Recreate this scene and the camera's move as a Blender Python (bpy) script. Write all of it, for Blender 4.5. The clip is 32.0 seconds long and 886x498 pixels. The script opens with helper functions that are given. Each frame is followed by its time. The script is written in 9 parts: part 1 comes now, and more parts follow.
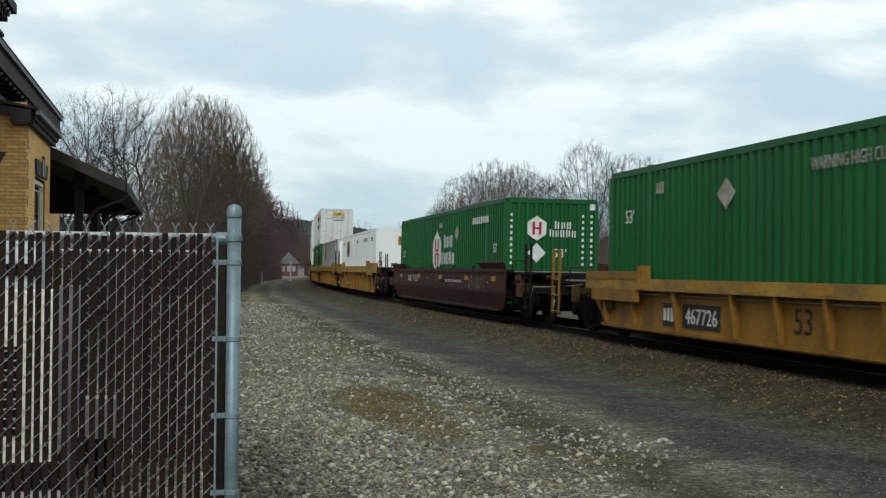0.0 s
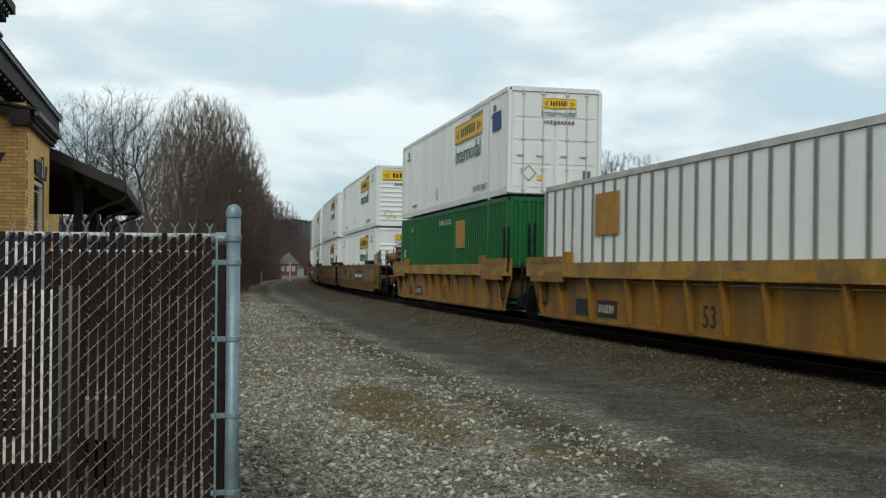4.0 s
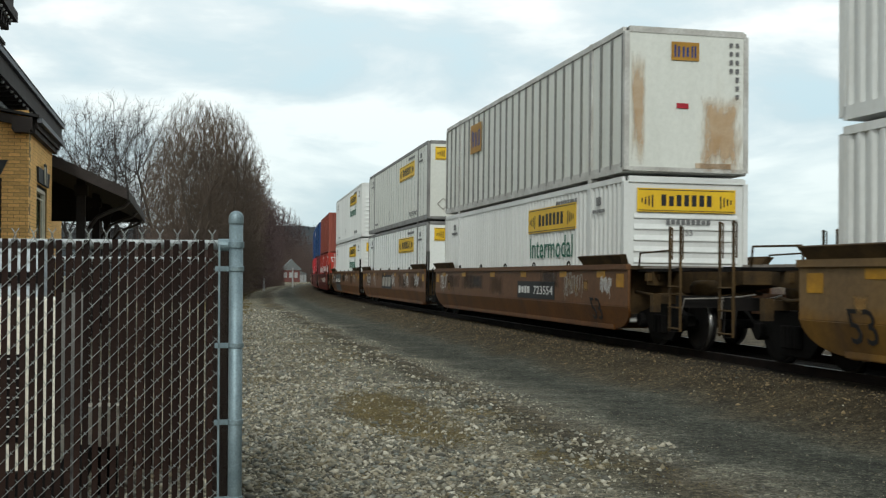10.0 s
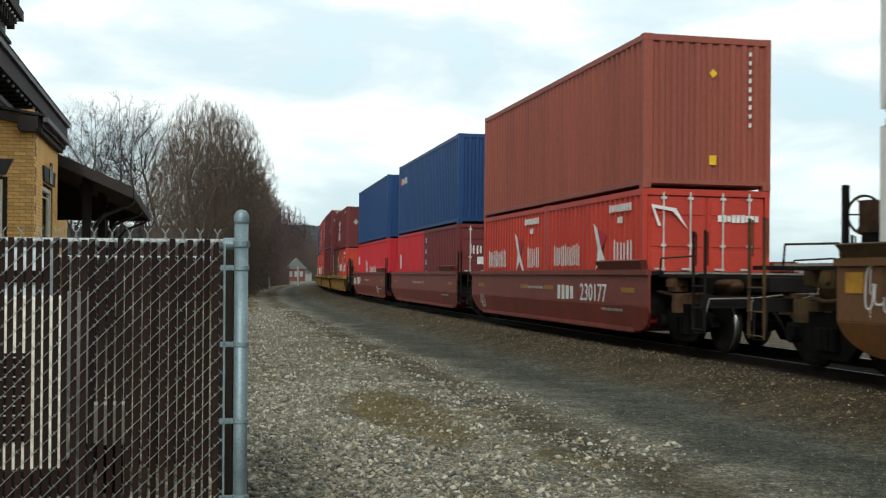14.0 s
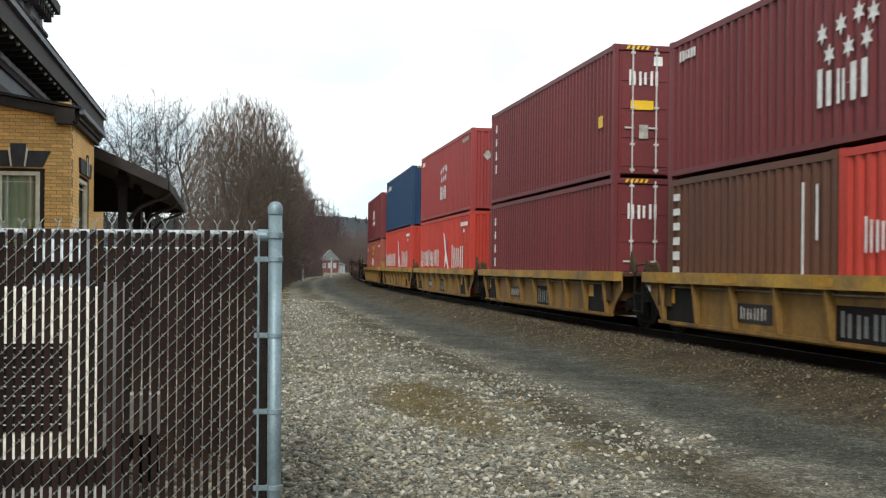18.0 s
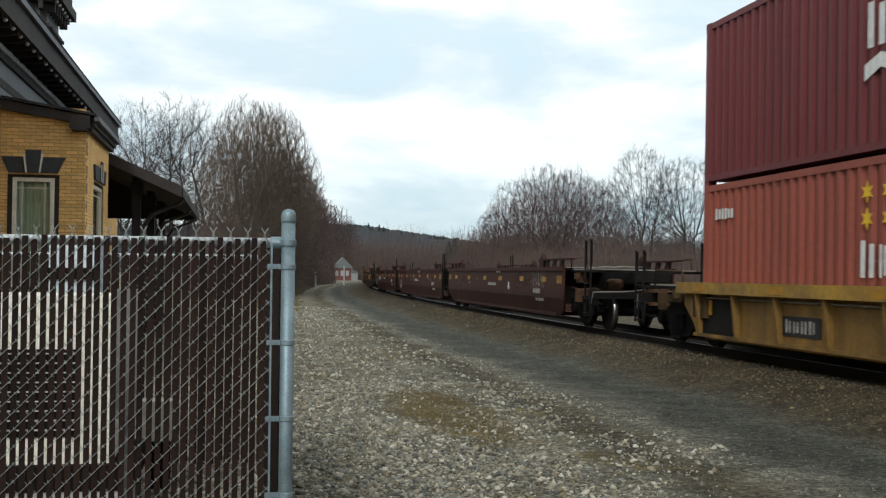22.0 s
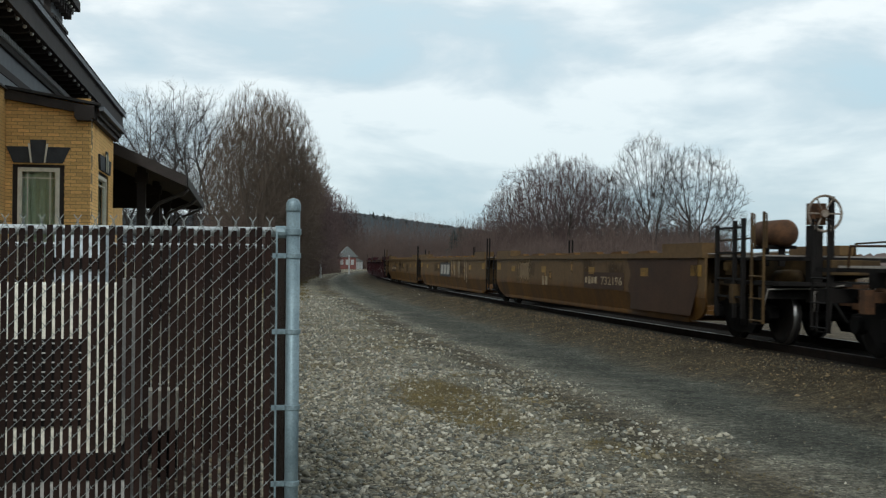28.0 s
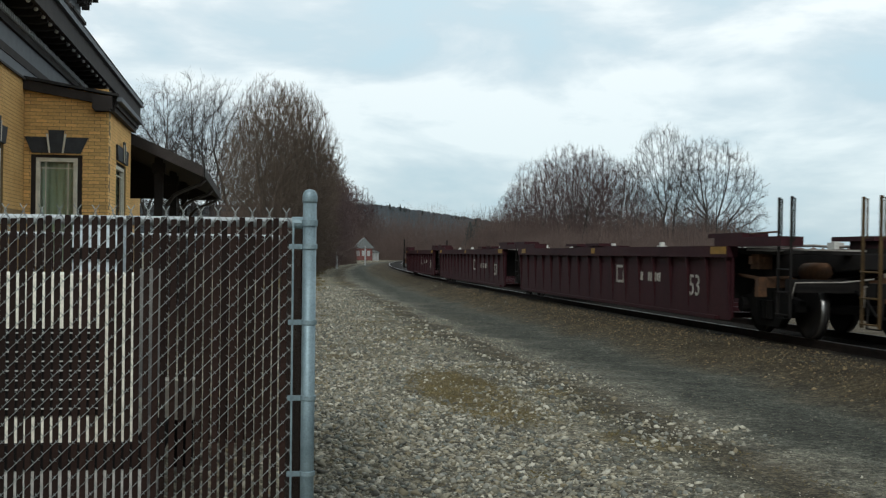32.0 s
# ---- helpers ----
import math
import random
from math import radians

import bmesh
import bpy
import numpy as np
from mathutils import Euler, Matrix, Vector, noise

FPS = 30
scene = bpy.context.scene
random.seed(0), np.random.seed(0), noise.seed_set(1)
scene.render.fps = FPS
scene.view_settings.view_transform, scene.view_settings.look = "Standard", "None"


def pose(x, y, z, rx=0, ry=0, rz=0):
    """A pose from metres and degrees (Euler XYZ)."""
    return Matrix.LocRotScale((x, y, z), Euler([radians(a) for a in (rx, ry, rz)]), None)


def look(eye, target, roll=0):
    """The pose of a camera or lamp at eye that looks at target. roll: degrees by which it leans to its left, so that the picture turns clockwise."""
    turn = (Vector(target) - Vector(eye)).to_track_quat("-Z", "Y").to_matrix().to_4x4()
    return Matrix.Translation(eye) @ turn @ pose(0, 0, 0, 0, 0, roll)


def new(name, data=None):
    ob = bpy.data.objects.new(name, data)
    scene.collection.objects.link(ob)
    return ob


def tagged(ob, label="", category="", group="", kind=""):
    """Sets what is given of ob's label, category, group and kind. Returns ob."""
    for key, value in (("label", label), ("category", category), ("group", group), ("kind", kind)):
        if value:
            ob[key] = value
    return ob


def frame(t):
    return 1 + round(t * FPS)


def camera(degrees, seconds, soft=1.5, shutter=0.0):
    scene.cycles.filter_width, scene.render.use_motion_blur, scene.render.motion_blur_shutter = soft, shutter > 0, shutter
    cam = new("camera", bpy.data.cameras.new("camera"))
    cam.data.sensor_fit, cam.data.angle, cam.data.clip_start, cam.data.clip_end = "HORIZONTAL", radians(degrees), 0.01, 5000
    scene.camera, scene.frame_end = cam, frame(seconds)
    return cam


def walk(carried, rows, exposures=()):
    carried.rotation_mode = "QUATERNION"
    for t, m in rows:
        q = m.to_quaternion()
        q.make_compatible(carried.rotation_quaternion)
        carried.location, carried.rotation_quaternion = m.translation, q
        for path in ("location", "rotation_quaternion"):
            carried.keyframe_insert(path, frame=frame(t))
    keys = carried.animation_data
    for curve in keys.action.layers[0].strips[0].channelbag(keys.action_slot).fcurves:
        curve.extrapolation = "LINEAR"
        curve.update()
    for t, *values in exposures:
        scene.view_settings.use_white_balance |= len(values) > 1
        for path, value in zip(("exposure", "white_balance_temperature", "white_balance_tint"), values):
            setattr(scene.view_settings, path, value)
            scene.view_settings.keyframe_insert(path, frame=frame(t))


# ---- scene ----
EYE = 1.67
cam = camera(42.16, 32.0, soft=1.25, shutter=0.12)
PATH = [
    (0, pose(0, 0, EYE, 91.041, -0.467, -0.003)),
    (0.5, pose(0, 0, EYE, 90.876, -0.547, -0.079)),
    (1, pose(0, 0, EYE, 90.912, -0.567, 0.008)),
    (1.5, pose(0, 0, EYE, 90.821, -0.554, -0.068)),
    (2, pose(0, 0, EYE, 90.859, -0.390, -0.086)),
    (2.5, pose(0, 0, EYE, 91.022, -0.347, -0.007)),
    (3, pose(0, 0, EYE, 90.893, -0.536, 0.001)),
    (3.5, pose(0, 0, EYE, 90.977, -0.338, 0.046)),
    (5.5, pose(0, 0, EYE, 91.045, -0.381, -0.189)),
    (6, pose(0, 0, EYE, 90.933, -0.366, -0.212)),
    (6.5, pose(0, 0, EYE, 91.145, -0.270, -0.191)),
    (7, pose(0, 0, EYE, 91.102, -0.180, -0.101)),
    (7.5, pose(0, 0, EYE, 91.116, -0.356, -0.119)),
    (8, pose(0, 0, EYE, 91.190, -0.229, -0.035)),
    (8.5, pose(0, 0, EYE, 91.174, -0.266, 0.000)),
    (9, pose(0, 0, EYE, 91.251, -0.206, -0.018)),
    (9.5, pose(0, 0, EYE, 91.322, -0.096, 0.066)),
    (10, pose(0, 0, EYE, 91.302, -0.111, 0.101)),
    (10.5, pose(0, 0, EYE, 91.329, -0.222, 0.095)),
    (11, pose(0, 0, EYE, 91.280, -0.301, 0.075)),
    (11.5, pose(0, 0, EYE, 91.233, -0.226, 0.151)),
    (12, pose(0, 0, EYE, 91.184, -0.246, 0.069)),
    (12.5, pose(0, 0, EYE, 91.180, -0.370, 0.098)),
    (13, pose(0, 0, EYE, 91.164, -0.434, 0.106)),
    (13.5, pose(0, 0, EYE, 91.262, -0.244, 0.243)),
    (14, pose(0, 0, EYE, 91.254, -0.145, 0.357)),
    (14.5, pose(0, 0, EYE, 91.305, -0.134, 0.432)),
    (16.5, pose(0, 0, EYE, 90.919, -0.393, 1.215)),
    (17, pose(0, 0, EYE, 91.745, -0.327, 1.236)),
    (17.5, pose(0, 0, EYE, 91.113, 0.036, 1.194)),
    (18, pose(0, 0, EYE, 90.834, -0.227, 2.003)),
    (18.5, pose(0, 0, EYE, 90.810, -0.372, 2.071)),
    (19, pose(0, 0, EYE, 90.979, -0.566, 2.012)),
    (19.5, pose(0, 0, EYE, 91.002, -0.540, 2.545)),
    (20, pose(0, 0, EYE, 91.023, -0.408, 2.418)),
    (20.5, pose(0, 0, EYE, 90.958, -0.538, 2.605)),
    (21, pose(0, 0, EYE, 90.878, -0.510, 2.595)),
    (21.5, pose(0, 0, EYE, 91.011, -0.319, 2.647)),
    (22, pose(0, 0, EYE, 91.243, -0.552, 2.629)),
    (22.5, pose(0, 0, EYE, 91.184, -0.568, 2.644)),
    (23, pose(0, 0, EYE, 91.106, -0.648, 2.636)),
    (23.5, pose(0, 0, EYE, 91.125, -0.543, 2.617)),
    (24, pose(0, 0, EYE, 91.035, -0.574, 2.643)),
    (24.5, pose(0, 0, EYE, 90.985, -0.694, 2.435)),
    (25, pose(0, 0, EYE, 90.858, -0.557, 2.554)),
    (25.5, pose(0, 0, EYE, 90.787, -0.333, 2.524)),
    (27.5, pose(0, 0, EYE, 90.625, -0.187, 2.632)),
    (28, pose(0, 0, EYE, 90.678, -0.380, 2.878)),
    (28.5, pose(0, 0, EYE, 90.516, -0.678, 2.976)),
    (29, pose(0, 0, EYE, 90.664, -0.785, 3.352)),
    (29.5, pose(0, 0, EYE, 90.768, -0.940, 3.409)),
    (30, pose(0, 0, EYE, 90.407, -0.608, 3.424)),
    (30.5, pose(0, 0, EYE, 90.482, -0.588, 3.618)),
    (31, pose(0, 0, EYE, 90.359, -0.668, 3.694)),
    (31.5, pose(0, 0, EYE, 90.299, -0.608, 3.753)),
    (32, pose(0, 0, EYE, 90.245, -0.615, 3.681)),
]
EXPOSURES = [(0, 0.14, 6250, 4), (2.2, 0.13, 6250, 4), (3.1, 0.03, 6250, 4), (3.5, 0.05, 6250, 4), (5.5, 0.32, 6500, 2), (8.8, 0.32, 6500, 2), (10, 0.24, 6450, 3), (11.2, 0.36, 6500, 3), (14.5, 0.42, 6500, 3), (16.8, 0.80, 6450, 7), (21.2, 0.80, 6450, 7), (22.2, 0.26, 6350, 6), (23, 0.12, 6250, 5), (25.5, 0.08, 6200, 5), (27.5, 0.08, 6200, 4), (32, 0.14, 6250, 4)]
walk(cam, PATH, EXPOSURES)

# ---- light: a bright overcast sky with thin breaks of pale blue ----
world = bpy.data.worlds.new("world")
scene.world = world
world.use_nodes = True
wt = world.node_tree
wt.nodes.clear()


def wnode(kind, **values):
    n = wt.nodes.new(kind)
    for k, v in values.items():
        n.inputs[k].default_value = v
    return n


w_out = wt.nodes.new("ShaderNodeOutputWorld")
w_bg = wnode("ShaderNodeBackground", Strength=1.0)
w_sky = wt.nodes.new("ShaderNodeTexSky")
w_sky.sky_type = "NISHITA"
w_sky.sun_disc = False
w_sky.sun_elevation, w_sky.sun_rotation = radians(35), radians(187)
w_co = wt.nodes.new("ShaderNodeTexCoord")
w_map = wt.nodes.new("ShaderNodeMapping")
w_map.inputs["Location"].default_value = (5.3, 1.6, 3.15)
w_map.inputs["Scale"].default_value = (1.0, 1.0, 2.9)
w_noise = wnode("ShaderNodeTexNoise", Scale=5.2, Detail=7.0, Roughness=0.52, Distortion=0.25)
w_ramp = wt.nodes.new("ShaderNodeValToRGB")
w_ramp.color_ramp.elements[0].position, w_ramp.color_ramp.elements[0].color = 0.33, (0.62, 0.735, 0.79, 1)
w_ramp.color_ramp.elements[1].position, w_ramp.color_ramp.elements[1].color = 0.58, (1.0, 0.99, 0.97, 1)
e = w_ramp.color_ramp.elements.new(0.41)
e.color = (0.65, 0.73, 0.77, 1)
e = w_ramp.color_ramp.elements.new(0.485)
e.color = (0.76, 0.80, 0.82, 1)
w_gain = wt.nodes.new("ShaderNodeMixRGB")
w_gain.blend_type = "MIX"
w_gain.inputs[0].default_value = 0.88
w_scale = wt.nodes.new("ShaderNodeMixRGB")
w_scale.blend_type = "MULTIPLY"
w_scale.inputs[0].default_value = 1.0
w_scale.inputs[2].default_value = (0.12, 0.12, 0.12, 1)
wt.links.new(w_co.outputs["Generated"], w_map.inputs["Vector"])
wt.links.new(w_map.outputs[0], w_noise.inputs["Vector"])
wt.links.new(w_noise.outputs["Fac"], w_ramp.inputs[0])
wt.links.new(w_sky.outputs[0], w_scale.inputs[1])
wt.links.new(w_scale.outputs[0], w_gain.inputs[1])
wt.links.new(w_ramp.outputs[0], w_gain.inputs[2])
# an overcast sky dims towards the horizon
w_up = wt.nodes.new("ShaderNodeSeparateXYZ")
w_low = wnode("ShaderNodeMapRange")
for k, v in (("From Min", 0.0), ("From Max", 0.23), ("To Min", 0.0), ("To Max", 1.0)):
    w_low.inputs[k].default_value = v
w_dim = wt.nodes.new("ShaderNodeMixRGB")
w_dim.blend_type = "MULTIPLY"
w_dim.inputs[0].default_value = 1.0
wt.links.new(w_co.outputs["Generated"], w_up.inputs[0])
wt.links.new(w_up.outputs["Z"], w_low.inputs["Value"])
wt.links.new(w_gain.outputs[0], w_dim.inputs[1])
w_tint = wt.nodes.new("ShaderNodeMixRGB")
w_tint.inputs[1].default_value, w_tint.inputs[2].default_value = (0.69, 0.77, 0.83, 1), (1.0, 1.0, 1.0, 1)
wt.links.new(w_low.outputs[0], w_tint.inputs[0])
wt.links.new(w_tint.outputs[0], w_dim.inputs[2])
wt.links.new(w_dim.outputs[0], w_bg.inputs["Color"])
wt.links.new(w_bg.outputs[0], w_out.inputs["Surface"])

sun = new("sun", bpy.data.lights.new("sun", "SUN"))
sun.data.energy, sun.data.angle, sun.data.color = 1.3, radians(14), (1.0, 0.97, 0.93)
sun.matrix_world = look((-6, -50, 36), (0, 0, 0))

# ---- materials ----
def material(name, base, rough=0.7, metal=0.0, dark=None, scale=3.0, detail=6.0, low=0.35, high=0.65, bump=0.0, bump_scale=40.0, streak=False,
             fine=0.25, spec=0.3, vary=0.0, grime=None, grime_low=0.52, grime_high=0.75, grime_scale=1.2, upper_tone=None, upper_tone_z=0.8):
    """A weathered surface: base and dark mixed by a broad noise, a fine grain on top, an optional third grime colour,
    an optional tone above a given height (road dust, with the light and shade of a flank's fold put into the colour),
    and bump.
    """
    m = bpy.data.materials.new(name)
    m.use_nodes = True
    nt = m.node_tree
    b = nt.nodes["Principled BSDF"]
    b.inputs["Roughness"].default_value, b.inputs["Metallic"].default_value = rough, metal
    b.inputs["Specular IOR Level"].default_value = spec
    co = nt.nodes.new("ShaderNodeTexCoord")
    mp = nt.nodes.new("ShaderNodeMapping")
    mp.inputs["Scale"].default_value = (1, 1, 0.12) if streak else (1, 1, 1)
    nt.links.new(co.outputs["Object"], mp.inputs["Vector"])
    dark = dark or tuple(c * 0.7 for c in base)

    def noise_node(s, d, r=0.6, src=mp):
        n = nt.nodes.new("ShaderNodeTexNoise")
        n.inputs["Scale"].default_value, n.inputs["Detail"].default_value, n.inputs["Roughness"].default_value = s, d, r
        nt.links.new(src.outputs[0] if src is mp else src.outputs["Object"], n.inputs["Vector"])
        return n

    def ramp(src, lo, hi):
        r = nt.nodes.new("ShaderNodeMapRange")
        r.inputs["From Min"].default_value, r.inputs["From Max"].default_value = lo, hi
        nt.links.new(src.outputs["Fac"], r.inputs["Value"])
        return r

    def mix(fac, a, c, kind="MIX"):
        x = nt.nodes.new("ShaderNodeMixRGB")
        x.blend_type = kind
        for sock, val in ((x.inputs[0], fac), (x.inputs[1], a), (x.inputs[2], c)):
            if hasattr(val, "outputs"):
                nt.links.new(val.outputs[0], sock)
            else:
                sock.default_value = val if isinstance(val, float) else (*val, 1)
        return x

    col = mix(ramp(noise_node(scale, detail), low, high), dark, base)
    if grime:
        col = mix(ramp(noise_node(grime_scale, 8.0, 0.65), grime_low, grime_high), col, grime)
    if upper_tone:
        sep = nt.nodes.new("ShaderNodeSeparateXYZ")
        nt.links.new(co.outputs["Object"], sep.inputs[0])
        wob = nt.nodes.new("ShaderNodeMath")
        wob.operation = "MULTIPLY_ADD"
        nt.links.new(noise_node(1.1, 6.0, 0.7, co).outputs["Fac"], wob.inputs[0])
        wob.inputs[1].default_value = 0.5
        nt.links.new(sep.outputs["Z"], wob.inputs[2])
        fr = nt.nodes.new("ShaderNodeMapRange")
        fr.inputs["From Min"].default_value, fr.inputs["From Max"].default_value = upper_tone_z + 0.17, upper_tone_z + 0.33
        fr.inputs["To Max"].default_value = 0.72
        nt.links.new(wob.outputs[0], fr.inputs["Value"])
        col = mix(fr, col, upper_tone)
    if fine:
        g = noise_node(scale * 14, 4.0, 0.7, co)
        gr = nt.nodes.new("ShaderNodeMapRange")
        gr.inputs["From Min"].default_value, gr.inputs["From Max"].default_value = 0.3, 0.7
        gr.inputs["To Min"].default_value, gr.inputs["To Max"].default_value = 1 - fine, 1 + fine * 0.4
        nt.links.new(g.outputs["Fac"], gr.inputs["Value"])
        col = mix(1.0, col, gr, "MULTIPLY")
    if vary:
        inf = nt.nodes.new("ShaderNodeObjectInfo")
        vr = nt.nodes.new("ShaderNodeMapRange")
        vr.inputs["To Min"].default_value, vr.inputs["To Max"].default_value = 1 - vary, 1 + vary
        nt.links.new(inf.outputs["Random"], vr.inputs["Value"])
        col = mix(1.0, col, vr, "MULTIPLY")
    nt.links.new(col.outputs[0], b.inputs["Base Color"])
    if bump:
        bn = noise_node(bump_scale, 5.0, 0.6, co)
        bp = nt.nodes.new("ShaderNodeBump")
        bp.inputs["Strength"].default_value, bp.inputs["Distance"].default_value = bump, 0.02
        nt.links.new(bn.outputs["Fac"], bp.inputs["Height"])
        nt.links.new(bp.outputs[0], b.inputs["Normal"])
    return m


def ragged(name, base, dark, w, h, cover=0.75, rough=0.75, streak=1.0):
    """A thin coat of paint, rust or overspray with a ragged, broken edge, for a patch w by h metres round its middle."""
    m = material(name, base, rough, 0, dark, 3.0)
    nt = m.node_tree
    co = nt.nodes.new("ShaderNodeTexCoord")
    sc = nt.nodes.new("ShaderNodeVectorMath")
    sc.operation = "MULTIPLY"
    sc.inputs[1].default_value = (2 / w, 0, 2 / h)
    ab = nt.nodes.new("ShaderNodeVectorMath")
    ab.operation = "ABSOLUTE"
    sp = nt.nodes.new("ShaderNodeSeparateXYZ")
    mx = nt.nodes.new("ShaderNodeMath")
    mx.operation = "MAXIMUM"
    st = nt.nodes.new("ShaderNodeVectorMath")
    st.operation = "MULTIPLY"
    st.inputs[1].default_value = (1, 1, streak)
    no = nt.nodes.new("ShaderNodeTexNoise")
    no.inputs["Scale"].default_value, no.inputs["Detail"].default_value, no.inputs["Roughness"].default_value = 5.0, 8.0, 0.7
    ad = nt.nodes.new("ShaderNodeMath")
    ad.operation = "MULTIPLY_ADD"
    ad.inputs[1].default_value = 1.7
    mr = nt.nodes.new("ShaderNodeMapRange")
    for k, v in (("From Min", 1.85), ("From Max", 1.35), ("To Min", 0.0), ("To Max", cover)):
        mr.inputs[k].default_value = v
    nt.links.new(co.outputs["Object"], sc.inputs[0])
    nt.links.new(sc.outputs[0], ab.inputs[0])
    nt.links.new(ab.outputs[0], sp.inputs[0])
    nt.links.new(sp.outputs["X"], mx.inputs[0])
    nt.links.new(sp.outputs["Z"], mx.inputs[1])
    nt.links.new(co.outputs["Object"], st.inputs[0])
    nt.links.new(st.outputs[0], no.inputs["Vector"])
    nt.links.new(no.outputs["Fac"], ad.inputs[0])
    nt.links.new(mx.outputs[0], ad.inputs[2])
    nt.links.new(ad.outputs[0], mr.inputs["Value"])
    nt.links.new(mr.outputs[0], nt.nodes["Principled BSDF"].inputs["Alpha"])
    return m


def coat(name, base, dark, w, h, cover=0.75, streak=1.0):
    """A flat sheet that carries a ragged coat of paint."""
    return kept(("coat", name, w, h), lambda: (lambda bm: (bm.faces.new([bm.verts.new((x, 0, z)) for x, z in ((-w / 2, -h / 2), (w / 2, -h / 2), (w / 2, h / 2), (-w / 2, h / 2))]), mesh_of(bm, name, ragged(name, base, dark, w, h, cover, 0.75, streak)))[1])(bmesh.new()))


M = {}
M["steel"] = material("galvanised_steel", (0.24, 0.31, 0.335), 0.5, 0.55, (0.16, 0.215, 0.24), 8, bump=0.1)
# zinc paler than the posts: the sky's reflection is put into the colour
M["steel_bright"] = material("skylit_zinc", (0.62, 0.65, 0.65), 0.45, 0.35, (0.46, 0.49, 0.50), 6)
M["slat"] = material("brown_vinyl", (0.022, 0.0115, 0.0085), 0.6, 0, (0.014, 0.0078, 0.0062), 4, vary=0.35, spec=0.10)
M["white"] = material("white_paint", (0.66, 0.67, 0.65), 0.5, 0, (0.58, 0.59, 0.57), 0.8, streak=True, fine=0.06, grime=(0.40, 0.38, 0.34), grime_low=0.60, grime_high=0.9)
M["white_smooth"] = material("white_panel", (0.84, 0.86, 0.84), 0.45, 0, (0.74, 0.76, 0.73), 0.9, streak=True, fine=0.06, grime=(0.50, 0.48, 0.42), grime_low=0.56, grime_high=0.90, grime_scale=0.9)
M["white_dull"] = material("weathered_white_panel", (0.68, 0.69, 0.64), 0.5, 0, (0.59, 0.60, 0.55), 0.9, streak=True, fine=0.08, grime=(0.40, 0.37, 0.30), grime_low=0.52, grime_high=0.85, grime_scale=0.9)
M["rib_grey"] = material("grey_ribs", (0.21, 0.21, 0.19), 0.6, 0, (0.15, 0.15, 0.14), 3)
M["rail_grey"] = material("dull_steel_rail", (0.25, 0.25, 0.24), 0.55, 0.1, (0.15, 0.145, 0.14), 1.5)
M["seam"] = material("dirty_lap_seam", (0.50, 0.51, 0.48), 0.7, 0, (0.30, 0.30, 0.28), 1.5)
M["white_rail"] = material("pale_grey_rail", (0.56, 0.56, 0.53), 0.55, 0, (0.36, 0.34, 0.31), 1.5)
M["green"] = material("green_paint", (0.005, 0.094, 0.019), 0.5, 0, (0.004, 0.070, 0.015), 0.8, streak=True, fine=0.12)
M["red"] = material("bright_red_paint", (0.50, 0.020, 0.030), 0.5, 0, (0.40, 0.018, 0.026), 0.8, streak=True, fine=0.12)
M["orange"] = material("orange_red_paint", (0.44, 0.042, 0.025), 0.5, 0, (0.34, 0.034, 0.022), 0.8, streak=True, fine=0.12, grime=(0.25, 0.06, 0.04), grime_low=0.6, grime_high=0.9)
M["brown"] = material("brown_red_paint", (0.285, 0.072, 0.046), 0.6, 0, (0.215, 0.058, 0.040), 0.8, streak=True, fine=0.15, grime=(0.09, 0.035, 0.028), grime_low=0.6, grime_high=0.85)
M["maroon"] = material("maroon_paint", (0.142, 0.024, 0.026), 0.55, 0, (0.108, 0.020, 0.022), 0.8, streak=True, fine=0.15, grime=(0.09, 0.030, 0.026), grime_low=0.6, grime_high=0.9)
M["brick_red"] = material("brick_red_paint", (0.26, 0.036, 0.033), 0.55, 0, (0.23, 0.035, 0.033), 0.8, streak=True, fine=0.15, grime=(0.12, 0.032, 0.028), grime_low=0.6, grime_high=0.9)
M["blue"] = material("blue_paint", (0.010, 0.050, 0.155), 0.5, 0, (0.009, 0.040, 0.125), 0.8, streak=True, fine=0.12)
M["navy"] = material("navy_paint", (0.009, 0.038, 0.092), 0.55, 0, (0.008, 0.031, 0.075), 0.8, streak=True, fine=0.12)
M["sand"] = material("brown_twenty_paint", (0.105, 0.042, 0.024), 0.55, 0, (0.074, 0.032, 0.020), 0.8, streak=True, fine=0.15)
M["car_yellow"] = material("yellow_car_paint", (0.34, 0.172, 0.016), 0.6, 0, (0.22, 0.10, 0.013), 0.9, streak=True, grime=(0.075, 0.045, 0.024), grime_low=0.45, grime_high=0.75, grime_scale=0.8)
M["car_yellow_dirty"] = material("sooty_yellow_car_paint", (0.27, 0.145, 0.026), 0.7, 0, (0.165, 0.092, 0.026), 0.9, streak=True, grime=(0.055, 0.038, 0.024), grime_low=0.45, grime_high=0.70, grime_scale=1.0)
M["chord_yellow"] = material("worn_yellow_chord", (0.40, 0.235, 0.035), 0.6, 0, (0.26, 0.145, 0.028), 1.2, grime=(0.12, 0.082, 0.045), grime_low=0.45, grime_high=0.72, grime_scale=1.6)
M["end_tan"] = material("grimy_tan_ironwork", (0.088, 0.054, 0.022), 0.75, 0, (0.032, 0.022, 0.013), 2.2, spec=0.12)
M["car_brown"] = material("brown_car_paint", (0.205, 0.105, 0.017), 0.6, 0, (0.13, 0.065, 0.013), 0.7, streak=True, grime=(0.055, 0.032, 0.020), grime_low=0.48, grime_high=0.74, grime_scale=0.6, upper_tone=(0.155, 0.102, 0.050), upper_tone_z=0.82)
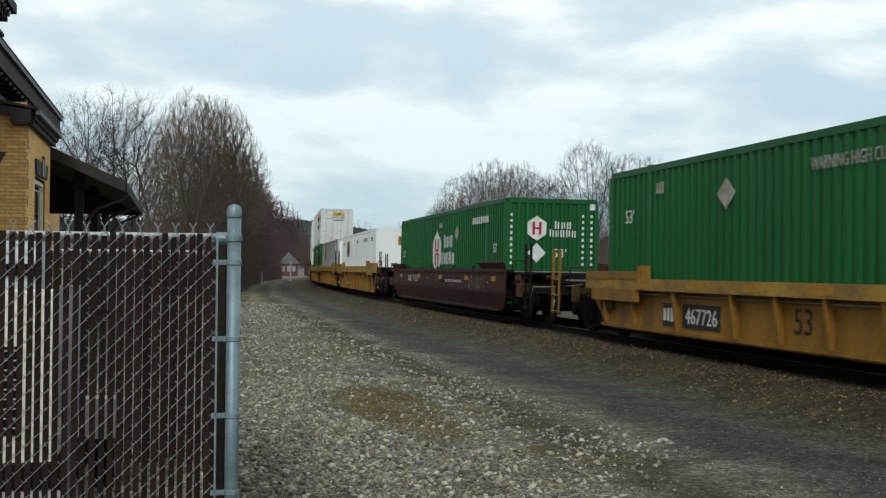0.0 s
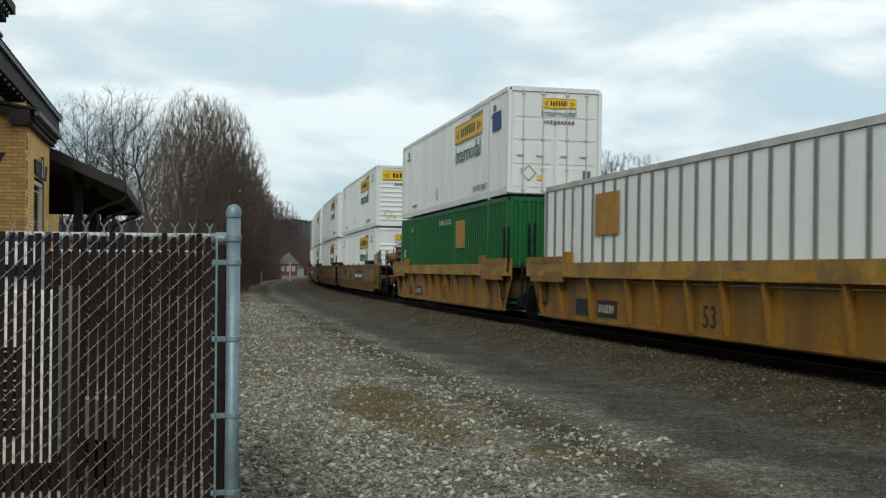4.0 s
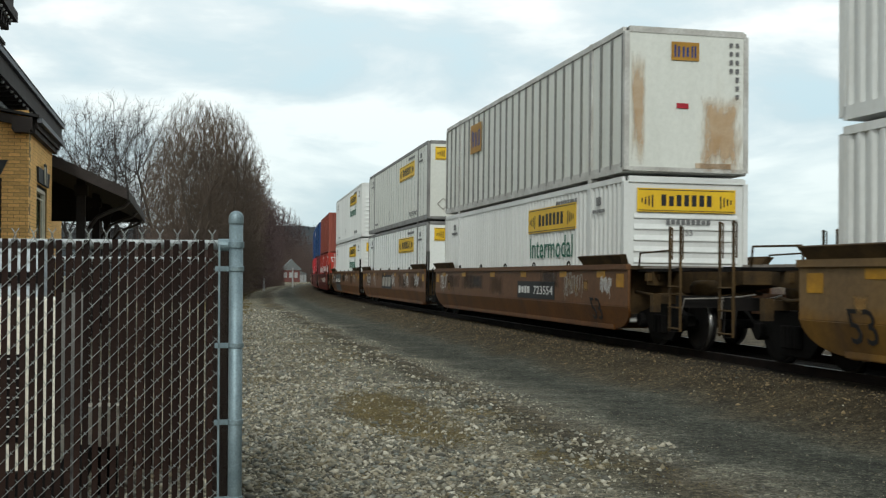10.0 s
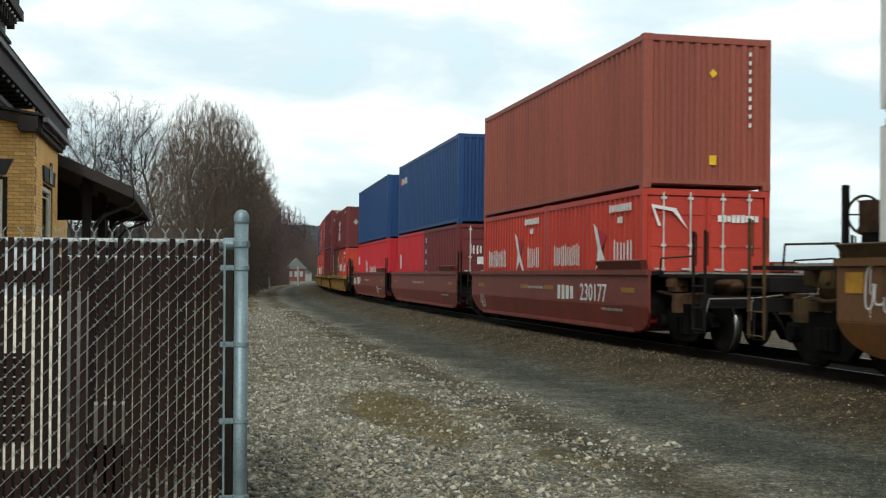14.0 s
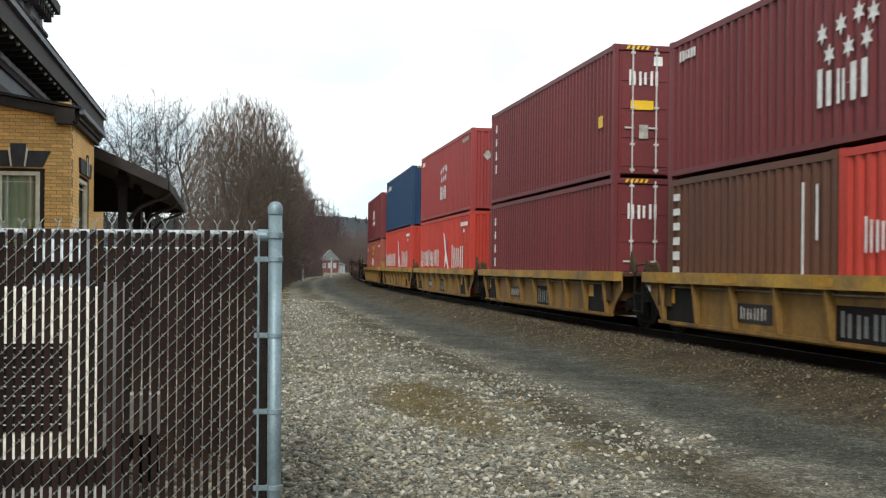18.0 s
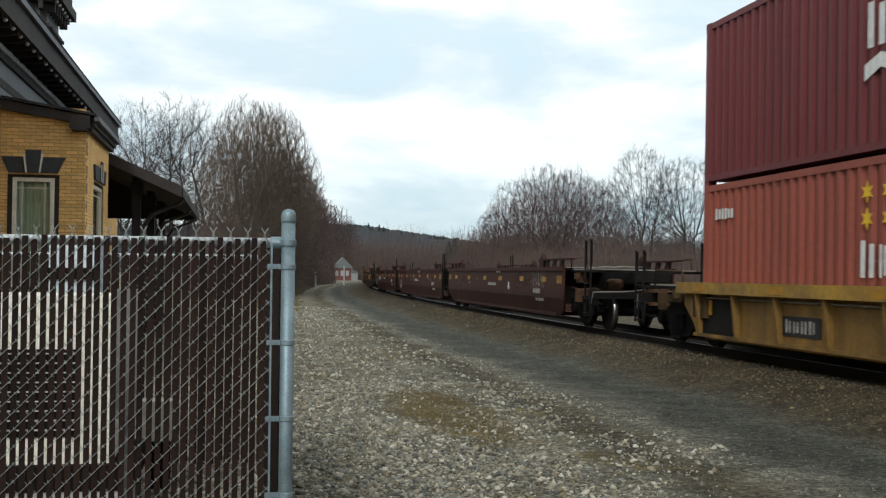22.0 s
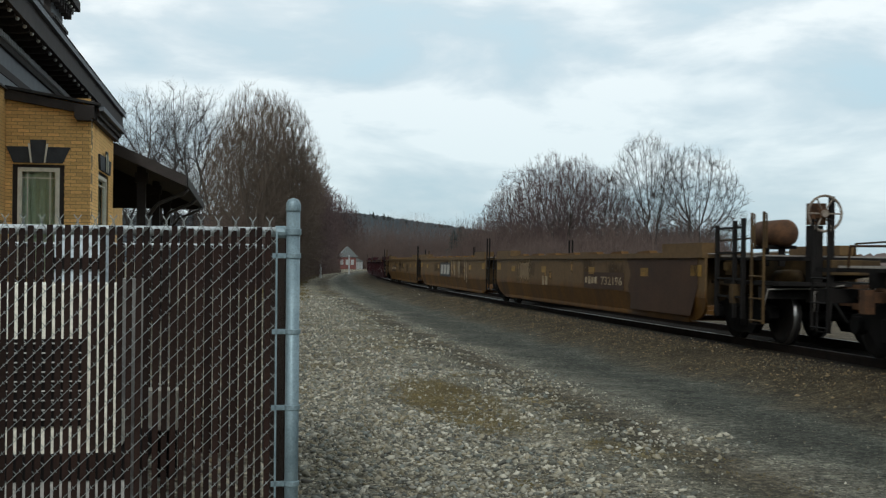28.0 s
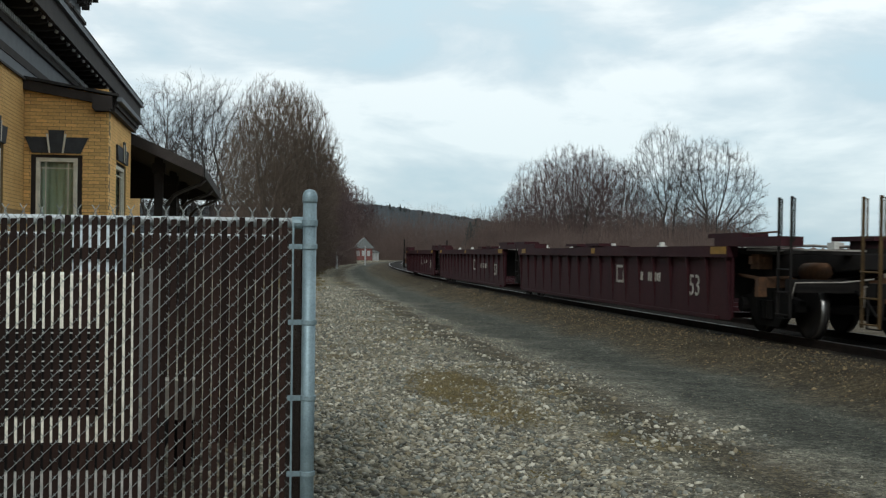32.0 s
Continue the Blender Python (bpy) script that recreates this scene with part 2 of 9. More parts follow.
M["car_rust"] = material("rusty_car_paint", (0.155, 0.059, 0.0115), 0.6, 0, (0.098, 0.038, 0.009), 0.7, streak=True, grime=(0.050, 0.026, 0.017), grime_low=0.50, grime_high=0.75, grime_scale=0.8, upper_tone=(0.120, 0.057, 0.024), upper_tone_z=0.72)
M["car_red"] = material("red_car_paint", (0.22, 0.036, 0.022), 0.6, 0, (0.15, 0.028, 0.02), 0.7, streak=True, grime=(0.10, 0.035, 0.024), grime_low=0.5, grime_high=0.8, upper_tone=(0.15, 0.038, 0.028), upper_tone_z=0.75)
M["car_maroon"] = material("maroon_car_paint", (0.050, 0.0165, 0.0115), 0.6, 0, (0.032, 0.0115, 0.0088), 0.7, streak=True, grime=(0.085, 0.048, 0.038), grime_low=0.58, grime_high=0.8, grime_scale=0.9, spec=0.12, upper_tone=(0.060, 0.022, 0.016), upper_tone_z=0.85)
M["car_wine"] = material("wine_car_paint", (0.036, 0.0105, 0.0135), 0.6, 0, (0.024, 0.008, 0.0105), 0.7, streak=True, grime=(0.035, 0.014, 0.014), grime_low=0.5, grime_high=0.8, spec=0.1)
M["car_olive"] = material("dull_brown_car_paint", (0.138, 0.064, 0.012), 0.65, 0, (0.080, 0.039, 0.010), 0.7, streak=True, grime=(0.045, 0.027, 0.018), grime_low=0.47, grime_high=0.70, grime_scale=0.6, spec=0.15, upper_tone=(0.118, 0.076, 0.036), upper_tone_z=0.80)
M["black"] = material("sooty_iron", (0.0085, 0.0078, 0.0074), 0.85, 0.0, (0.005, 0.0046, 0.0043), 3, spec=0.08)
M["iron"] = material("dark_iron", (0.0135, 0.0115, 0.0105), 0.8, 0.0, (0.0072, 0.0064, 0.006), 3, spec=0.12)
M["tread"] = material("polished_steel", (0.36, 0.35, 0.34), 0.32, 0.95, (0.22, 0.21, 0.20), 3)
M["deck"] = material("weathered_deck", (0.30, 0.28, 0.25), 0.7, 0.2, (0.16, 0.14, 0.12), 2)
M["sign_yellow"] = material("sign_yellow", (0.72, 0.46, 0.020), 0.5, 0, (0.62, 0.38, 0.018), 2, fine=0.08)
M["reflect_dull"] = material("dirty_reflective_yellow", (0.30, 0.165, 0.018), 0.6, 0, (0.15, 0.085, 0.016), 4)
M["reflect"] = material("reflective_yellow", (0.46, 0.235, 0.016), 0.5, 0, (0.26, 0.13, 0.014), 4)
M["ink"] = material("dark_lettering", (0.020, 0.020, 0.022), 0.6)
M["ink_grey"] = material("grey_lettering", (0.16, 0.16, 0.16), 0.6)
M["ink_green"] = material("dark_green_lettering", (0.012, 0.135, 0.080), 0.6)
M["ink_white"] = material("white_lettering", (0.74, 0.74, 0.72), 0.6, 0, (0.55, 0.55, 0.53), 6)
M["ink_dull"] = material("faded_white_lettering", (0.42, 0.40, 0.36), 0.7, 0, (0.2, 0.18, 0.15), 6)
M["ink_red"] = material("red_mark", (0.42, 0.02, 0.035), 0.6)
M["ink_blue"] = material("blue_mark", (0.02, 0.05, 0.2), 0.6)
M["ochre"] = material("ochre_mark", (0.42, 0.22, 0.03), 0.6)

# ---- mesh tools ----
def box(bm, x0, x1, y0, y1, z0, z1):
    vs = [bm.verts.new(p) for p in ((x0, y0, z0), (x1, y0, z0), (x1, y1, z0), (x0, y1, z0), (x0, y0, z1), (x1, y0, z1), (x1, y1, z1), (x0, y1, z1))]
    for f in ((3, 2, 1, 0), (4, 5, 6, 7), (0, 1, 5, 4), (1, 2, 6, 5), (2, 3, 7, 6), (3, 0, 4, 7)):
        bm.faces.new([vs[i] for i in f])


def prism(bm, outline, a, b, axis="y"):
    """An outline of (u, w) pairs pushed from a to b along an axis: y (u = x, w = z), x (u = y, w = z), z (u = x, w = y)."""
    def at(u, w, d):
        return {"y": (u, d, w), "x": (d, u, w), "z": (u, w, d)}[axis]
    n = len(outline)
    p = [bm.verts.new(at(u, w, a)) for u, w in outline]
    q = [bm.verts.new(at(u, w, b)) for u, w in outline]
    fs = [bm.faces.new(p), bm.faces.new(q[::-1])]
    for i in range(n):
        j = (i + 1) % n
        fs.append(bm.faces.new((p[j], p[i], q[i], q[j])))
    bmesh.ops.recalc_face_normals(bm, faces=fs)


def tube(bm, points, radii, sides=6, close=True):
    """A round bar along points; one radius, or one for each point."""
    pts = [Vector(p) for p in points]
    if not hasattr(radii, "__len__"):
        radii = [radii] * len(pts)
    rings = []
    for i, p in enumerate(pts):
        d = (pts[min(i + 1, len(pts) - 1)] - pts[max(i - 1, 0)]).normalized()
        a = d.orthogonal().normalized() if i == 0 else (side - d * side.dot(d)).normalized()
        side = a
        b = d.cross(a)
        rings.append([bm.verts.new(p + (a * math.cos(2 * math.pi * k / sides) + b * math.sin(2 * math.pi * k / sides)) * radii[i]) for k in range(sides)])
    for r, s in zip(rings, rings[1:]):
        for k in range(sides):
            bm.faces.new((r[k], r[(k + 1) % sides], s[(k + 1) % sides], s[k]))
    if close:
        bm.faces.new(rings[0][::-1])
        bm.faces.new(rings[-1])


def lathe(bm, profile, centre, axis="y", sides=24, caps=True):
    """A profile of (radius, along) pairs turned about an axis through centre."""
    c = Vector(centre)
    rings = []
    for r, d in profile:
        ring = []
        for k in range(sides):
            u, w = r * math.cos(2 * math.pi * k / sides), r * math.sin(2 * math.pi * k / sides)
            ring.append(bm.verts.new(c + Vector({"y": (u, d, w), "x": (d, u, w), "z": (u, w, d)}[axis])))
        rings.append(ring)
    fs = []
    for a, b in zip(rings, rings[1:]):
        for k in range(sides):
            fs.append(bm.faces.new((a[k], a[(k + 1) % sides], b[(k + 1) % sides], b[k])))
    if caps:
        fs += [bm.faces.new(rings[0][::-1]), bm.faces.new(rings[-1])]
    bmesh.ops.recalc_face_normals(bm, faces=fs)


def bevel(bm, width, angle=30):
    es = [e for e in bm.edges if len(e.link_faces) == 2 and e.calc_face_angle(0) > radians(angle)]
    bmesh.ops.bevel(bm, geom=es, offset=width, segments=1, affect="EDGES", clamp_overlap=True)


def mesh_of(bm, name, mat, smooth=False):
    me = bpy.data.meshes.new(name)
    bm.to_mesh(me)
    bm.free()
    me.materials.append(mat)
    if smooth:
        for p in me.polygons:
            p.use_smooth = True
    return me


def put(name, me, parent=None, m=None, label=""):
    ob = new(name, me)
    if parent is not None:
        ob.parent = parent
    if m is not None:
        ob.matrix_basis = m
    if label:
        ob["label"] = label
    return ob


def part(name, bm, mat, parent, label="", smooth=False):
    return put(name, mesh_of(bm, name, mat, smooth), parent, None, label)


KEPT = {}


def kept(key, make):
    """A mesh that is built once and shared by alike parts."""
    if key not in KEPT:
        KEPT[key] = make()
    return KEPT[key]


def boxes(name, mat, rows, bev=0.0):
    bm = bmesh.new()
    for r in rows:
        box(bm, *r)
    if bev:
        bevel(bm, bev)
    return mesh_of(bm, name, mat)


def lettering(text, height, mat, width=None, depth=0.006):
    """A mesh of flat letters, in the xz plane, facing -y, centred on its place."""
    def make():
        cu = bpy.data.curves.new("lettering", "FONT")
        cu.body, cu.size, cu.extrude, cu.align_x, cu.resolution_u = text, 1.0, 0.0, "CENTER", 2
        ob = bpy.data.objects.new("lettering", cu)
        scene.collection.objects.link(ob)
        me = bpy.data.meshes.new_from_object(ob.evaluated_get(bpy.context.evaluated_depsgraph_get()))
        bpy.data.objects.remove(ob)
        co = np.empty(len(me.vertices) * 3)
        me.vertices.foreach_get("co", co)
        co = co.reshape(-1, 3)
        lo, hi = co.min(0), co.max(0)
        co -= (lo + hi) / 2
        k = height / max(hi[1] - lo[1], 1e-6)
        kx = k if width is None else width / max(hi[0] - lo[0], 1e-6)
        out = np.stack([co[:, 0] * kx, np.zeros(len(co)), co[:, 1] * k], 1)
        me.vertices.foreach_set("co", out.ravel())
        me.materials.clear()
        me.materials.append(mat)
        bm = bmesh.new()
        bm.from_mesh(me)
        ext = bmesh.ops.extrude_face_region(bm, geom=bm.faces[:])
        bmesh.ops.translate(bm, verts=[v for v in ext["geom"] if isinstance(v, bmesh.types.BMVert)], vec=(0, depth, 0))
        bmesh.ops.recalc_face_normals(bm, faces=bm.faces[:])
        bm.to_mesh(me)
        bm.free()
        return me
    return kept(("text", text, height, mat.name, width), make)


def comb(bm, teeth, depth):
    """Upright bars (x0, x1, z0, z1), left to right, held on one hair-thin line through their middle, as one flat piece."""
    up, down = [], []
    for x0, x1, z0, z1 in teeth:
        m = (z0 + z1) / 2
        up += [(x0, m + 0.0015), (x0, z1), (x1, z1), (x1, m + 0.0015)]
        down += [(x0, m - 0.0015), (x0, z0), (x1, z0), (x1, m - 0.0015)]
    prism(bm, up + down[::-1], 0, depth)


def bars(n, w, h, mat, gap=0.35, seed=0):
    """A row of short plain bars in the place of unreadable writing, in the xz plane, centred."""
    def make():
        r = random.Random(seed * 31 + n)
        step = w / n
        bm = bmesh.new()
        comb(bm, [(-w / 2 + i * step, -w / 2 + i * step + step * (1 - gap), -k / 2, k / 2) for i, k in enumerate(r.uniform(0.75, 1.0) * h for _ in range(n))], 0.006)
        return mesh_of(bm, "lettering", mat)
    return kept(("bars", n, w, h, mat.name, seed), make)


def panel(w, h, mat, depth=0.008):
    return kept(("panel", w, h, mat.name), lambda: boxes("panel", mat, [(-w / 2, w / 2, 0, depth, -h / 2, h / 2)]))


def poly(name, outline, mat, depth=0.006):
    bm = bmesh.new()
    prism(bm, outline, 0, depth)
    return mesh_of(bm, name, mat)


# the track's plan: a circle, with its near flank towards the road
TRACK_C = Vector((2.784 + 1040.0 * math.cos(-0.21911), 25.0 - 1040.0 * math.sin(-0.21911)))
TRACK_R = 1038.7
RAIL_Z = 0.37
SPEED, SPEEDUP = 15.752, 0.0047


def track_point(s, off=0.0):
    """The place on the track's middle s metres away along it (0 is 25 m ahead), off metres to the near side, and the heading."""
    th = -0.21911 + s / 1040.0
    r = TRACK_R + off
    return TRACK_C.x - r * math.cos(th), TRACK_C.y + r * math.sin(th), th


def gone(t):
    return SPEED * (t - 10) + SPEEDUP * (t - 10) ** 2 / 2


def along(s, z=RAIL_Z, lean=-0.6):
    """The pose of a car on the track: x ahead in its way of travel, -y towards the road."""
    x, y, th = track_point(s)
    return pose(x, y, z, lean, 0, math.degrees(math.atan2(-math.cos(th), -math.sin(th))))

# the worn patch of dead grass among the stones
GRASS_X, GRASS_Y, GRASS_W, GRASS_L = -0.60, 13.9, 0.60, 2.7


def in_grass(x, y):
    u, v = x - GRASS_X, y - GRASS_Y
    c, k = math.cos(radians(16)), math.sin(radians(16))
    return math.hypot((u * c + v * k) / GRASS_W, (v * c - u * k) / GRASS_L)


# ---- ground: one sheet, zoned by the distance from the track ----
def ground_material():
    m = bpy.data.materials.new("gravel_ground")
    m.use_nodes = True
    nt = m.node_tree
    b = nt.nodes["Principled BSDF"]
    b.inputs["Roughness"].default_value = 0.95
    b.inputs["Specular IOR Level"].default_value = 0.15

    def node(kind, **values):
        n = nt.nodes.new(kind)
        for k, v in values.items():
            n.inputs[k].default_value = v
        return n

    def link(a, i):
        nt.links.new(a, i)

    co = node("ShaderNodeTexCoord")
    sub = node("ShaderNodeVectorMath")
    sub.operation = "SUBTRACT"
    sub.inputs[1].default_value = (TRACK_C.x, TRACK_C.y, 0)
    flat = node("ShaderNodeVectorMath")
    flat.operation = "MULTIPLY"
    flat.inputs[1].default_value = (1, 1, 0)
    length = node("ShaderNodeVectorMath")
    length.operation = "LENGTH"
    link(co.outputs["Object"], sub.inputs[0])
    link(sub.outputs[0], flat.inputs[0])
    link(flat.outputs[0], length.inputs[0])

    def noise_(scale, detail=6.0, rough=0.6, vec=None):
        n = node("ShaderNodeTexNoise", Scale=scale, Detail=detail, Roughness=rough)
        link(vec or co.outputs["Object"], n.inputs["Vector"])
        return n.outputs["Fac"]

    def math_(op, a, c):
        n = node("ShaderNodeMath")
        n.operation = op
        for i, v in enumerate((a, c)):
            if isinstance(v, (int, float)):
                n.inputs[i].default_value = v
            else:
                link(v, n.inputs[i])
        return n.outputs[0]

    def mix(fac, a, c, kind="MIX"):
        n = node("ShaderNodeMixRGB")
        n.blend_type = kind
        for sock, v in ((n.inputs[0], fac), (n.inputs[1], a), (n.inputs[2], c)):
            if isinstance(v, (int, float)):
                sock.default_value = v
            elif isinstance(v, tuple):
                sock.default_value = (*v, 1)
            else:
                link(v, sock)
        return n.outputs[0]

    def span(v, lo, hi, a=0.0, c=1.0):
        n = node("ShaderNodeMapRange")
        n.interpolation_type = "SMOOTHSTEP"
        for k, val in (("From Min", lo), ("From Max", hi), ("To Min", a), ("To Max", c)):
            n.inputs[k].default_value = val
        link(v, n.inputs["Value"])
        return n.outputs[0]

    d = math_("SUBTRACT", length.outputs["Value"], TRACK_R)
    d = math_("ADD", d, math_("MULTIPLY", math_("SUBTRACT", noise_(0.35, 5.0), 0.5), 2.2))
    # zones: oily ballast with the train's shade put into its near-black colour, dirt beside the rails, the grey drive
    # with a brown crown, pale stones, dead grass
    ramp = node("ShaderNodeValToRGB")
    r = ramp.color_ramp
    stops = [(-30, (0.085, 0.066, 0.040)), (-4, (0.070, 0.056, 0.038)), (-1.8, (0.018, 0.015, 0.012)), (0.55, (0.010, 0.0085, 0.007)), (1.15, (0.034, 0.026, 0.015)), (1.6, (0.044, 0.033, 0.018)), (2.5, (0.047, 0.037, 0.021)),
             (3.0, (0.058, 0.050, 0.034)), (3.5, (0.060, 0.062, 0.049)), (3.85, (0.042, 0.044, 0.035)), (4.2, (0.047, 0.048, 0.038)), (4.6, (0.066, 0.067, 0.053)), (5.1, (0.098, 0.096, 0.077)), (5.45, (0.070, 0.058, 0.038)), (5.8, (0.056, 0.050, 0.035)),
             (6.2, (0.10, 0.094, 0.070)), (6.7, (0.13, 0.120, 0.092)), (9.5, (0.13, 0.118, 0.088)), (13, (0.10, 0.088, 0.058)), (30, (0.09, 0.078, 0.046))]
    span_all = 60.0
    r.elements[0].position, r.elements[1].position = 0.0, 1.0
    for i, (x, c) in enumerate(stops):
        pos_ = (x + 30) / span_all
        el = r.elements[0] if i == 0 else (r.elements[-1] if i == len(stops) - 1 else r.elements.new(pos_))
        el.position = pos_
        el.color = (*c, 1)
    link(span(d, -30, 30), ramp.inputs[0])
    for n in nt.nodes:
        if n.type == "MAP_RANGE":
            n.interpolation_type = "LINEAR"
    col = ramp.outputs[0]
    # patches of dead grass among the stones
    grass = math_("MULTIPLY", span(noise_(0.55, 7.0, 0.65), 0.50, 0.64), span(d, 5.4, 6.3))
    mat_ = node("ShaderNodeMapping")
    mat_.vector_type = "TEXTURE"
    mat_.inputs["Location"].default_value = (GRASS_X, GRASS_Y, 0)
    mat_.inputs["Rotation"].default_value = (0, 0, radians(16))
    mat_.inputs["Scale"].default_value = (GRASS_W, GRASS_L, 1000)
    link(co.outputs["Object"], mat_.inputs["Vector"])
    reach = node("ShaderNodeVectorMath")
    reach.operation = "LENGTH"
    link(mat_.outputs[0], reach.inputs[0])
    sward = math_("ADD", reach.outputs["Value"], math_("MULTIPLY", math_("SUBTRACT", noise_(1.6, 6.0, 0.7), 0.5), 1.6))
    grass = math_("MAXIMUM", grass, span(sward, 1.1, 0.6))
    col = mix(math_("MULTIPLY", grass, 0.85), col, (0.118, 0.088, 0.034))
    # each pebble its own shade
    vor = node("ShaderNodeTexVoronoi", Scale=26.0)
    link(co.outputs["Object"], vor.inputs["Vector"])
    sep = node("ShaderNodeSeparateColor")
    link(vor.outputs["Color"], sep.inputs[0])
    col = mix(1.0, col, span(sep.outputs[0], 0.0, 1.0, 0.62, 1.42), "MULTIPLY")
    # the small stones trodden into the dirt, in the colours of the loose ones
    chip = node("ShaderNodeValToRGB")
    for pos_, c in ((0.25, (0.070, 0.061, 0.044)), (0.45, (0.175, 0.152, 0.108)), (0.62, (0.105, 0.104, 0.082)), (0.80, (0.25, 0.222, 0.16)), (0.92, (0.36, 0.33, 0.25))):
        chip.color_ramp.elements.new(pos_).color = (*c, 1)
    chip.color_ramp.elements[0].color = (0.034, 0.031, 0.024, 1)
    chip.color_ramp.elements[-1].color = (0.14, 0.135, 0.11, 1)
    link(sep.outputs[1], chip.inputs[0])
    bare = math_("MULTIPLY", span(d, 5.9, 6.9), math_("SUBTRACT", 1.0, math_("MULTIPLY", grass, 0.8)))
    ridge_ = math_("MULTIPLY", math_("MULTIPLY", span(d, 4.6, 5.0), span(d, 5.5, 5.2)), 0.45)
    col = mix(math_("MULTIPLY", math_("MAXIMUM", bare, ridge_), 0.75), col, chip.outputs[0])
    vor2 = node("ShaderNodeTexVoronoi", Scale=75.0)
    link(co.outputs["Object"], vor2.inputs["Vector"])
    sep2 = node("ShaderNodeSeparateColor")
    link(vor2.outputs["Color"], sep2.inputs[0])
    col = mix(1.0, col, span(sep2.outputs[0], 0.0, 1.0, 0.55, 1.5), "MULTIPLY")
    col = mix(1.0, col, span(noise_(1.3, 9.0, 0.72), 0.3, 0.7, 0.62, 1.36), "MULTIPLY")
    col = mix(1.0, col, span(noise_(7.0, 6.0, 0.75), 0.32, 0.68, 0.68, 1.32), "MULTIPLY")
    link(col, b.inputs["Base Color"])
    h = math_("ADD", math_("MULTIPLY", vor.outputs["Distance"], -0.8), math_("MULTIPLY", noise_(55.0, 4.0), 0.6))
    bp = node("ShaderNodeBump", Strength=0.8, Distance=0.03)
    link(h, bp.inputs["Height"])
    link(bp.outputs[0], b.inputs["Normal"])
    return m


M["ground"] = ground_material()


def track_off(x, y):
    return math.hypot(x - TRACK_C.x, y - TRACK_C.y) - TRACK_R


def ground_z(x, y):
    d = track_off(x, y)
    k = min(1.0, max(0.0, (abs(d) - 1.7) / 1.5))
    z = 0.235 * (1 - k * k * (3 - 2 * k))
    near = max(0.0, 1 - math.hypot(x, y - 20) / 90)
    z += near * 0.05 * noise.noise(Vector((x * 0.35, y * 0.35, 0))) * (1 if d > 2 else 0.3)
    if d > 14:
        z += 0.02 * min(d - 14, 30) * 0.3
    return z


def steps(lo, hi, fine, out):
    v = [lo + i * fine for i in range(int((hi - lo) / fine) + 1)]
    a, g = [], fine
    while (v[-1] + sum(a)) < out:
        g *= 1.35
        a.append(g)
    right, left = [], []
    x = v[-1]
    for g in a:
        x += g
        right.append(x)
    x = v[0]
    for g in a:
        x -= g
        left.append(x)
    return left[::-1] + v + right


gx, gy = steps(-18, 14, 0.32, 2600), steps(2, 70, 0.5, 2600)
verts = [(x, y, ground_z(x, y)) for y in gy for x in gx]
nx = len(gx)
faces = [(j * nx + i, j * nx + i + 1, (j + 1) * nx + i + 1, (j + 1) * nx + i) for j in range(len(gy) - 1) for i in range(nx - 1)]
me = bpy.data.meshes.new("ground")
me.from_pydata(verts, [], faces)
me.materials.append(M["ground"])
for p in me.polygons:
    p.use_smooth = True
ground = tagged(new("ground", me), "grey gravel drive with pale stones and dead grass", "ground", kind="structure")

M["rail"] = material("rusty_rail", (0.022, 0.015, 0.012), 0.8, 0.0, (0.012, 0.009, 0.008), 3, spec=0.1)
M["rail_top"] = material("polished_rail", (0.26, 0.25, 0.24), 0.40, 0.9, (0.16, 0.15, 0.14), 3)
for side in (-0.753, 0.753):
    pts = [track_point(s, side)[:2] for s in range(-60, 320, 4)]
    rail = None
    for name, mat, bands in (("rail", M["rail"], ((0.034, RAIL_Z - 0.045, RAIL_Z - 0.003), (0.010, RAIL_Z - 0.15, RAIL_Z - 0.045), (0.07, RAIL_Z - 0.17, RAIL_Z - 0.15))),
                             ("rail_head", M["rail_top"], ((0.030, RAIL_Z - 0.003, RAIL_Z),))):
        bm = bmesh.new()
        for w, z0, z1 in bands:
            rows = []
            for x, y in pts:
                n = (Vector((x, y)) - TRACK_C).normalized()
                rows.append([bm.verts.new((x + n.x * u, y + n.y * u, z)) for u, z in ((-w, z0), (w, z0), (w, z1), (-w, z1))])
            for a, b in zip(rows, rows[1:]):
                for k in range(4):
                    bm.faces.new((a[k], a[(k + 1) % 4], b[(k + 1) % 4], b[k]))
        me = mesh_of(bm, name, mat)
        if rail is None:
            rail = tagged(new("rail", me), "rusty steel rail with a polished head", "rail", "rails of the track", "structure")
        else:
            put("rail_head", me, rail)
# -- loose stones --
M["stone"] = None


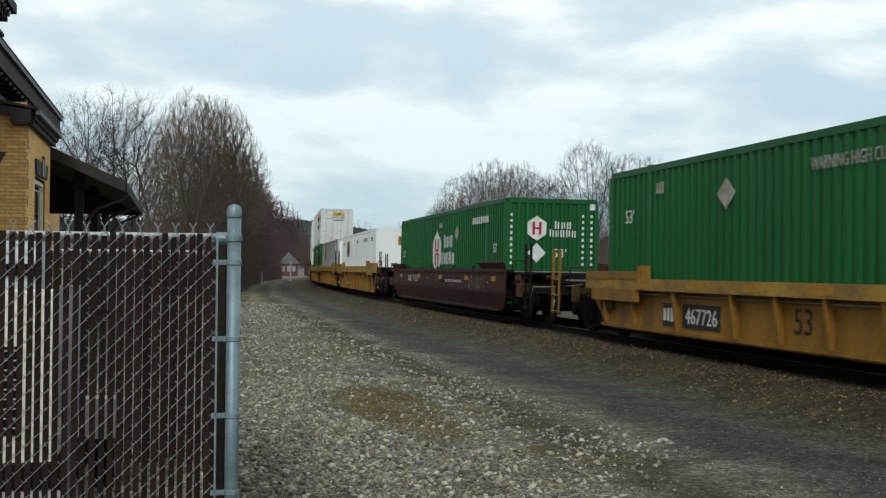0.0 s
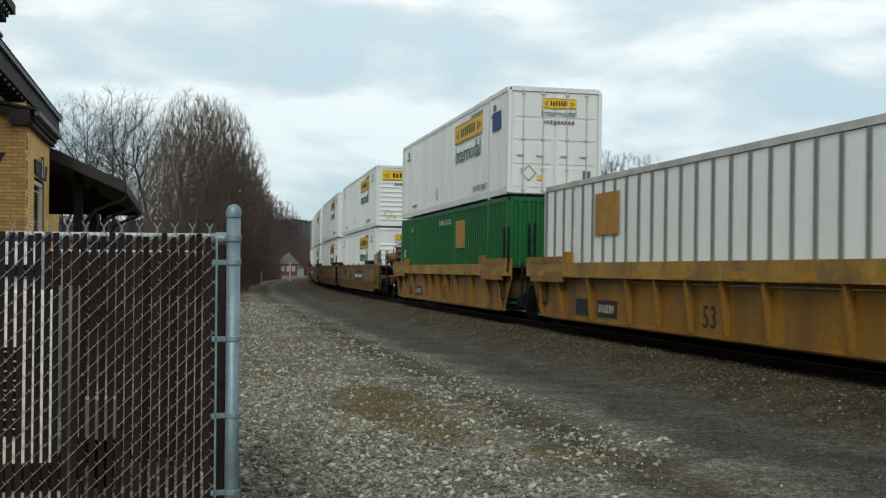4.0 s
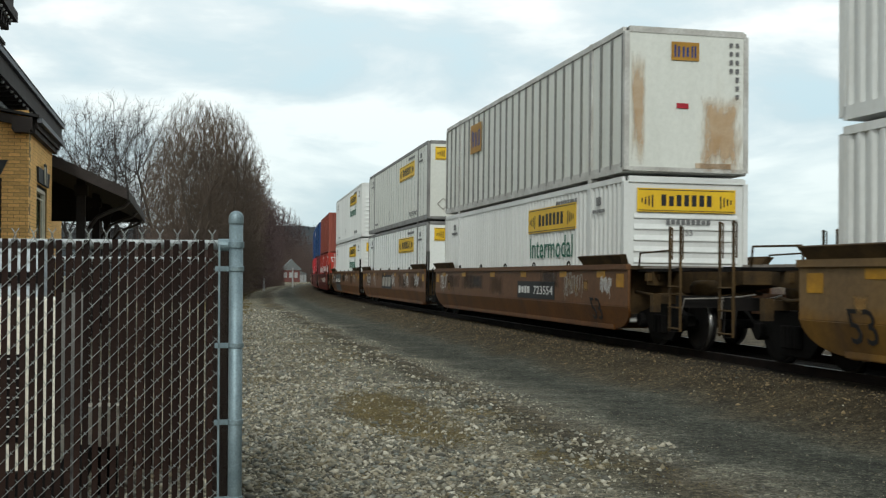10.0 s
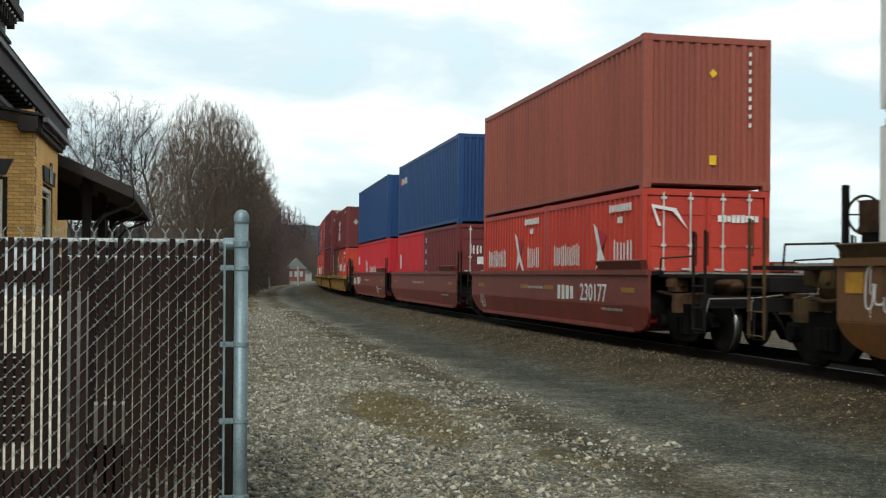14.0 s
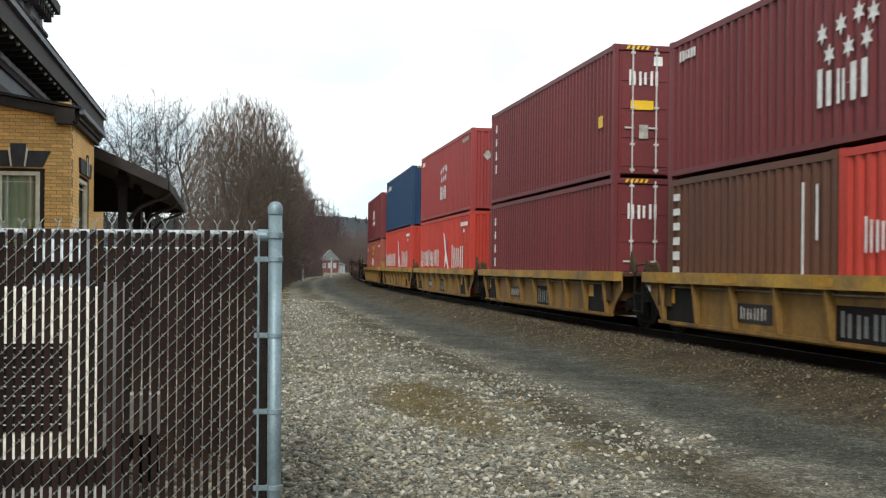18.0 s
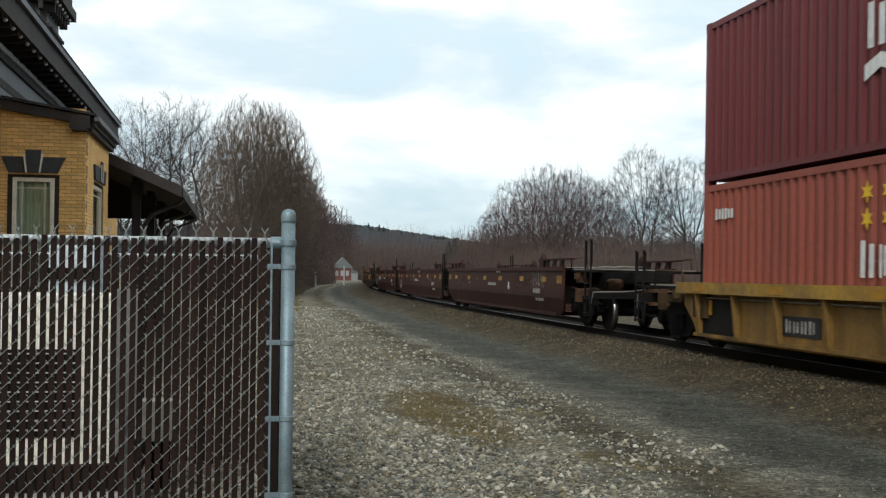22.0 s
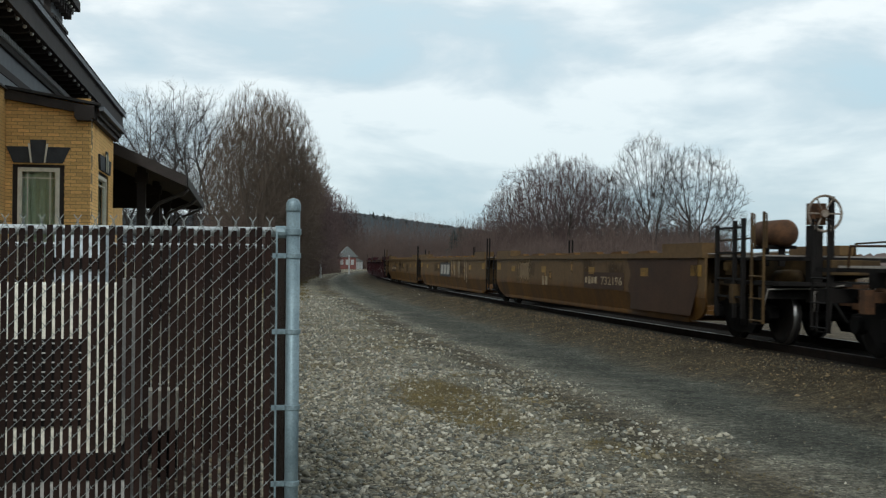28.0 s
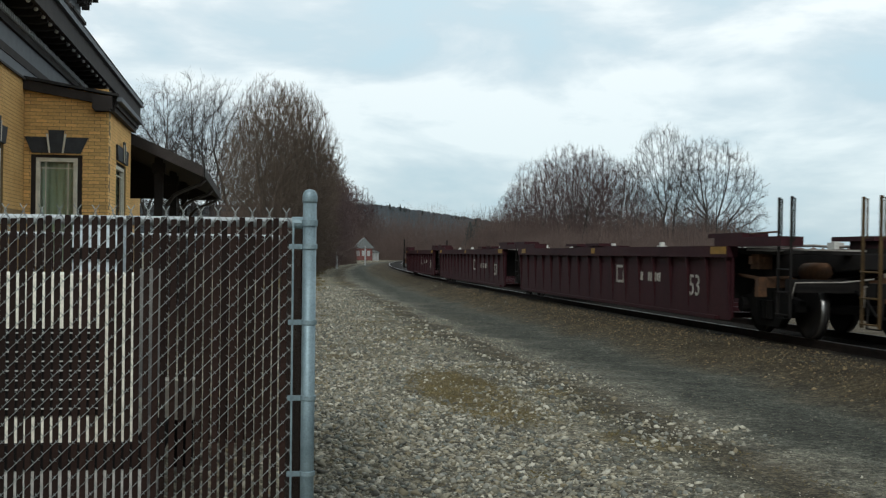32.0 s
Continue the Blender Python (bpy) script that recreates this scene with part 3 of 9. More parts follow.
def stone_material(name, gain=(1, 1, 1)):
    m = bpy.data.materials.new(name)
    m.use_nodes = True
    nt = m.node_tree
    b = nt.nodes["Principled BSDF"]
    b.inputs["Roughness"].default_value = 0.85
    geo = nt.nodes.new("ShaderNodeNewGeometry")
    inf = nt.nodes.new("ShaderNodeObjectInfo")
    add = nt.nodes.new("ShaderNodeMath")
    add.operation = "ADD"
    fr = nt.nodes.new("ShaderNodeMath")
    fr.operation = "FRACT"
    nt.links.new(geo.outputs["Random Per Island"], add.inputs[0])
    nt.links.new(inf.outputs["Random"], add.inputs[1])
    nt.links.new(add.outputs[0], fr.inputs[0])
    rp = nt.nodes.new("ShaderNodeValToRGB")
    r = rp.color_ramp
    r.elements[0].position, r.elements[0].color = 0.0, (0.070, 0.064, 0.050, 1)
    r.elements[1].position, r.elements[1].color = 1.0, (0.48, 0.45, 0.37, 1)
    for p, c in ((0.18, (0.11, 0.115, 0.098, 1)), (0.32, (0.20, 0.165, 0.10, 1)), (0.45, (0.15, 0.165, 0.150, 1)), (0.60, (0.28, 0.245, 0.168, 1)), (0.75, (0.225, 0.222, 0.19, 1)), (0.88, (0.40, 0.37, 0.285, 1))):
        r.elements.new(p).color = c
    for el in r.elements:
        el.color = [a * k for a, k in zip(el.color[:3], gain)] + [1]
    nt.links.new(fr.outputs[0], rp.inputs[0])
    no = nt.nodes.new("ShaderNodeTexNoise")
    no.inputs["Scale"].default_value, no.inputs["Detail"].default_value = 60, 4
    tc = nt.nodes.new("ShaderNodeTexCoord")
    nt.links.new(tc.outputs["Object"], no.inputs["Vector"])
    mr = nt.nodes.new("ShaderNodeMapRange")
    mr.inputs["To Min"].default_value, mr.inputs["To Max"].default_value = 0.6, 1.35
    nt.links.new(no.outputs["Fac"], mr.inputs["Value"])
    mx = nt.nodes.new("ShaderNodeMixRGB")
    mx.blend_type, mx.inputs[0].default_value = "MULTIPLY", 1.0
    nt.links.new(rp.outputs[0], mx.inputs[1])
    nt.links.new(mr.outputs[0], mx.inputs[2])
    nt.links.new(mx.outputs[0], b.inputs["Base Color"])
    return m


M["stone"] = stone_material("crushed_stone")
M["litter"] = stone_material("brown_litter", (0.50, 0.39, 0.25))
M["grit"] = stone_material("dull_driven_grit", (0.46, 0.45, 0.41))
_bm = bmesh.new()
bmesh.ops.create_icosphere(_bm, subdivisions=1, radius=1.0)
_bm.verts.ensure_lookup_table()
ICO_V = np.array([v.co[:] for v in _bm.verts])
ICO_F = np.array([[v.index for v in f.verts] for f in _bm.faces])
_bm.free()
# a pebble with eight faces, for the small and the far ones
OCT_V = np.array([(1, 0, 0), (-1, 0, 0), (0, 1, 0), (0, -1, 0), (0, 0, 1), (0, 0, -1)], float)
OCT_F = np.array([(0, 2, 4), (2, 1, 4), (1, 3, 4), (3, 0, 4), (2, 0, 5), (1, 2, 5), (3, 1, 5), (0, 3, 5)])


def stones(places, sizes, seed, mat="stone", small=False):
    """One mesh of many angular stones: the sphere's corners pushed about, flattened and turned."""
    g = np.random.default_rng(seed)
    hull, tris = (OCT_V, OCT_F) if small else (ICO_V, ICO_F)
    n, k = len(places), len(hull)
    v = hull[None] * g.uniform(0.45, 1.45, (n, k, 1))
    v = v * g.uniform(0.65, 1.35, (n, 1, 3)) * np.array([1, 1, 0.7])
    a = g.uniform(0, 6.283, n)
    c, s = np.cos(a)[:, None], np.sin(a)[:, None]
    x, y = v[..., 0] * c - v[..., 1] * s, v[..., 0] * s + v[..., 1] * c
    tilt = g.uniform(-0.5, 0.5, n)[:, None]
    z = v[..., 2] + tilt * x
    v = np.stack([x, y, z], -1) * sizes[:, None, None] + places[:, None, :]
    f = tris[None] + (np.arange(n) * k)[:, None, None]
    me = bpy.data.meshes.new("stones")
    me.vertices.add(n * k)
    me.vertices.foreach_set("co", v.reshape(-1))
    fl = f.reshape(-1, 3)
    me.loops.add(fl.size)
    me.loops.foreach_set("vertex_index", fl.reshape(-1))
    me.polygons.add(len(fl))
    me.polygons.foreach_set("loop_start", np.arange(0, fl.size, 3))
    me.polygons.foreach_set("loop_total", np.full(len(fl), 3))
    me.update()
    me.validate()
    me.materials.append(M[mat])
    return me


def scatter(n, s0, s1, d0, d1, size0, size1, seed, thin=None):
    g = np.random.default_rng(seed)
    s, d = g.uniform(s0, s1, n), g.uniform(d0, d1, n)
    p, q = [], []
    for a, b in zip(s, d):
        x, y, _ = track_point(a, b)
        if thin and g.random() > thin(a, b, x, y):
            continue
        k = size0 * (size1 / size0) ** (g.random() ** 1.6)
        p.append((x, y, ground_z(x, y) + k * 0.18))
        q.append(k)
    return np.array(p), np.array(q)


def stone_zone(s, d, x, y):
    k = min(1, max(0, (d - 5.1 + 1.3 * noise.noise(Vector((x * 0.4, y * 0.4, 3)))) / 2.2))
    patch = noise.noise(Vector((x * 0.75, y * 0.75, 7)))
    return k * (0.28 if patch > 0.25 else 1.0) * (0.30 if in_grass(x, y) < 0.95 else 1.0)


def ridge_zone(s, d, x, y):
    """The low crown of the drive, strewn with stones thrown up between the wheel tracks."""
    return max(0.0, 1 - abs(d - 5.1) / 0.35) * (0.45 + 0.8 * noise.noise(Vector((x * 0.6, y * 0.3, 21))))


P1, K1 = scatter(36000, -19.5, -6, 4.9, 11.0, 0.0100, 0.036, 1, stone_zone)
P2, K2 = scatter(26000, -6, 32, 4.9, 11.0, 0.016, 0.052, 2, stone_zone)
P3, K3 = scatter(34000, -19, 16, 1.3, 6.6, 0.005, 0.013, 3, lambda s, d, x, y: 0.35 + 0.9 * noise.noise(Vector((x * 0.9, y * 0.9, 11))) + (0.25 if 3.0 < d < 4.8 else 0))
P4, K4 = scatter(15000, -19, 24, 1.0, 3.1, 0.008, 0.030, 4, lambda s, d, x, y: min(1, (3.3 - d) / 0.9) * (0.6 + 0.6 * noise.noise(Vector((x * 1.1, y * 1.1, 17)))))
P5, K5 = scatter(14000, -19, -2, 5.5, 9.5, 0.005, 0.012, 7, lambda s, d, x, y: min(1, max(0, d - 5.5)))
P6, K6 = scatter(9000, -16, 14, 4.6, 5.6, 0.008, 0.022, 8, ridge_zone)
P7, K7 = scatter(130, -16, 40, 0.8, 3.2, 0.016, 0.036, 9)
order = np.argsort(np.hypot(P1[:, 0], P1[:, 1]) - K1 * 60)
near, rest = order[:280], order[280:]
gravel = tagged(new("loose_gravel", stones(P1[rest], K1[rest], 5)), "pale crushed stone strewn over grey dirt", "gravel", kind="stuff")
tagged(new("small_gravel", stones(np.concatenate([P2, P5, P6, P7]), np.concatenate([K2, K5, K6, K7]), 12, "stone", True)), "small pale gravel between and past the stones", "gravel", kind="stuff")
tagged(new("fine_gravel", stones(P3, K3, 6, "grit", True)), "dull grey-brown grit on the drive and track bed", "gravel", kind="stuff")
tagged(new("track_litter", stones(P4, K4, 13, "litter", True)), "brown stones and dead leaves beside the rails", "gravel", kind="stuff")
stone_kinds = [stones(np.zeros((1, 3)), np.ones(1), 40 + i) for i in range(8)]
for j, i in enumerate(near):
    put("stone", stone_kinds[j % 8], ground, pose(*P1[i], 0, 0, random.uniform(0, 360)) @ Matrix.Diagonal((K1[i], K1[i], K1[i], 1)))

# -- tufts of dead grass between the stones --
M["straw"] = material("dead_grass", (0.17, 0.125, 0.05), 0.9, 0, (0.085, 0.075, 0.032), 6)


def tufts(rows, seed):
    g = random.Random(seed)
    v, f = [], []
    for x, y, n, h in rows:
        for _ in range(n):
            a, r = g.uniform(0, 6.283), abs(g.gauss(0, 0.16))
            bx, by = x + math.cos(a) * r, y + math.sin(a) * r
            z = ground_z(bx, by)
            l, b2 = g.uniform(0.4, 1.0) * h, g.uniform(0, 6.283)
            w = 0.0035
            tx, ty = bx + math.cos(b2) * l * 0.8, by + math.sin(b2) * l * 0.8
            i = len(v)
            v += [(bx - w * math.sin(b2), by + w * math.cos(b2), z), (bx + w * math.sin(b2), by - w * math.cos(b2), z), ((bx + tx) / 2, (by + ty) / 2, z + l * 0.5), (tx, ty, z + l * g.uniform(0.3, 0.7))]
            f += [(i, i + 1, i + 2), (i, i + 2, i + 3), (i + 1, i + 3, i + 2)]
    me = bpy.data.meshes.new("tufts")
    me.from_pydata(v, [], f)
    me.materials.append(M["straw"])
    return me


rows = []
for i in range(2600):
    s, d = random.uniform(-19, 40), random.uniform(5.3, 11)
    x, y, _ = track_point(s, d)
    if noise.noise(Vector((x * 0.75, y * 0.75, 7))) > 0.22 or random.random() < 0.06:
        rows.append((x, y, 12, random.uniform(0.02, 0.06)))
for i in range(900):
    a, r = random.uniform(0, 6.283), math.sqrt(random.random())
    u, v = r * GRASS_W * math.cos(a), r * GRASS_L * math.sin(a)
    c, k = math.cos(radians(16)), math.sin(radians(16))
    rows.append((GRASS_X + u * c - v * k, GRASS_Y + u * k + v * c, 9, random.uniform(0.015, 0.04)))
for i in range(500):
    s, d = random.uniform(25, 120), random.uniform(7, 10)
    x, y, _ = track_point(s, d)
    rows.append((x, y, 14, random.uniform(0.1, 0.25)))
tagged(new("dead_grass", tufts(rows, 3)), "dry straw-coloured grass tufts in the gravel", "grass", kind="stuff")

# ---- the train ----
MOVING = []
CAR_W, BOX_W = 1.46, 1.295
BOX_Z = 0.32
FT53, FT40, FT20 = 16.154, 12.192, 6.058
HI, LO = 2.896, 2.591


def corrugated(bm, x0, x1, z0, z1, y, depth, pitch, face=-1, flat=0.36):
    """A wall of upright folds from x0 to x1 in the plane y; the folds go depth inwards."""
    n = max(1, round((x1 - x0) / pitch))
    p = (x1 - x0) / n
    xs = []
    for i in range(n):
        a = x0 + i * p
        xs += [(a, y), (a + flat * p, y), (a + 0.5 * p, y - face * depth), (a + (0.5 + flat) * p, y - face * depth)]
    xs.append((x1, y))
    lo = [bm.verts.new((x, yy, z0)) for x, yy in xs]
    hi = [bm.verts.new((x, yy, z1)) for x, yy in xs]
    for i in range(len(xs) - 1):
        q = (lo[i], lo[i + 1], hi[i + 1], hi[i])
        bm.faces.new(q if face < 0 else q[::-1])


def end_corrugated(bm, y0, y1, z0, z1, x, depth, pitch, face=1):
    n = max(1, round((y1 - y0) / pitch))
    p = (y1 - y0) / n
    ys = []
    for i in range(n):
        a = y0 + i * p
        ys += [(a, x), (a + 0.36 * p, x), (a + 0.5 * p, x - face * depth), (a + 0.86 * p, x - face * depth)]
    ys.append((y1, x))
    lo = [bm.verts.new((xx, yy, z0)) for yy, xx in ys]
    hi = [bm.verts.new((xx, yy, z1)) for yy, xx in ys]
    for i in range(len(ys) - 1):
        q = (lo[i], lo[i + 1], hi[i + 1], hi[i])
        bm.faces.new(q if face > 0 else q[::-1])


def side_mesh(style, L, H, mat, face):
    def make():
        bm = bmesh.new()
        y = face * BOX_W
        h = L / 2
        inner = y - face * 0.05
        if style == "smooth":
            box(bm, -h + 0.16, h - 0.16, min(y - face * 0.020, inner), max(y - face * 0.020, inner), 0.16, H - 0.13)
        elif style == "ribbed":
            box(bm, -h + 0.16, h - 0.16, min(y - face * 0.028, inner), max(y - face * 0.028, inner), 0.16, H - 0.13)
        else:
            corrugated(bm, -h + 0.14, h - 0.14, 0.23 if L > 14 else 0.15, H - 0.11, y - face * 0.006, 0.040 if L > 14 else 0.05, 0.25 if L > 14 else 0.277, face, 0.30)
        return mesh_of(bm, "side_wall", mat)
    return kept(("side", style, L, H, mat.name, face), make)


def frame_mesh(style, L, H, mat):
    def make():
        bm = bmesh.new()
        h = L / 2
        for f in (-1, 1):
            a, b = sorted((f * BOX_W, f * (BOX_W - 0.07)))
            box(bm, -h + 0.1, h - 0.1, a, b, 0.06, 0.24 if L > 14 else 0.16)
            box(bm, -h + 0.1, h - 0.1, a, b, H - 0.12, H - 0.01)
            for x in (-h, h - 0.14):
                box(bm, x, x + 0.14, *sorted((f * BOX_W, f * (BOX_W - 0.10))), 0.1, H - 0.1)
            if L > 14:
                for x in (-6.096, 6.096):
                    box(bm, x - 0.09, x + 0.09, *sorted((f * (BOX_W + 0.004), f * (BOX_W - 0.06))), 0.05, H - 0.01)
        for x in (-h, h - 0.08):
            box(bm, x, x + 0.08, -BOX_W + 0.1, BOX_W - 0.1, 0.085, 0.17)
            box(bm, x, x + 0.08, -BOX_W + 0.1, BOX_W - 0.1, H - 0.12, H)
        box(bm, -h + 0.08, h - 0.08, -BOX_W + 0.07, BOX_W - 0.07, 0.06, 0.12)
        bevel(bm, 0.012)
        return mesh_of(bm, "frame", mat)
    return kept(("frame", style, L, H, mat.name), make)


def casting_mesh(mat):
    def make():
        bm = bmesh.new()
        box(bm, -0.089, 0.089, -0.081, 0.081, 0, 0.118)
        bevel(bm, 0.014)
        return mesh_of(bm, "corner_casting", mat)
    return kept(("casting", mat.name), make)


def roof_mesh(L, mat):
    def make():
        bm = bmesh.new()
        corrugated_roof = 0.02
        n = round(L / 0.5)
        p = (L - 0.2) / n
        xs = []
        for i in range(n):
            a = -L / 2 + 0.1 + i * p
            xs += [(a, 0.0), (a + p * 0.6, 0.0), (a + p * 0.7, -corrugated_roof), (a + p * 0.9, -corrugated_roof)]
        xs.append((L / 2 - 0.1, 0.0))
        a = [bm.verts.new((x, -BOX_W + 0.05, z - 0.012)) for x, z in xs]
        b = [bm.verts.new((x, BOX_W - 0.05, z - 0.012)) for x, z in xs]
        for i in range(len(xs) - 1):
            bm.faces.new((a[i], a[i + 1], b[i + 1], b[i]))
        return mesh_of(bm, "roof", mat)
    return kept(("roof", L, mat.name), make)


def end_mesh(style, L, H, mat, face):
    def make():
        bm = bmesh.new()
        x = face * L / 2
        y0, y1 = -BOX_W + 0.1, BOX_W - 0.1
        inner = x - face * 0.05
        if style == "louvred":
            box(bm, *sorted((x - face * 0.035, inner)), y0, y1, 0.15, H - 0.12)
        elif style == "flat":
            box(bm, *sorted((x - face * 0.012, inner)), y0, y1, 0.15, H - 0.12)
        elif style == "doors":
            box(bm, *sorted((x - face * 0.06, inner - face * 0.03)), y0, y1, 0.15, H - 0.12)
        else:
            end_corrugated(bm, y0, y1, 0.15, H - 0.12, x - face * 0.008, 0.04, 0.245, face)
        return mesh_of(bm, "end_wall", mat)
    return kept(("end", style, L, H, mat.name, face), make)


def louvre_mesh(mat):
    bm = bmesh.new()
    prism(bm, [(-0.035, 0.0), (-0.003, 0.015), (-0.003, 0.035), (-0.035, 0.12)], -BOX_W + 0.22, BOX_W - 0.22)
    return mesh_of(bm, "louvre", mat)


def sheet_mesh(wd, H, mat):
    """One wall sheet with a row of rivets down its lap."""
    bm = bmesh.new()
    box(bm, -wd / 2 + 0.004, wd / 2 - 0.004, 0.012, 0.030, 0.17, H - 0.14)
    box(bm, wd / 2 - 0.045, wd / 2 - 0.004, 0.002, 0.014, 0.17, H - 0.14)
    return mesh_of(bm, "wall_sheet", mat)


def seam_mesh(wd, H):
    """The lap between two sheets: a dirty edge and a row of rivets."""
    bm = bmesh.new()
    box(bm, wd / 2 - 0.008, wd / 2 + 0.006, -0.002, 0.012, 0.17, H - 0.14)
    for k in range(34):
        z = 0.22 + k * (H - 0.42) / 33
        box(bm, wd / 2 - 0.032, wd / 2 - 0.022, -0.004, 0.003, z, z + 0.010)
    return mesh_of(bm, "seam", M["seam"])


def door_mesh(H, mat):
    """One leaf of a container's doors: a frame with four pressed fields."""
    def make():
        bm = bmesh.new()
        box(bm, -0.030, -0.005, -0.575, 0.575, 0.17, H - 0.14)
        for z0, z1 in ((0.24, 0.78), (0.86, 1.42), (1.50, 2.02), (2.10, H - 0.22)):
            prism(bm, [(-0.52, z0), (0.52, z0), (0.52, z1), (-0.52, z1)], -0.006, 0.012, "x")
        bevel(bm, 0.008)
        return mesh_of(bm, "door", mat)
    return kept(("door", H, mat.name), make)


def rod_mesh(H):
    def make():
        bm = bmesh.new()
        tube(bm, [(0, 0, 0.10), (0, 0, H - 0.06)], 0.019, 8)
        for z in (0.14, 0.7, 1.5, H - 0.2):
            box(bm, -0.03, 0.022, -0.05, 0.05, z, z + 0.05)
        box(bm, 0.0, 0.025, -0.18, 0.03, 1.06, 1.10)
        return mesh_of(bm, "lock_rod", M["white_rail"])
    return kept(("rod", H), make)


def near_side(x, z, proud=0.004):
    """The place of a flat mark on the near flank of a box; x ahead, z up from the box's foot."""
    return pose(x, -BOX_W - 0.004 - proud, z)


def on_end(L, y, z, face=1, proud=0.012):
    return pose(face * (L / 2 + proud), y, z, 0, 0, 90 * face)


def container(label, L, H, mat, style="fold", front="fold", rail=None, casting=None, group="containers on the train", rear="doors"):
    """A shipping container, its foot at z = 0, with walls, frame, roof and eight corner castings."""
    ob = tagged(new("shipping_container"), label, "container", group)
    put("side_wall", side_mesh(style, L, H, mat, -1), ob)
    put("side_wall", side_mesh(style, L, H, mat, 1), ob)
    put("frame", frame_mesh(style, L, H, rail or mat), ob)
    put("roof", roof_mesh(L, M["white_rail"] if rail or style != "fold" else mat), ob, pose(0, 0, H))
    put("end_wall", end_mesh(front, L, H, mat, 1), ob)
    put("end_wall", end_mesh(rear, L, H, mat, -1), ob)
    if front == "louvred":
        for i in range(9):
            put("louvre", kept(("louvre", mat.name), lambda: louvre_mesh(mat)), ob, pose(L / 2, 0, 0.34 + i * (H - 0.95) / 9))
    for end, face in ((front, 1), (rear, -1)):
        if end == "doors":
            for y in (-0.6, 0.6):
                d = put("door", door_mesh(H, mat), ob, pose(face * (L / 2 - 0.028), y, 0, 0, 0, 0 if face > 0 else 180))
                if face > 0:
                    for k in (-0.27, 0.27):
                        put("lock_rod", rod_mesh(H), d, pose(0.032, k, 0), "pale galvanised lock rod")
    if style == "smooth":
        n = round(L / 0.68)
        wd = (L - 0.32) / n
        for i in range(n):
            put("wall_sheet", kept(("sheet", L, H, mat.name), lambda: sheet_mesh(wd, H, mat)), ob, pose(-L / 2 + 0.16 + (i + 0.5) * wd, -BOX_W, 0))
            if i < n - 1 and rail is not M["white_smooth"]:
                put("seam", kept(("seam", L, H), lambda: seam_mesh(wd, H)), ob, pose(-L / 2 + 0.16 + (i + 0.5) * wd, -BOX_W, 0), "dirty riveted seam")
    cx = L / 2 - 0.088 if L < 14 else 6.096
    for x in (-cx, cx):
        for y in (-BOX_W + 0.078, BOX_W - 0.078):
            for z in (-0.004, H - 0.112):
                put("corner_casting", casting_mesh(casting or mat), ob, pose(x, y, z))
    if style == "ribbed":
        n = round(L / 0.61)
        for i in range(n + 1):
            x = -L / 2 + 0.14 + i * (L - 0.28) / n
            put("rib", kept(("rib", H), lambda: boxes("rib", M["rib_grey"], [(-0.040, 0.040, -0.018, 0.016, 0.16, H - 0.13)], 0.005)), ob, pose(x, -BOX_W + 0.014, 0), "grey upright rib")
    return ob


# -- well cars: x ahead, z up from the rail --
def well_side_outline(h, top, bottom, kind):
    if kind == "rib":
        return [(-h, top), (h, top), (h, top - 0.40), (h - 0.45, bottom + 0.22), (h - 0.6, bottom), (-h + 0.6, bottom), (-h + 0.45, bottom + 0.22), (-h, top - 0.40)]
    return [(-h, top), (h, top), (h, bottom + 0.05), (h - 0.05, bottom), (-h + 0.05, bottom), (-h, bottom + 0.05)]


FOLD_Z, FOLD_IN = 0.70, 0.12


def side_panel(kind, half, top, bottom, mat, face):
    def make():
        bm = bmesh.new()
        a, b = sorted((face * CAR_W, face * (CAR_W - 0.05)))
        if kind == "plain":
            prism(bm, [(-half, top), (half, top), (half, FOLD_Z), (-half, FOLD_Z)], a, b)
            # the lower flank leans inwards and is cut away in an arc over each truck
            reach = 0.95
            arc = [(half - reach * (1 - math.cos(math.pi / 2 * k / 7)), FOLD_Z - (FOLD_Z - bottom) * math.sin(math.pi / 2 * k / 7)) for k in range(8)]
            prism(bm, [(-half, FOLD_Z)] + arc + [(-x, z) for x, z in arc[:0:-1]], a, b)
            for v in bm.verts:
                if v.co.z < FOLD_Z - 0.001:
                    v.co.y -= face * FOLD_IN * (FOLD_Z - v.co.z) / (FOLD_Z - bottom)
            low = CAR_W - FOLD_IN
            box(bm, -half + reach, half - reach, *sorted((face * (low + 0.03), face * (low - 0.02))), bottom - 0.01, bottom + 0.07)
        else:
            in0, in1 = (CAR_W - 0.125, CAR_W - 0.155) if kind == "rib" else (CAR_W - 0.05, CAR_W - 0.09)
            c, d = sorted((face * in0, face * in1))
            prism(bm, well_side_outline(half, top - 0.02, bottom, kind), c, d)
            box(bm, -half + 0.55, half - 0.55, *sorted((face * (CAR_W - (0.08 if kind == "rib" else -0.02)), face * (CAR_W - 0.15))), bottom, bottom + 0.06)
        bevel(bm, 0.008)
        return mesh_of(bm, "side_panel", mat)
    return kept(("well", kind, half, top, bottom, mat.name, face), make)


def top_chord(kind, half, top, mat, face):
    def make():
        if kind == "plain":
            return boxes("top_chord", mat, [(-half, half, *sorted((face * (CAR_W + 0.045), face * (CAR_W - 0.06))), top - 0.10, top)], 0.008)
        return boxes("top_chord", mat, [(-half, half, *sorted((face * (CAR_W + 0.05), face * (CAR_W - 0.15))), top - chord_of(kind, top), top)], 0.008)
    return kept(("chord", kind, half, top, mat.name, face), make)


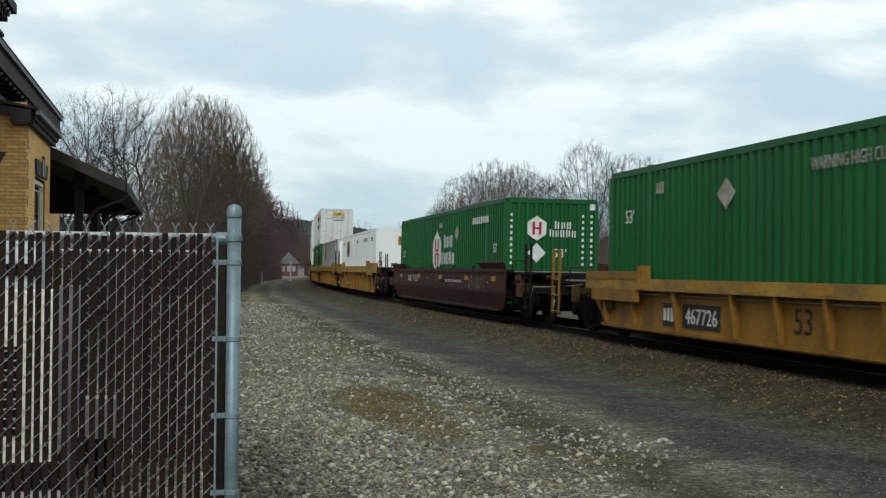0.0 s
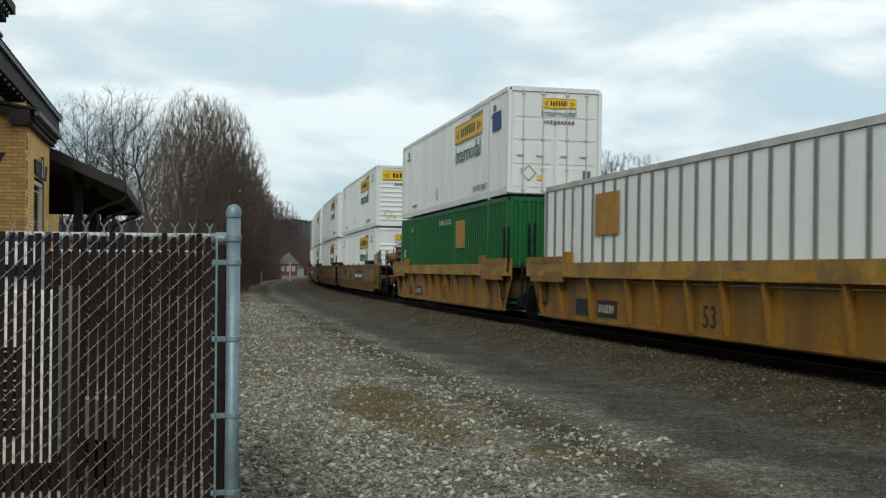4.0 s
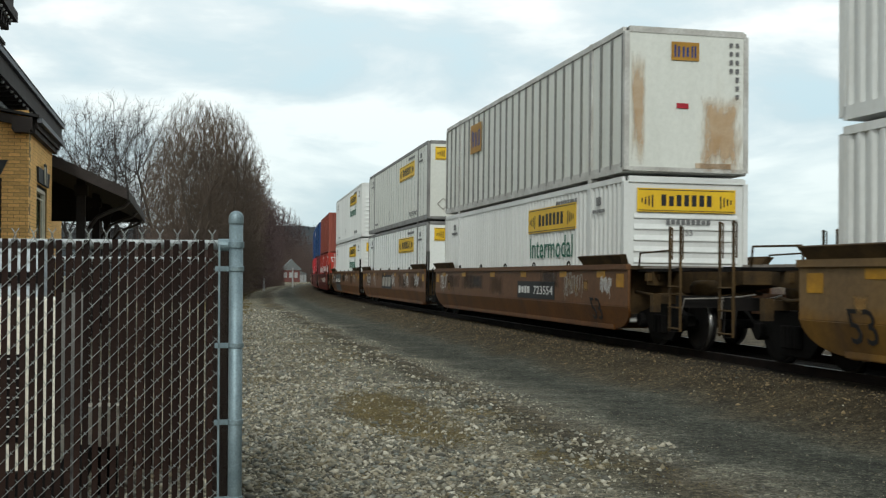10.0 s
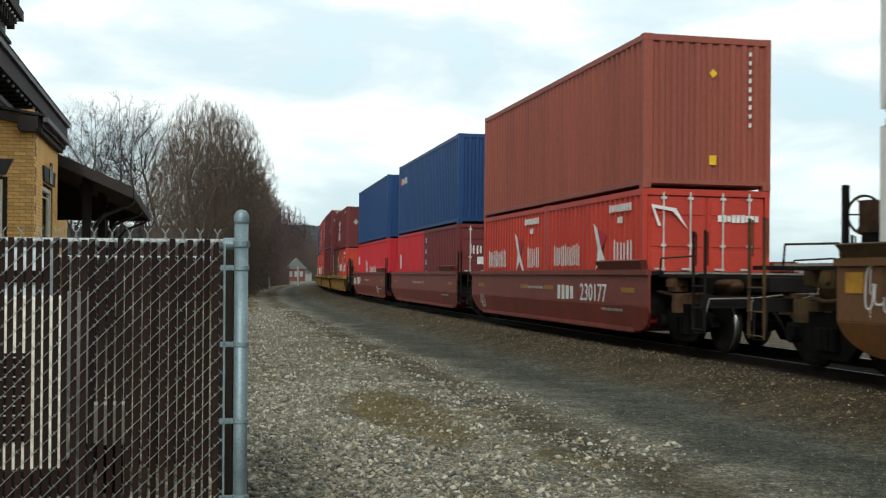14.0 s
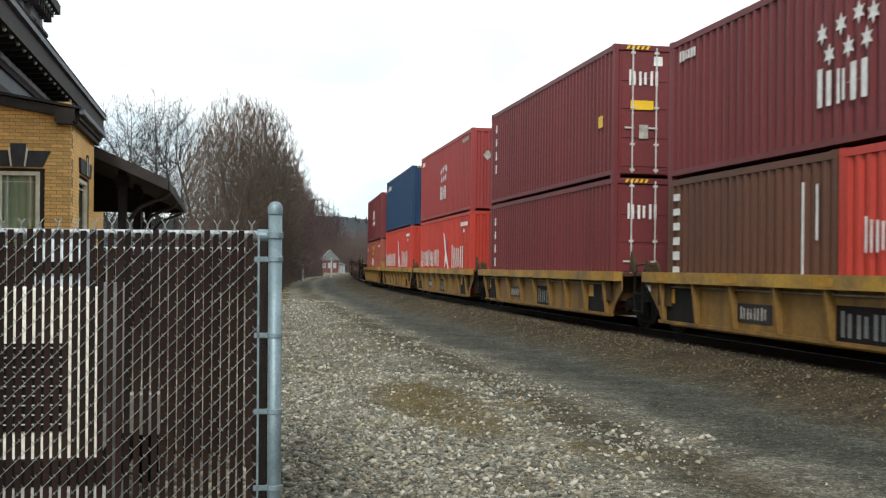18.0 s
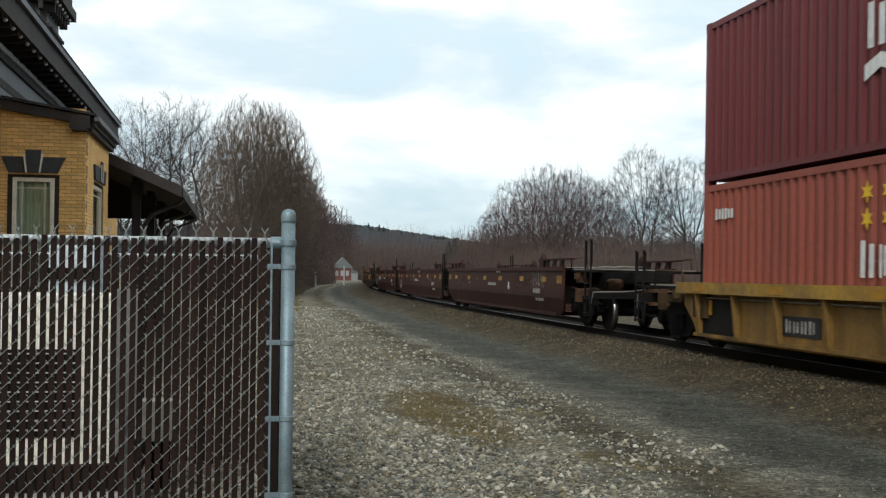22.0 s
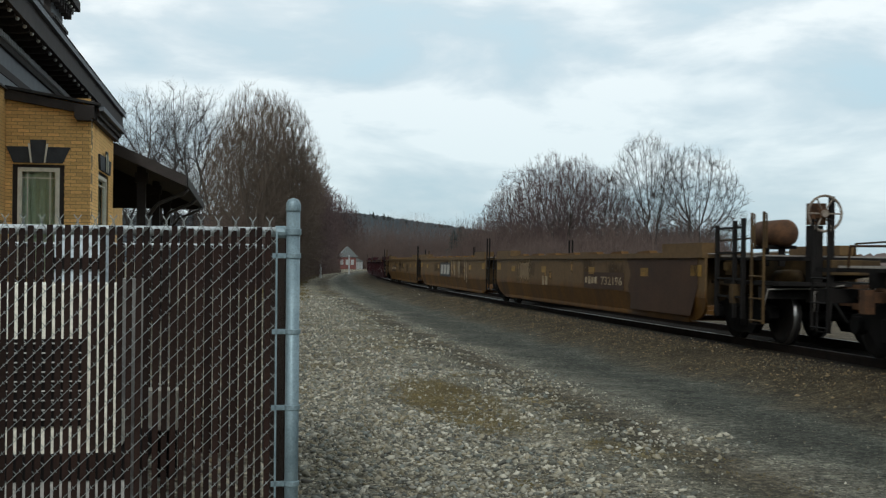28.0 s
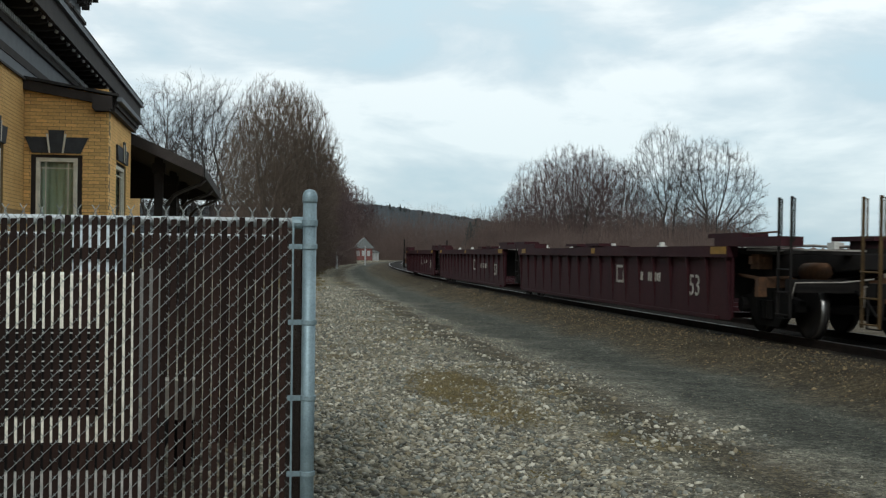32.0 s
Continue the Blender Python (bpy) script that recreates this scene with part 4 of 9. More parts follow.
def chord_of(kind, top):
    """The depth of the top chord: the tall ribbed cars have a deeper one."""
    return 0.31 if kind == "rib" and top > 1.4 else 0.20


def rib_mesh(top, bottom, mat, face, chord=0.20):
    def make():
        bm = bmesh.new()
        prism(bm, [(face * (CAR_W + 0.03), top - chord), (face * (CAR_W - 0.13), top - chord), (face * (CAR_W - 0.13), bottom + 0.05), (face * (CAR_W - 0.05), bottom + 0.05)], -0.035, 0.035, "x")
        return mesh_of(bm, "side_rib", mat)
    return kept(("siderib", top, bottom, mat.name, face, chord), make)


def wheel_mesh():
    def make():
        bm = bmesh.new()
        lathe(bm, [(0.10, -0.06), (0.30, -0.02), (0.38, -0.06), (0.455, -0.065), (0.46, 0.045), (0.49, 0.065), (0.42, 0.075), (0.30, 0.03), (0.10, 0.06)], (0, 0, 0), "y", 28)
        return mesh_of(bm, "wheel", M["iron"], True)
    return kept(("wheel",), make)


def tread_mesh():
    def make():
        bm = bmesh.new()
        lathe(bm, [(0.452, -0.055), (0.4635, -0.055), (0.4655, 0.04), (0.452, 0.04)], (0, 0, 0), "y", 28, False)
        return mesh_of(bm, "tread", M["tread"], True)
    return kept(("tread",), make)


def axle_mesh():
    def make():
        bm = bmesh.new()
        tube(bm, [(0, -1.05, 0), (0, 1.05, 0)], 0.08, 10)
        return mesh_of(bm, "axle", M["iron"], True)
    return kept(("axle",), make)


def side_frame_mesh():
    def make():
        bm = bmesh.new()
        prism(bm, [(-1.12, 0.60), (-1.12, 0.42), (-0.72, 0.40), (-0.42, 0.14), (0.42, 0.14), (0.72, 0.40), (1.12, 0.42), (1.12, 0.60), (0.75, 0.66), (0.40, 0.78), (-0.40, 0.78), (-0.75, 0.66)], -0.07, 0.07)
        for x in (-0.18, 0.0, 0.18):
            tube(bm, [(x, -0.10, 0.26), (x, -0.10, 0.58)], 0.07, 8)
        for x in (-0.89, 0.89):
            lathe(bm, [(0.13, -0.14), (0.13, 0.02)], (x, -0.02, 0.46), "y", 12)
        bevel(bm, 0.012, 50)
        return mesh_of(bm, "side_frame", M["black"])
    return kept(("sideframe",), make)


def bogie(parent, x):
    """Four wheels on two axles, in two cast side frames with springs, and a bolster."""
    b = put("bogie", kept(("bolster",), lambda: boxes("bogie", M["black"], [(-0.2, 0.2, -1.1, 1.1, 0.42, 0.72), (-0.3, 0.3, -0.35, 0.35, 0.7, 0.92)], 0.02)), parent, pose(x, 0, 0))
    for y, r in ((-1.02, 0), (1.02, 180)):
        put("side_frame", side_frame_mesh(), b, pose(0, y, 0, 0, 0, r))
    for ax in (-0.89, 0.89):
        put("axle", axle_mesh(), b, pose(ax, 0, 0.46))
        for y, r in ((-0.753, 0), (0.753, 180)):
            put("wheel", wheel_mesh(), b, pose(ax, y, 0.46, 0, 0, r))
            put("tread", tread_mesh(), b, pose(ax, y, 0.46, 0, 0, r), "bright worn steel tread")
    return b


def end_platform(parent, mat, half, top, f, reach, kind):
    """The end of a well: a sloped bulkhead, a centre sill over the truck and a deck on top."""
    def make():
        bm = bmesh.new()
        x0, x1 = half - 0.9, half + reach
        prism(bm, [(f * (half - 1.0), 0.50), (f * (half - 0.9), top - 0.12), (f * x1, top - 0.12), (f * x1, top - 0.36), (f * (half + 0.1), 0.94), (f * (half - 0.7), 0.90)], -0.42, 0.42)
        box(bm, *sorted((f * (half - 1.15), f * (half - 0.55))), -CAR_W + 0.06, CAR_W - 0.06, 0.55, top - 0.05)
        box(bm, *sorted((f * x0, f * (half - 0.02))), -CAR_W + 0.06, CAR_W - 0.06, top - 0.10, top - 0.03)
        bevel(bm, 0.01)
        return mesh_of(bm, "end_platform", tone)
    tone = M["end_tan"] if mat in (M["car_yellow"], M["car_brown"], M["car_rust"], M["car_olive"]) else M["iron"]
    put("end_platform", kept(("endp", half, top, f, reach, kind, tone.name), make), parent)


def guide_plate(parent, mat, x, top, face, length=2.2):
    """The raised flared guide that leads a box into the well, on the top chord near its end."""
    def make():
        bm = bmesh.new()
        prism(bm, [(face * (CAR_W - 0.12), top - 0.01), (face * (CAR_W + 0.03), top - 0.01), (face * (CAR_W + 0.13), top + 0.17), (face * (CAR_W - 0.02), top + 0.19)], -length / 2, length / 2, "x")
        for v in bm.verts:
            if v.co.z > top + 0.1:
                v.co.x *= 1.10
        bevel(bm, 0.010)
        return mesh_of(bm, "guide_plate", mat)
    put("guide_plate", kept(("guide", top, face, length, mat.name), make), parent, pose(x, 0, 0), "flared painted guide")


def ladder_posts(parent, mat, x, top, up=0.75, face=-1, foot=0.35):
    """Two grab posts with loops and rungs beside the end of a well."""
    def make():
        bm = bmesh.new()
        y = face * (CAR_W - 0.02)
        for dx in (-0.22, 0.22):
            box(bm, dx - 0.018, dx + 0.018, y - 0.018, y + 0.018, foot, top + up)
            tube(bm, [(dx + 0.10, y, top + 0.05), (dx + 0.10, y, top + up - 0.03), (dx, y, top + up - 0.03)], 0.014, 6)
        for z in (foot + 0.05, foot + 0.4, foot + 0.75):
            tube(bm, [(-0.22, y + face * 0.03, z), (0.22, y + face * 0.03, z)], 0.014, 6)
        return mesh_of(bm, "ladder", mat)
    put("ladder", kept(("ladder", mat.name, top, up, face, foot), make), parent, pose(x, 0, 0))


def wheel_ring(mat):
    def make():
        bm = bmesh.new()
        for k in range(20):
            a, b = 2 * math.pi * k / 20, 2 * math.pi * (k + 1) / 20
            tube(bm, [(0.28 * math.cos(a), 0, 0.28 * math.sin(a)), (0.28 * math.cos(b), 0, 0.28 * math.sin(b))], 0.020, 6)
        for k in range(6):
            a = 2 * math.pi * k / 6
            tube(bm, [(0, 0.06, 0), (0.28 * math.cos(a), 0, 0.28 * math.sin(a))], 0.013, 5)
        lathe(bm, [(0.06, -0.02), (0.06, 0.08)], (0, 0, 0), "y", 10)
        return mesh_of(bm, "hand_wheel", mat)
    return kept(("handwheel", mat.name), make)


def brake_gear(parent, mat, x, top, wx, wy, tank=True):
    """An air reservoir, a brake hand wheel on its stand and a railed walkway over the car's end."""
    if tank:
        bm = bmesh.new()
        lathe(bm, [(0.02, -0.58), (0.16, -0.54), (0.23, -0.44), (0.23, 0.44), (0.16, 0.54), (0.02, 0.58)], (0, 0, 0), "x", 18)
        t = part("air_reservoir", bm, M["rust"] if mat is M["iron"] else mat, parent, "rusty round air reservoir", True)
        t.matrix_basis = pose(x - (0.70 if mat is M["iron"] else 1.05), -0.62, top + 0.32)
        for dx in (-0.3, 0.3):
            put("strap", kept(("strap",), lambda: boxes("strap", M["iron"], [(-0.03, 0.03, -0.05, 0.05, -0.55, -0.20), (-0.03, 0.03, -0.25, 0.25, -0.26, -0.20)])), t, pose(dx, 0, 0))
        for dx, up in ((-1.25, 0.46), (-0.52, 0.52), (-0.18, 0.55)):
            put("railing_post", kept(("railpost", mat.name, top, up), lambda: boxes("railing_post", mat, [(-0.035, 0.035, -0.03, 0.03, 0.40, top + up)], 0.006)), parent, pose(x + dx, -1.40, 0))
        for z in (0.75, 1.05, top - 0.02, top + 0.40):
            put("railing_bar", kept(("railbar", mat.name), lambda: boxes("railing_bar", mat, [(-1.25, -0.18, -0.018, 0.018, -0.018, 0.018)])), parent, pose(x, -1.40, z))
    turn, up = (90, 0.60) if tank else (0, 0.78)
    put("hand_wheel", wheel_ring(M["wheel_paint"] if tank else M["rust"]), parent, pose(wx + (0.12 if tank else 0), wy, top + up, 0, 0, turn), "spoked brake hand wheel")
    put("brake_box", kept(("bbox",), lambda: boxes("brake_box", M["rust"], [(-0.12, 0.12, 0.06, 0.26, -0.17, 0.17), (-0.07, 0.07, -0.10, 0.09, -0.07, 0.07)], 0.02)), parent, pose(wx, wy, top + up, 0, 0, turn), "rusty brake gear box")
    put("brake_stand", kept(("bstand", mat.name, top), lambda: boxes("brake_stand", M["iron"], [(-0.10, 0.10, 0.12, 0.30, 0.7 - top - 0.6, -0.18), (0.16, 0.23, 0.0, 0.08, 0.8 - top - 0.6, 0.28)], 0.01)), parent, pose(wx, wy, top + up, 0, 0, turn))
    put("end_deck", kept(("edeck", mat.name), lambda: boxes("end_deck", mat, [(-1.2, 0.9, -1.3, 1.3, -0.06, 0.0)], 0.01)), parent, pose(x, 0, min(top - 0.16, 1.02)))


def rail_guides(parent, mat, x, top, face, length=3.0):
    """A guide bar held over the top chord by gussets, with a peaked hood at its inner end."""
    y = face * (CAR_W - 0.05)
    d = 1 if x > 0 else -1
    put("guide_bar", kept(("gbar", mat.name, length), lambda: boxes("guide_bar", mat, [(-length / 2, length / 2, -0.09, 0.09, 0.17, 0.21)], 0.006)), parent, pose(x, y, top))
    for k in range(3):
        put("gusset", kept(("gusset", mat.name), lambda: poly("gusset", [(-0.22, 0.0), (0.16, 0.0), (0.22, 0.17), (-0.08, 0.17)], mat, 0.03)), parent, pose(x - d * length * (0.30 - 0.25 * k), y, top, 0, 0, 0))
    put("guide_hood", kept(("hood", mat.name), lambda: poly("guide_hood", [(-0.24, 0.0), (0.24, 0.0), (0.24, 0.18), (0.05, 0.36), (-0.24, 0.20)], mat, 0.10)), parent, pose(x - d * length * 0.5, y, top, 0, 0, 0))


def raised_end(parent, mat, f, half, top, face):
    """The raised box over the end of a ribbed side, with two tall grab posts."""
    put("raised_end", kept(("rend", mat.name, top, f, face), lambda: boxes("raised_end", mat, [(*sorted((f * -2.6, f * -0.02)), *sorted((face * (CAR_W + 0.06), face * (CAR_W - 0.16))), top - 0.01, top + 0.14)], 0.02)), parent, pose(f * half, 0, 0))
    put("end_plate", kept(("eplate", mat.name, top, f, face), lambda: boxes("end_plate", mat, [(*sorted((f * -2.6, f * -0.35)), *sorted((face * (CAR_W + 0.055), face * (CAR_W - 0.02))), top - 0.42, top - 0.20)], 0.01)), parent, pose(f * half, 0, 0))
    put("lug", kept(("lug", mat.name, top, f, face), lambda: boxes("lug", mat, [(*sorted((f * -2.85, f * -2.62)), *sorted((face * (CAR_W + 0.04), face * (CAR_W - 0.12))), top - 0.01, top + 0.24)], 0.05)), parent, pose(f * half, 0, 0))


def bent(name, points, r, mat, key):
    def make():
        bm = bmesh.new()
        tube(bm, points, r, 7)
        return mesh_of(bm, name, mat, True)
    return kept((name, key, mat.name), make)


def end_clutter(parent, mat, f, half, top):
    """Pipes, hoses, levers, steps, valves and rails on the coupling end of a car."""
    e = f * half
    warm = M["end_tan"] if mat in (M["car_yellow"], M["car_brown"], M["car_rust"], M["car_olive"]) else M["rust"]
    key = (f, half, top)
    for side in (-1, 1):
        k2 = key + (side,)
        put("brake_pipe", bent("brake_pipe", [(e - f * 0.2, side * 1.22, 0.98), (e + f * 0.7, side * 1.20, 0.93), (e + f * 1.3, side * 0.98, 0.96), (e + f * 2.2, side * 0.85, 0.80)], 0.032, warm, k2), parent, None, "bent brake pipe")
        put("air_hose", bent("air_hose", [(e + f * 2.30, side * 0.34, 0.78), (e + f * 2.62, side * 0.36, 0.66), (e + f * 2.82, side * 0.30, 0.42), (e + f * 3.05, side * 0.16, 0.36)], 0.028, M["black"], k2), parent, None, "hanging black air hose")
        put("coupling_lever", bent("coupling_lever", [(e + f * 2.30, side * 1.42, 0.62), (e + f * 2.36, side * 1.38, 0.90), (e + f * 2.40, side * 0.6, 0.92), (e + f * 2.60, side * 0.22, 0.98)], 0.013, M["deck"], k2), parent, None, "pale coupling lever")
        put("sill_step", bent("sill_step", [(e + f * 1.86, side * 1.40, 0.78), (e + f * 1.86, side * 1.42, 0.34), (e + f * 2.22, side * 1.42, 0.34), (e + f * 2.22, side * 1.40, 0.78)], 0.016, M["iron"], k2), parent, None, "stirrup step under the ladder")
        put("grab_rail", bent("grab_rail", [(e + f * 0.15, side * 1.30, top - 0.04), (e + f * 0.20, side * 1.30, top + 0.20), (e + f * 1.55, side * 1.30, top + 0.22), (e + f * 1.60, side * 1.30, top - 0.08)], 0.017, warm, k2), parent)
    put("valve_box", kept(("valve", warm.name), lambda: boxes("valve_box", warm, [(-0.16, 0.16, -0.12, 0.12, -0.15, 0.15), (-0.07, 0.07, -0.20, -0.10, -0.07, 0.07), (-0.24, 0.24, -0.05, 0.05, -0.05, 0.05)], 0.02)), parent, pose(e + f * 0.55, -1.12, top - 0.24), "brake valve on a bracket")
    put("cylinder", kept(("bcyl", warm.name), lambda: (lambda bm: (lathe(bm, [(0.03, -0.34), (0.15, -0.32), (0.16, 0.0), (0.16, 0.30), (0.10, 0.33), (0.04, 0.52)], (0, 0, 0), "x", 14), mesh_of(bm, "cylinder", warm, True))[1])(bmesh.new())), parent, pose(e + f * 1.35, -0.55, 0.92 if top < 1.3 else 1.06), "rusty brake cylinder")
    put("cross_beam", kept(("xbeam", warm.name), lambda: boxes("cross_beam", warm, [(-0.08, 0.08, -1.36, 1.36, -0.07, 0.07), (-0.03, 0.12, -1.44, -1.30, -0.22, 0.10), (-0.03, 0.12, 1.30, 1.44, -0.22, 0.10)], 0.012)), parent, pose(e + f * 1.05, 0, 0.86))
    for i in range(6):
        put("grating_bar", kept(("gratebar",), lambda: boxes("grating_bar", M["deck"], [(-0.014, 0.014, -1.30, 1.30, -0.016, 0.016)])), parent, pose(e + f * (0.35 + 0.3 * i), 0, top - 0.065))


M["rust"] = material("rusty_iron", (0.105, 0.052, 0.026), 0.8, 0.0, (0.045, 0.026, 0.017), 5, spec=0.15)
M["wheel_paint"] = material("worn_grey_paint", (0.24, 0.20, 0.16), 0.7, 0, (0.13, 0.10, 0.08), 6)


def chord_loop():
    bm = bmesh.new()
    tube(bm, [(0.10 * math.cos(math.pi * k / 8), 0, -0.01 + 0.09 * math.sin(math.pi * k / 8)) for k in range(9)], 0.018, 6)
    return mesh_of(bm, "chord_loop", M["iron"], True)


def well_car(label, kind, mat, half, top, bottom, front, rear, group, deep=False):
    """A well unit. front, rear: 'link' for an articulated joint (the rear one holds the shared truck), 'end' for a car's own end."""
    ob = tagged(new("well_car"), label, "railway wagon", group)
    for face in (-1, 1):
        flank = M["car_yellow_dirty"] if kind == "rib" and half < 8 else mat
        put("side_panel", side_panel(kind, half, top, bottom, flank, face), ob)
        put("top_chord", top_chord(kind, half, top, M["chord_yellow"] if kind == "rib" else mat, face), ob, None, "worn top chord")
        if kind != "plain":
            if kind == "gt":
                rib_x = [-half + 0.12 + i * (2 * half - 0.24) / 17 for i in range(18)]
            else:
                rib_x = (-7.9, -6.5, -4.66, -2.6, -1.28, 0.0, 1.28, 2.6, 4.66, 6.5, 7.9) if half > 8 else [-6.0 + 1.5 * i for i in range(9)]
            for x in rib_x:
                put("side_rib", rib_mesh(top, bottom, flank, face, chord_of(kind, top)), ob, pose(x, 0, 0))
            if kind == "rib":
                bm = bmesh.new()
                tube(bm, [(-half + 0.8, face * (CAR_W - 0.09), top - chord_of(kind, top) - 0.07), (half - 0.8, face * (CAR_W - 0.09), top - chord_of(kind, top) - 0.07)], 0.017, 6)
                part("train_pipe", bm, M["deck"], ob, "thin grey pipe under the chord", True)
            if kind == "rib" and half > 8:
                for f in (-1, 1):
                    raised_end(ob, mat, f, half, top, face)
        else:
            for f in (-1, 1):
                if mat is M["car_maroon"] and top > 1.4:
                    rail_guides(ob, mat, f * (half - 1.0), top, face)
                elif mat is M["car_olive"]:
                    put("end_hood", kept(("hoodbox", f, face), lambda: boxes("end_hood", mat, [(*sorted((f * -2.1, f * -0.1)), *sorted((face * (CAR_W + 0.02), face * (CAR_W - 0.30))), top - 0.01, top + 0.17)], 0.03)), ob, pose(f * half, 0, 0), "raised brown end hood")
                elif half > 8 or f > 0:
                    if f > 0 and half > 8:
                        for cx in (-5.2, -2.6, 0.0, 2.6, 5.2):
                            put("chord_loop", kept(("loop",), chord_loop), ob, pose(cx, face * (CAR_W - 0.02), top))
                    guide_plate(ob, mat if mat in (M["car_red"], M["car_maroon"]) else M["end_tan"], f * (half - 1.35), top, face)
            if mat is M["car_olive"]:
                for cx in (-5.4, -3.6, -1.8, 0.0, 1.9, 3.7, 5.5):
                    put("chord_cap", kept(("cap", face), lambda: poly("chord_cap", [(-0.42, 0.0), (0.42, 0.0), (0.36, 0.055), (-0.30, 0.035)], mat, 0.16)), ob, pose(cx, face * (CAR_W - 0.08) - 0.08, top), "bent guide cap on the chord")
    bearer = kept(("bearer", mat.name, bottom), lambda: boxes("cross_bearer", mat, [(-0.12, 0.12, -CAR_W + 0.16, CAR_W - 0.16, bottom - 0.01, bottom + 0.09)], 0.01))
    for i in range(7):
        put("cross_bearer", bearer, ob, pose(-half + 1.4 + i * (2 * half - 2.8) / 6, 0, 0))
    for face in (-1, 1):
        put("bottom_flange", kept(("flange", mat.name, half, bottom, face), lambda: boxes("bottom_flange", mat, [(-half + 1.0, half - 1.0, *sorted((face * (CAR_W - 0.12), face * (CAR_W - 0.30))), bottom - 0.03, bottom - 0.012)])), ob)
    gap_link = 0.80 if half > 8 else 0.78
    for f, what in ((1, front), (-1, rear)):
        reach = gap_link if what == "link" else 2.55
        end_platform(ob, mat, half, top, f, reach, kind)
        if what == "end":
            bogie(ob, f * (half + 0.75))
            bm = bmesh.new()
            box(bm, *sorted((f * (half + 2.3), f * (half + 2.95))), -0.14, 0.14, 0.66, 0.96)
            box(bm, *sorted((f * (half + 2.80), f * (half + 3.08))), -0.20, 0.20, 0.62, 1.0)
            put("coupler", mesh_of(bm, "coupler", M["rust"]), ob)
            for face in (-1, 1):
                ladder_posts(ob, mat if kind == "rib" and top < 1.16 else M["end_tan"] if mat in (M["car_brown"], M["car_rust"], M["car_olive"]) else M["iron"], f * (half + 2.1), top, 0.62 if kind != "gt" else 0.75, face)
            bm = bmesh.new()
            for yy in (-1.25, 0.75):
                box(bm, *sorted((f * (half - 0.1), f * (half + 2.3))), yy, yy + 0.5, top - 0.14, top - 0.09)
            box(bm, *sorted((f * (half + 2.0), f * (half + 2.3))), -1.4, 1.4, top - 0.14, top - 0.08)
            box(bm, *sorted((f * (half + 2.05), f * (half + 2.25))), -1.4, 1.4, 0.75, 0.95)
            put("walkway", mesh_of(bm, "walkway", M["iron"]), ob, None, "open grating walkway over the coupling end")
            end_clutter(ob, mat, f, half, top)
        elif f < 0:
            bogie(ob, -(half + gap_link + 0.05))
            for face in (-1, 1):
                ladder_posts(ob, M["iron"], -(half + 0.35), top, 0.0, face)
        if what == "link" and kind == "rib" and half > 8:
            ladder_posts(ob, M["iron"], f * (half - 0.15), top, 0.95, -1, top - 0.2)
        if what == "link" and f > 0 and kind == "plain":
            for face in (-1, 1):
                ladder_posts(ob, M["iron"], half + 0.35, top, 0.62, face)
    return ob

# ---- the station yard, in its own frame: x towards the track, y along it, z up ----
YARD = pose(0, 0, 0, 0, 0, 12.9)
M["wire"] = material("galvanised_wire", (0.36, 0.38, 0.37), 0.45, 0.5, (0.23, 0.25, 0.245), 20)


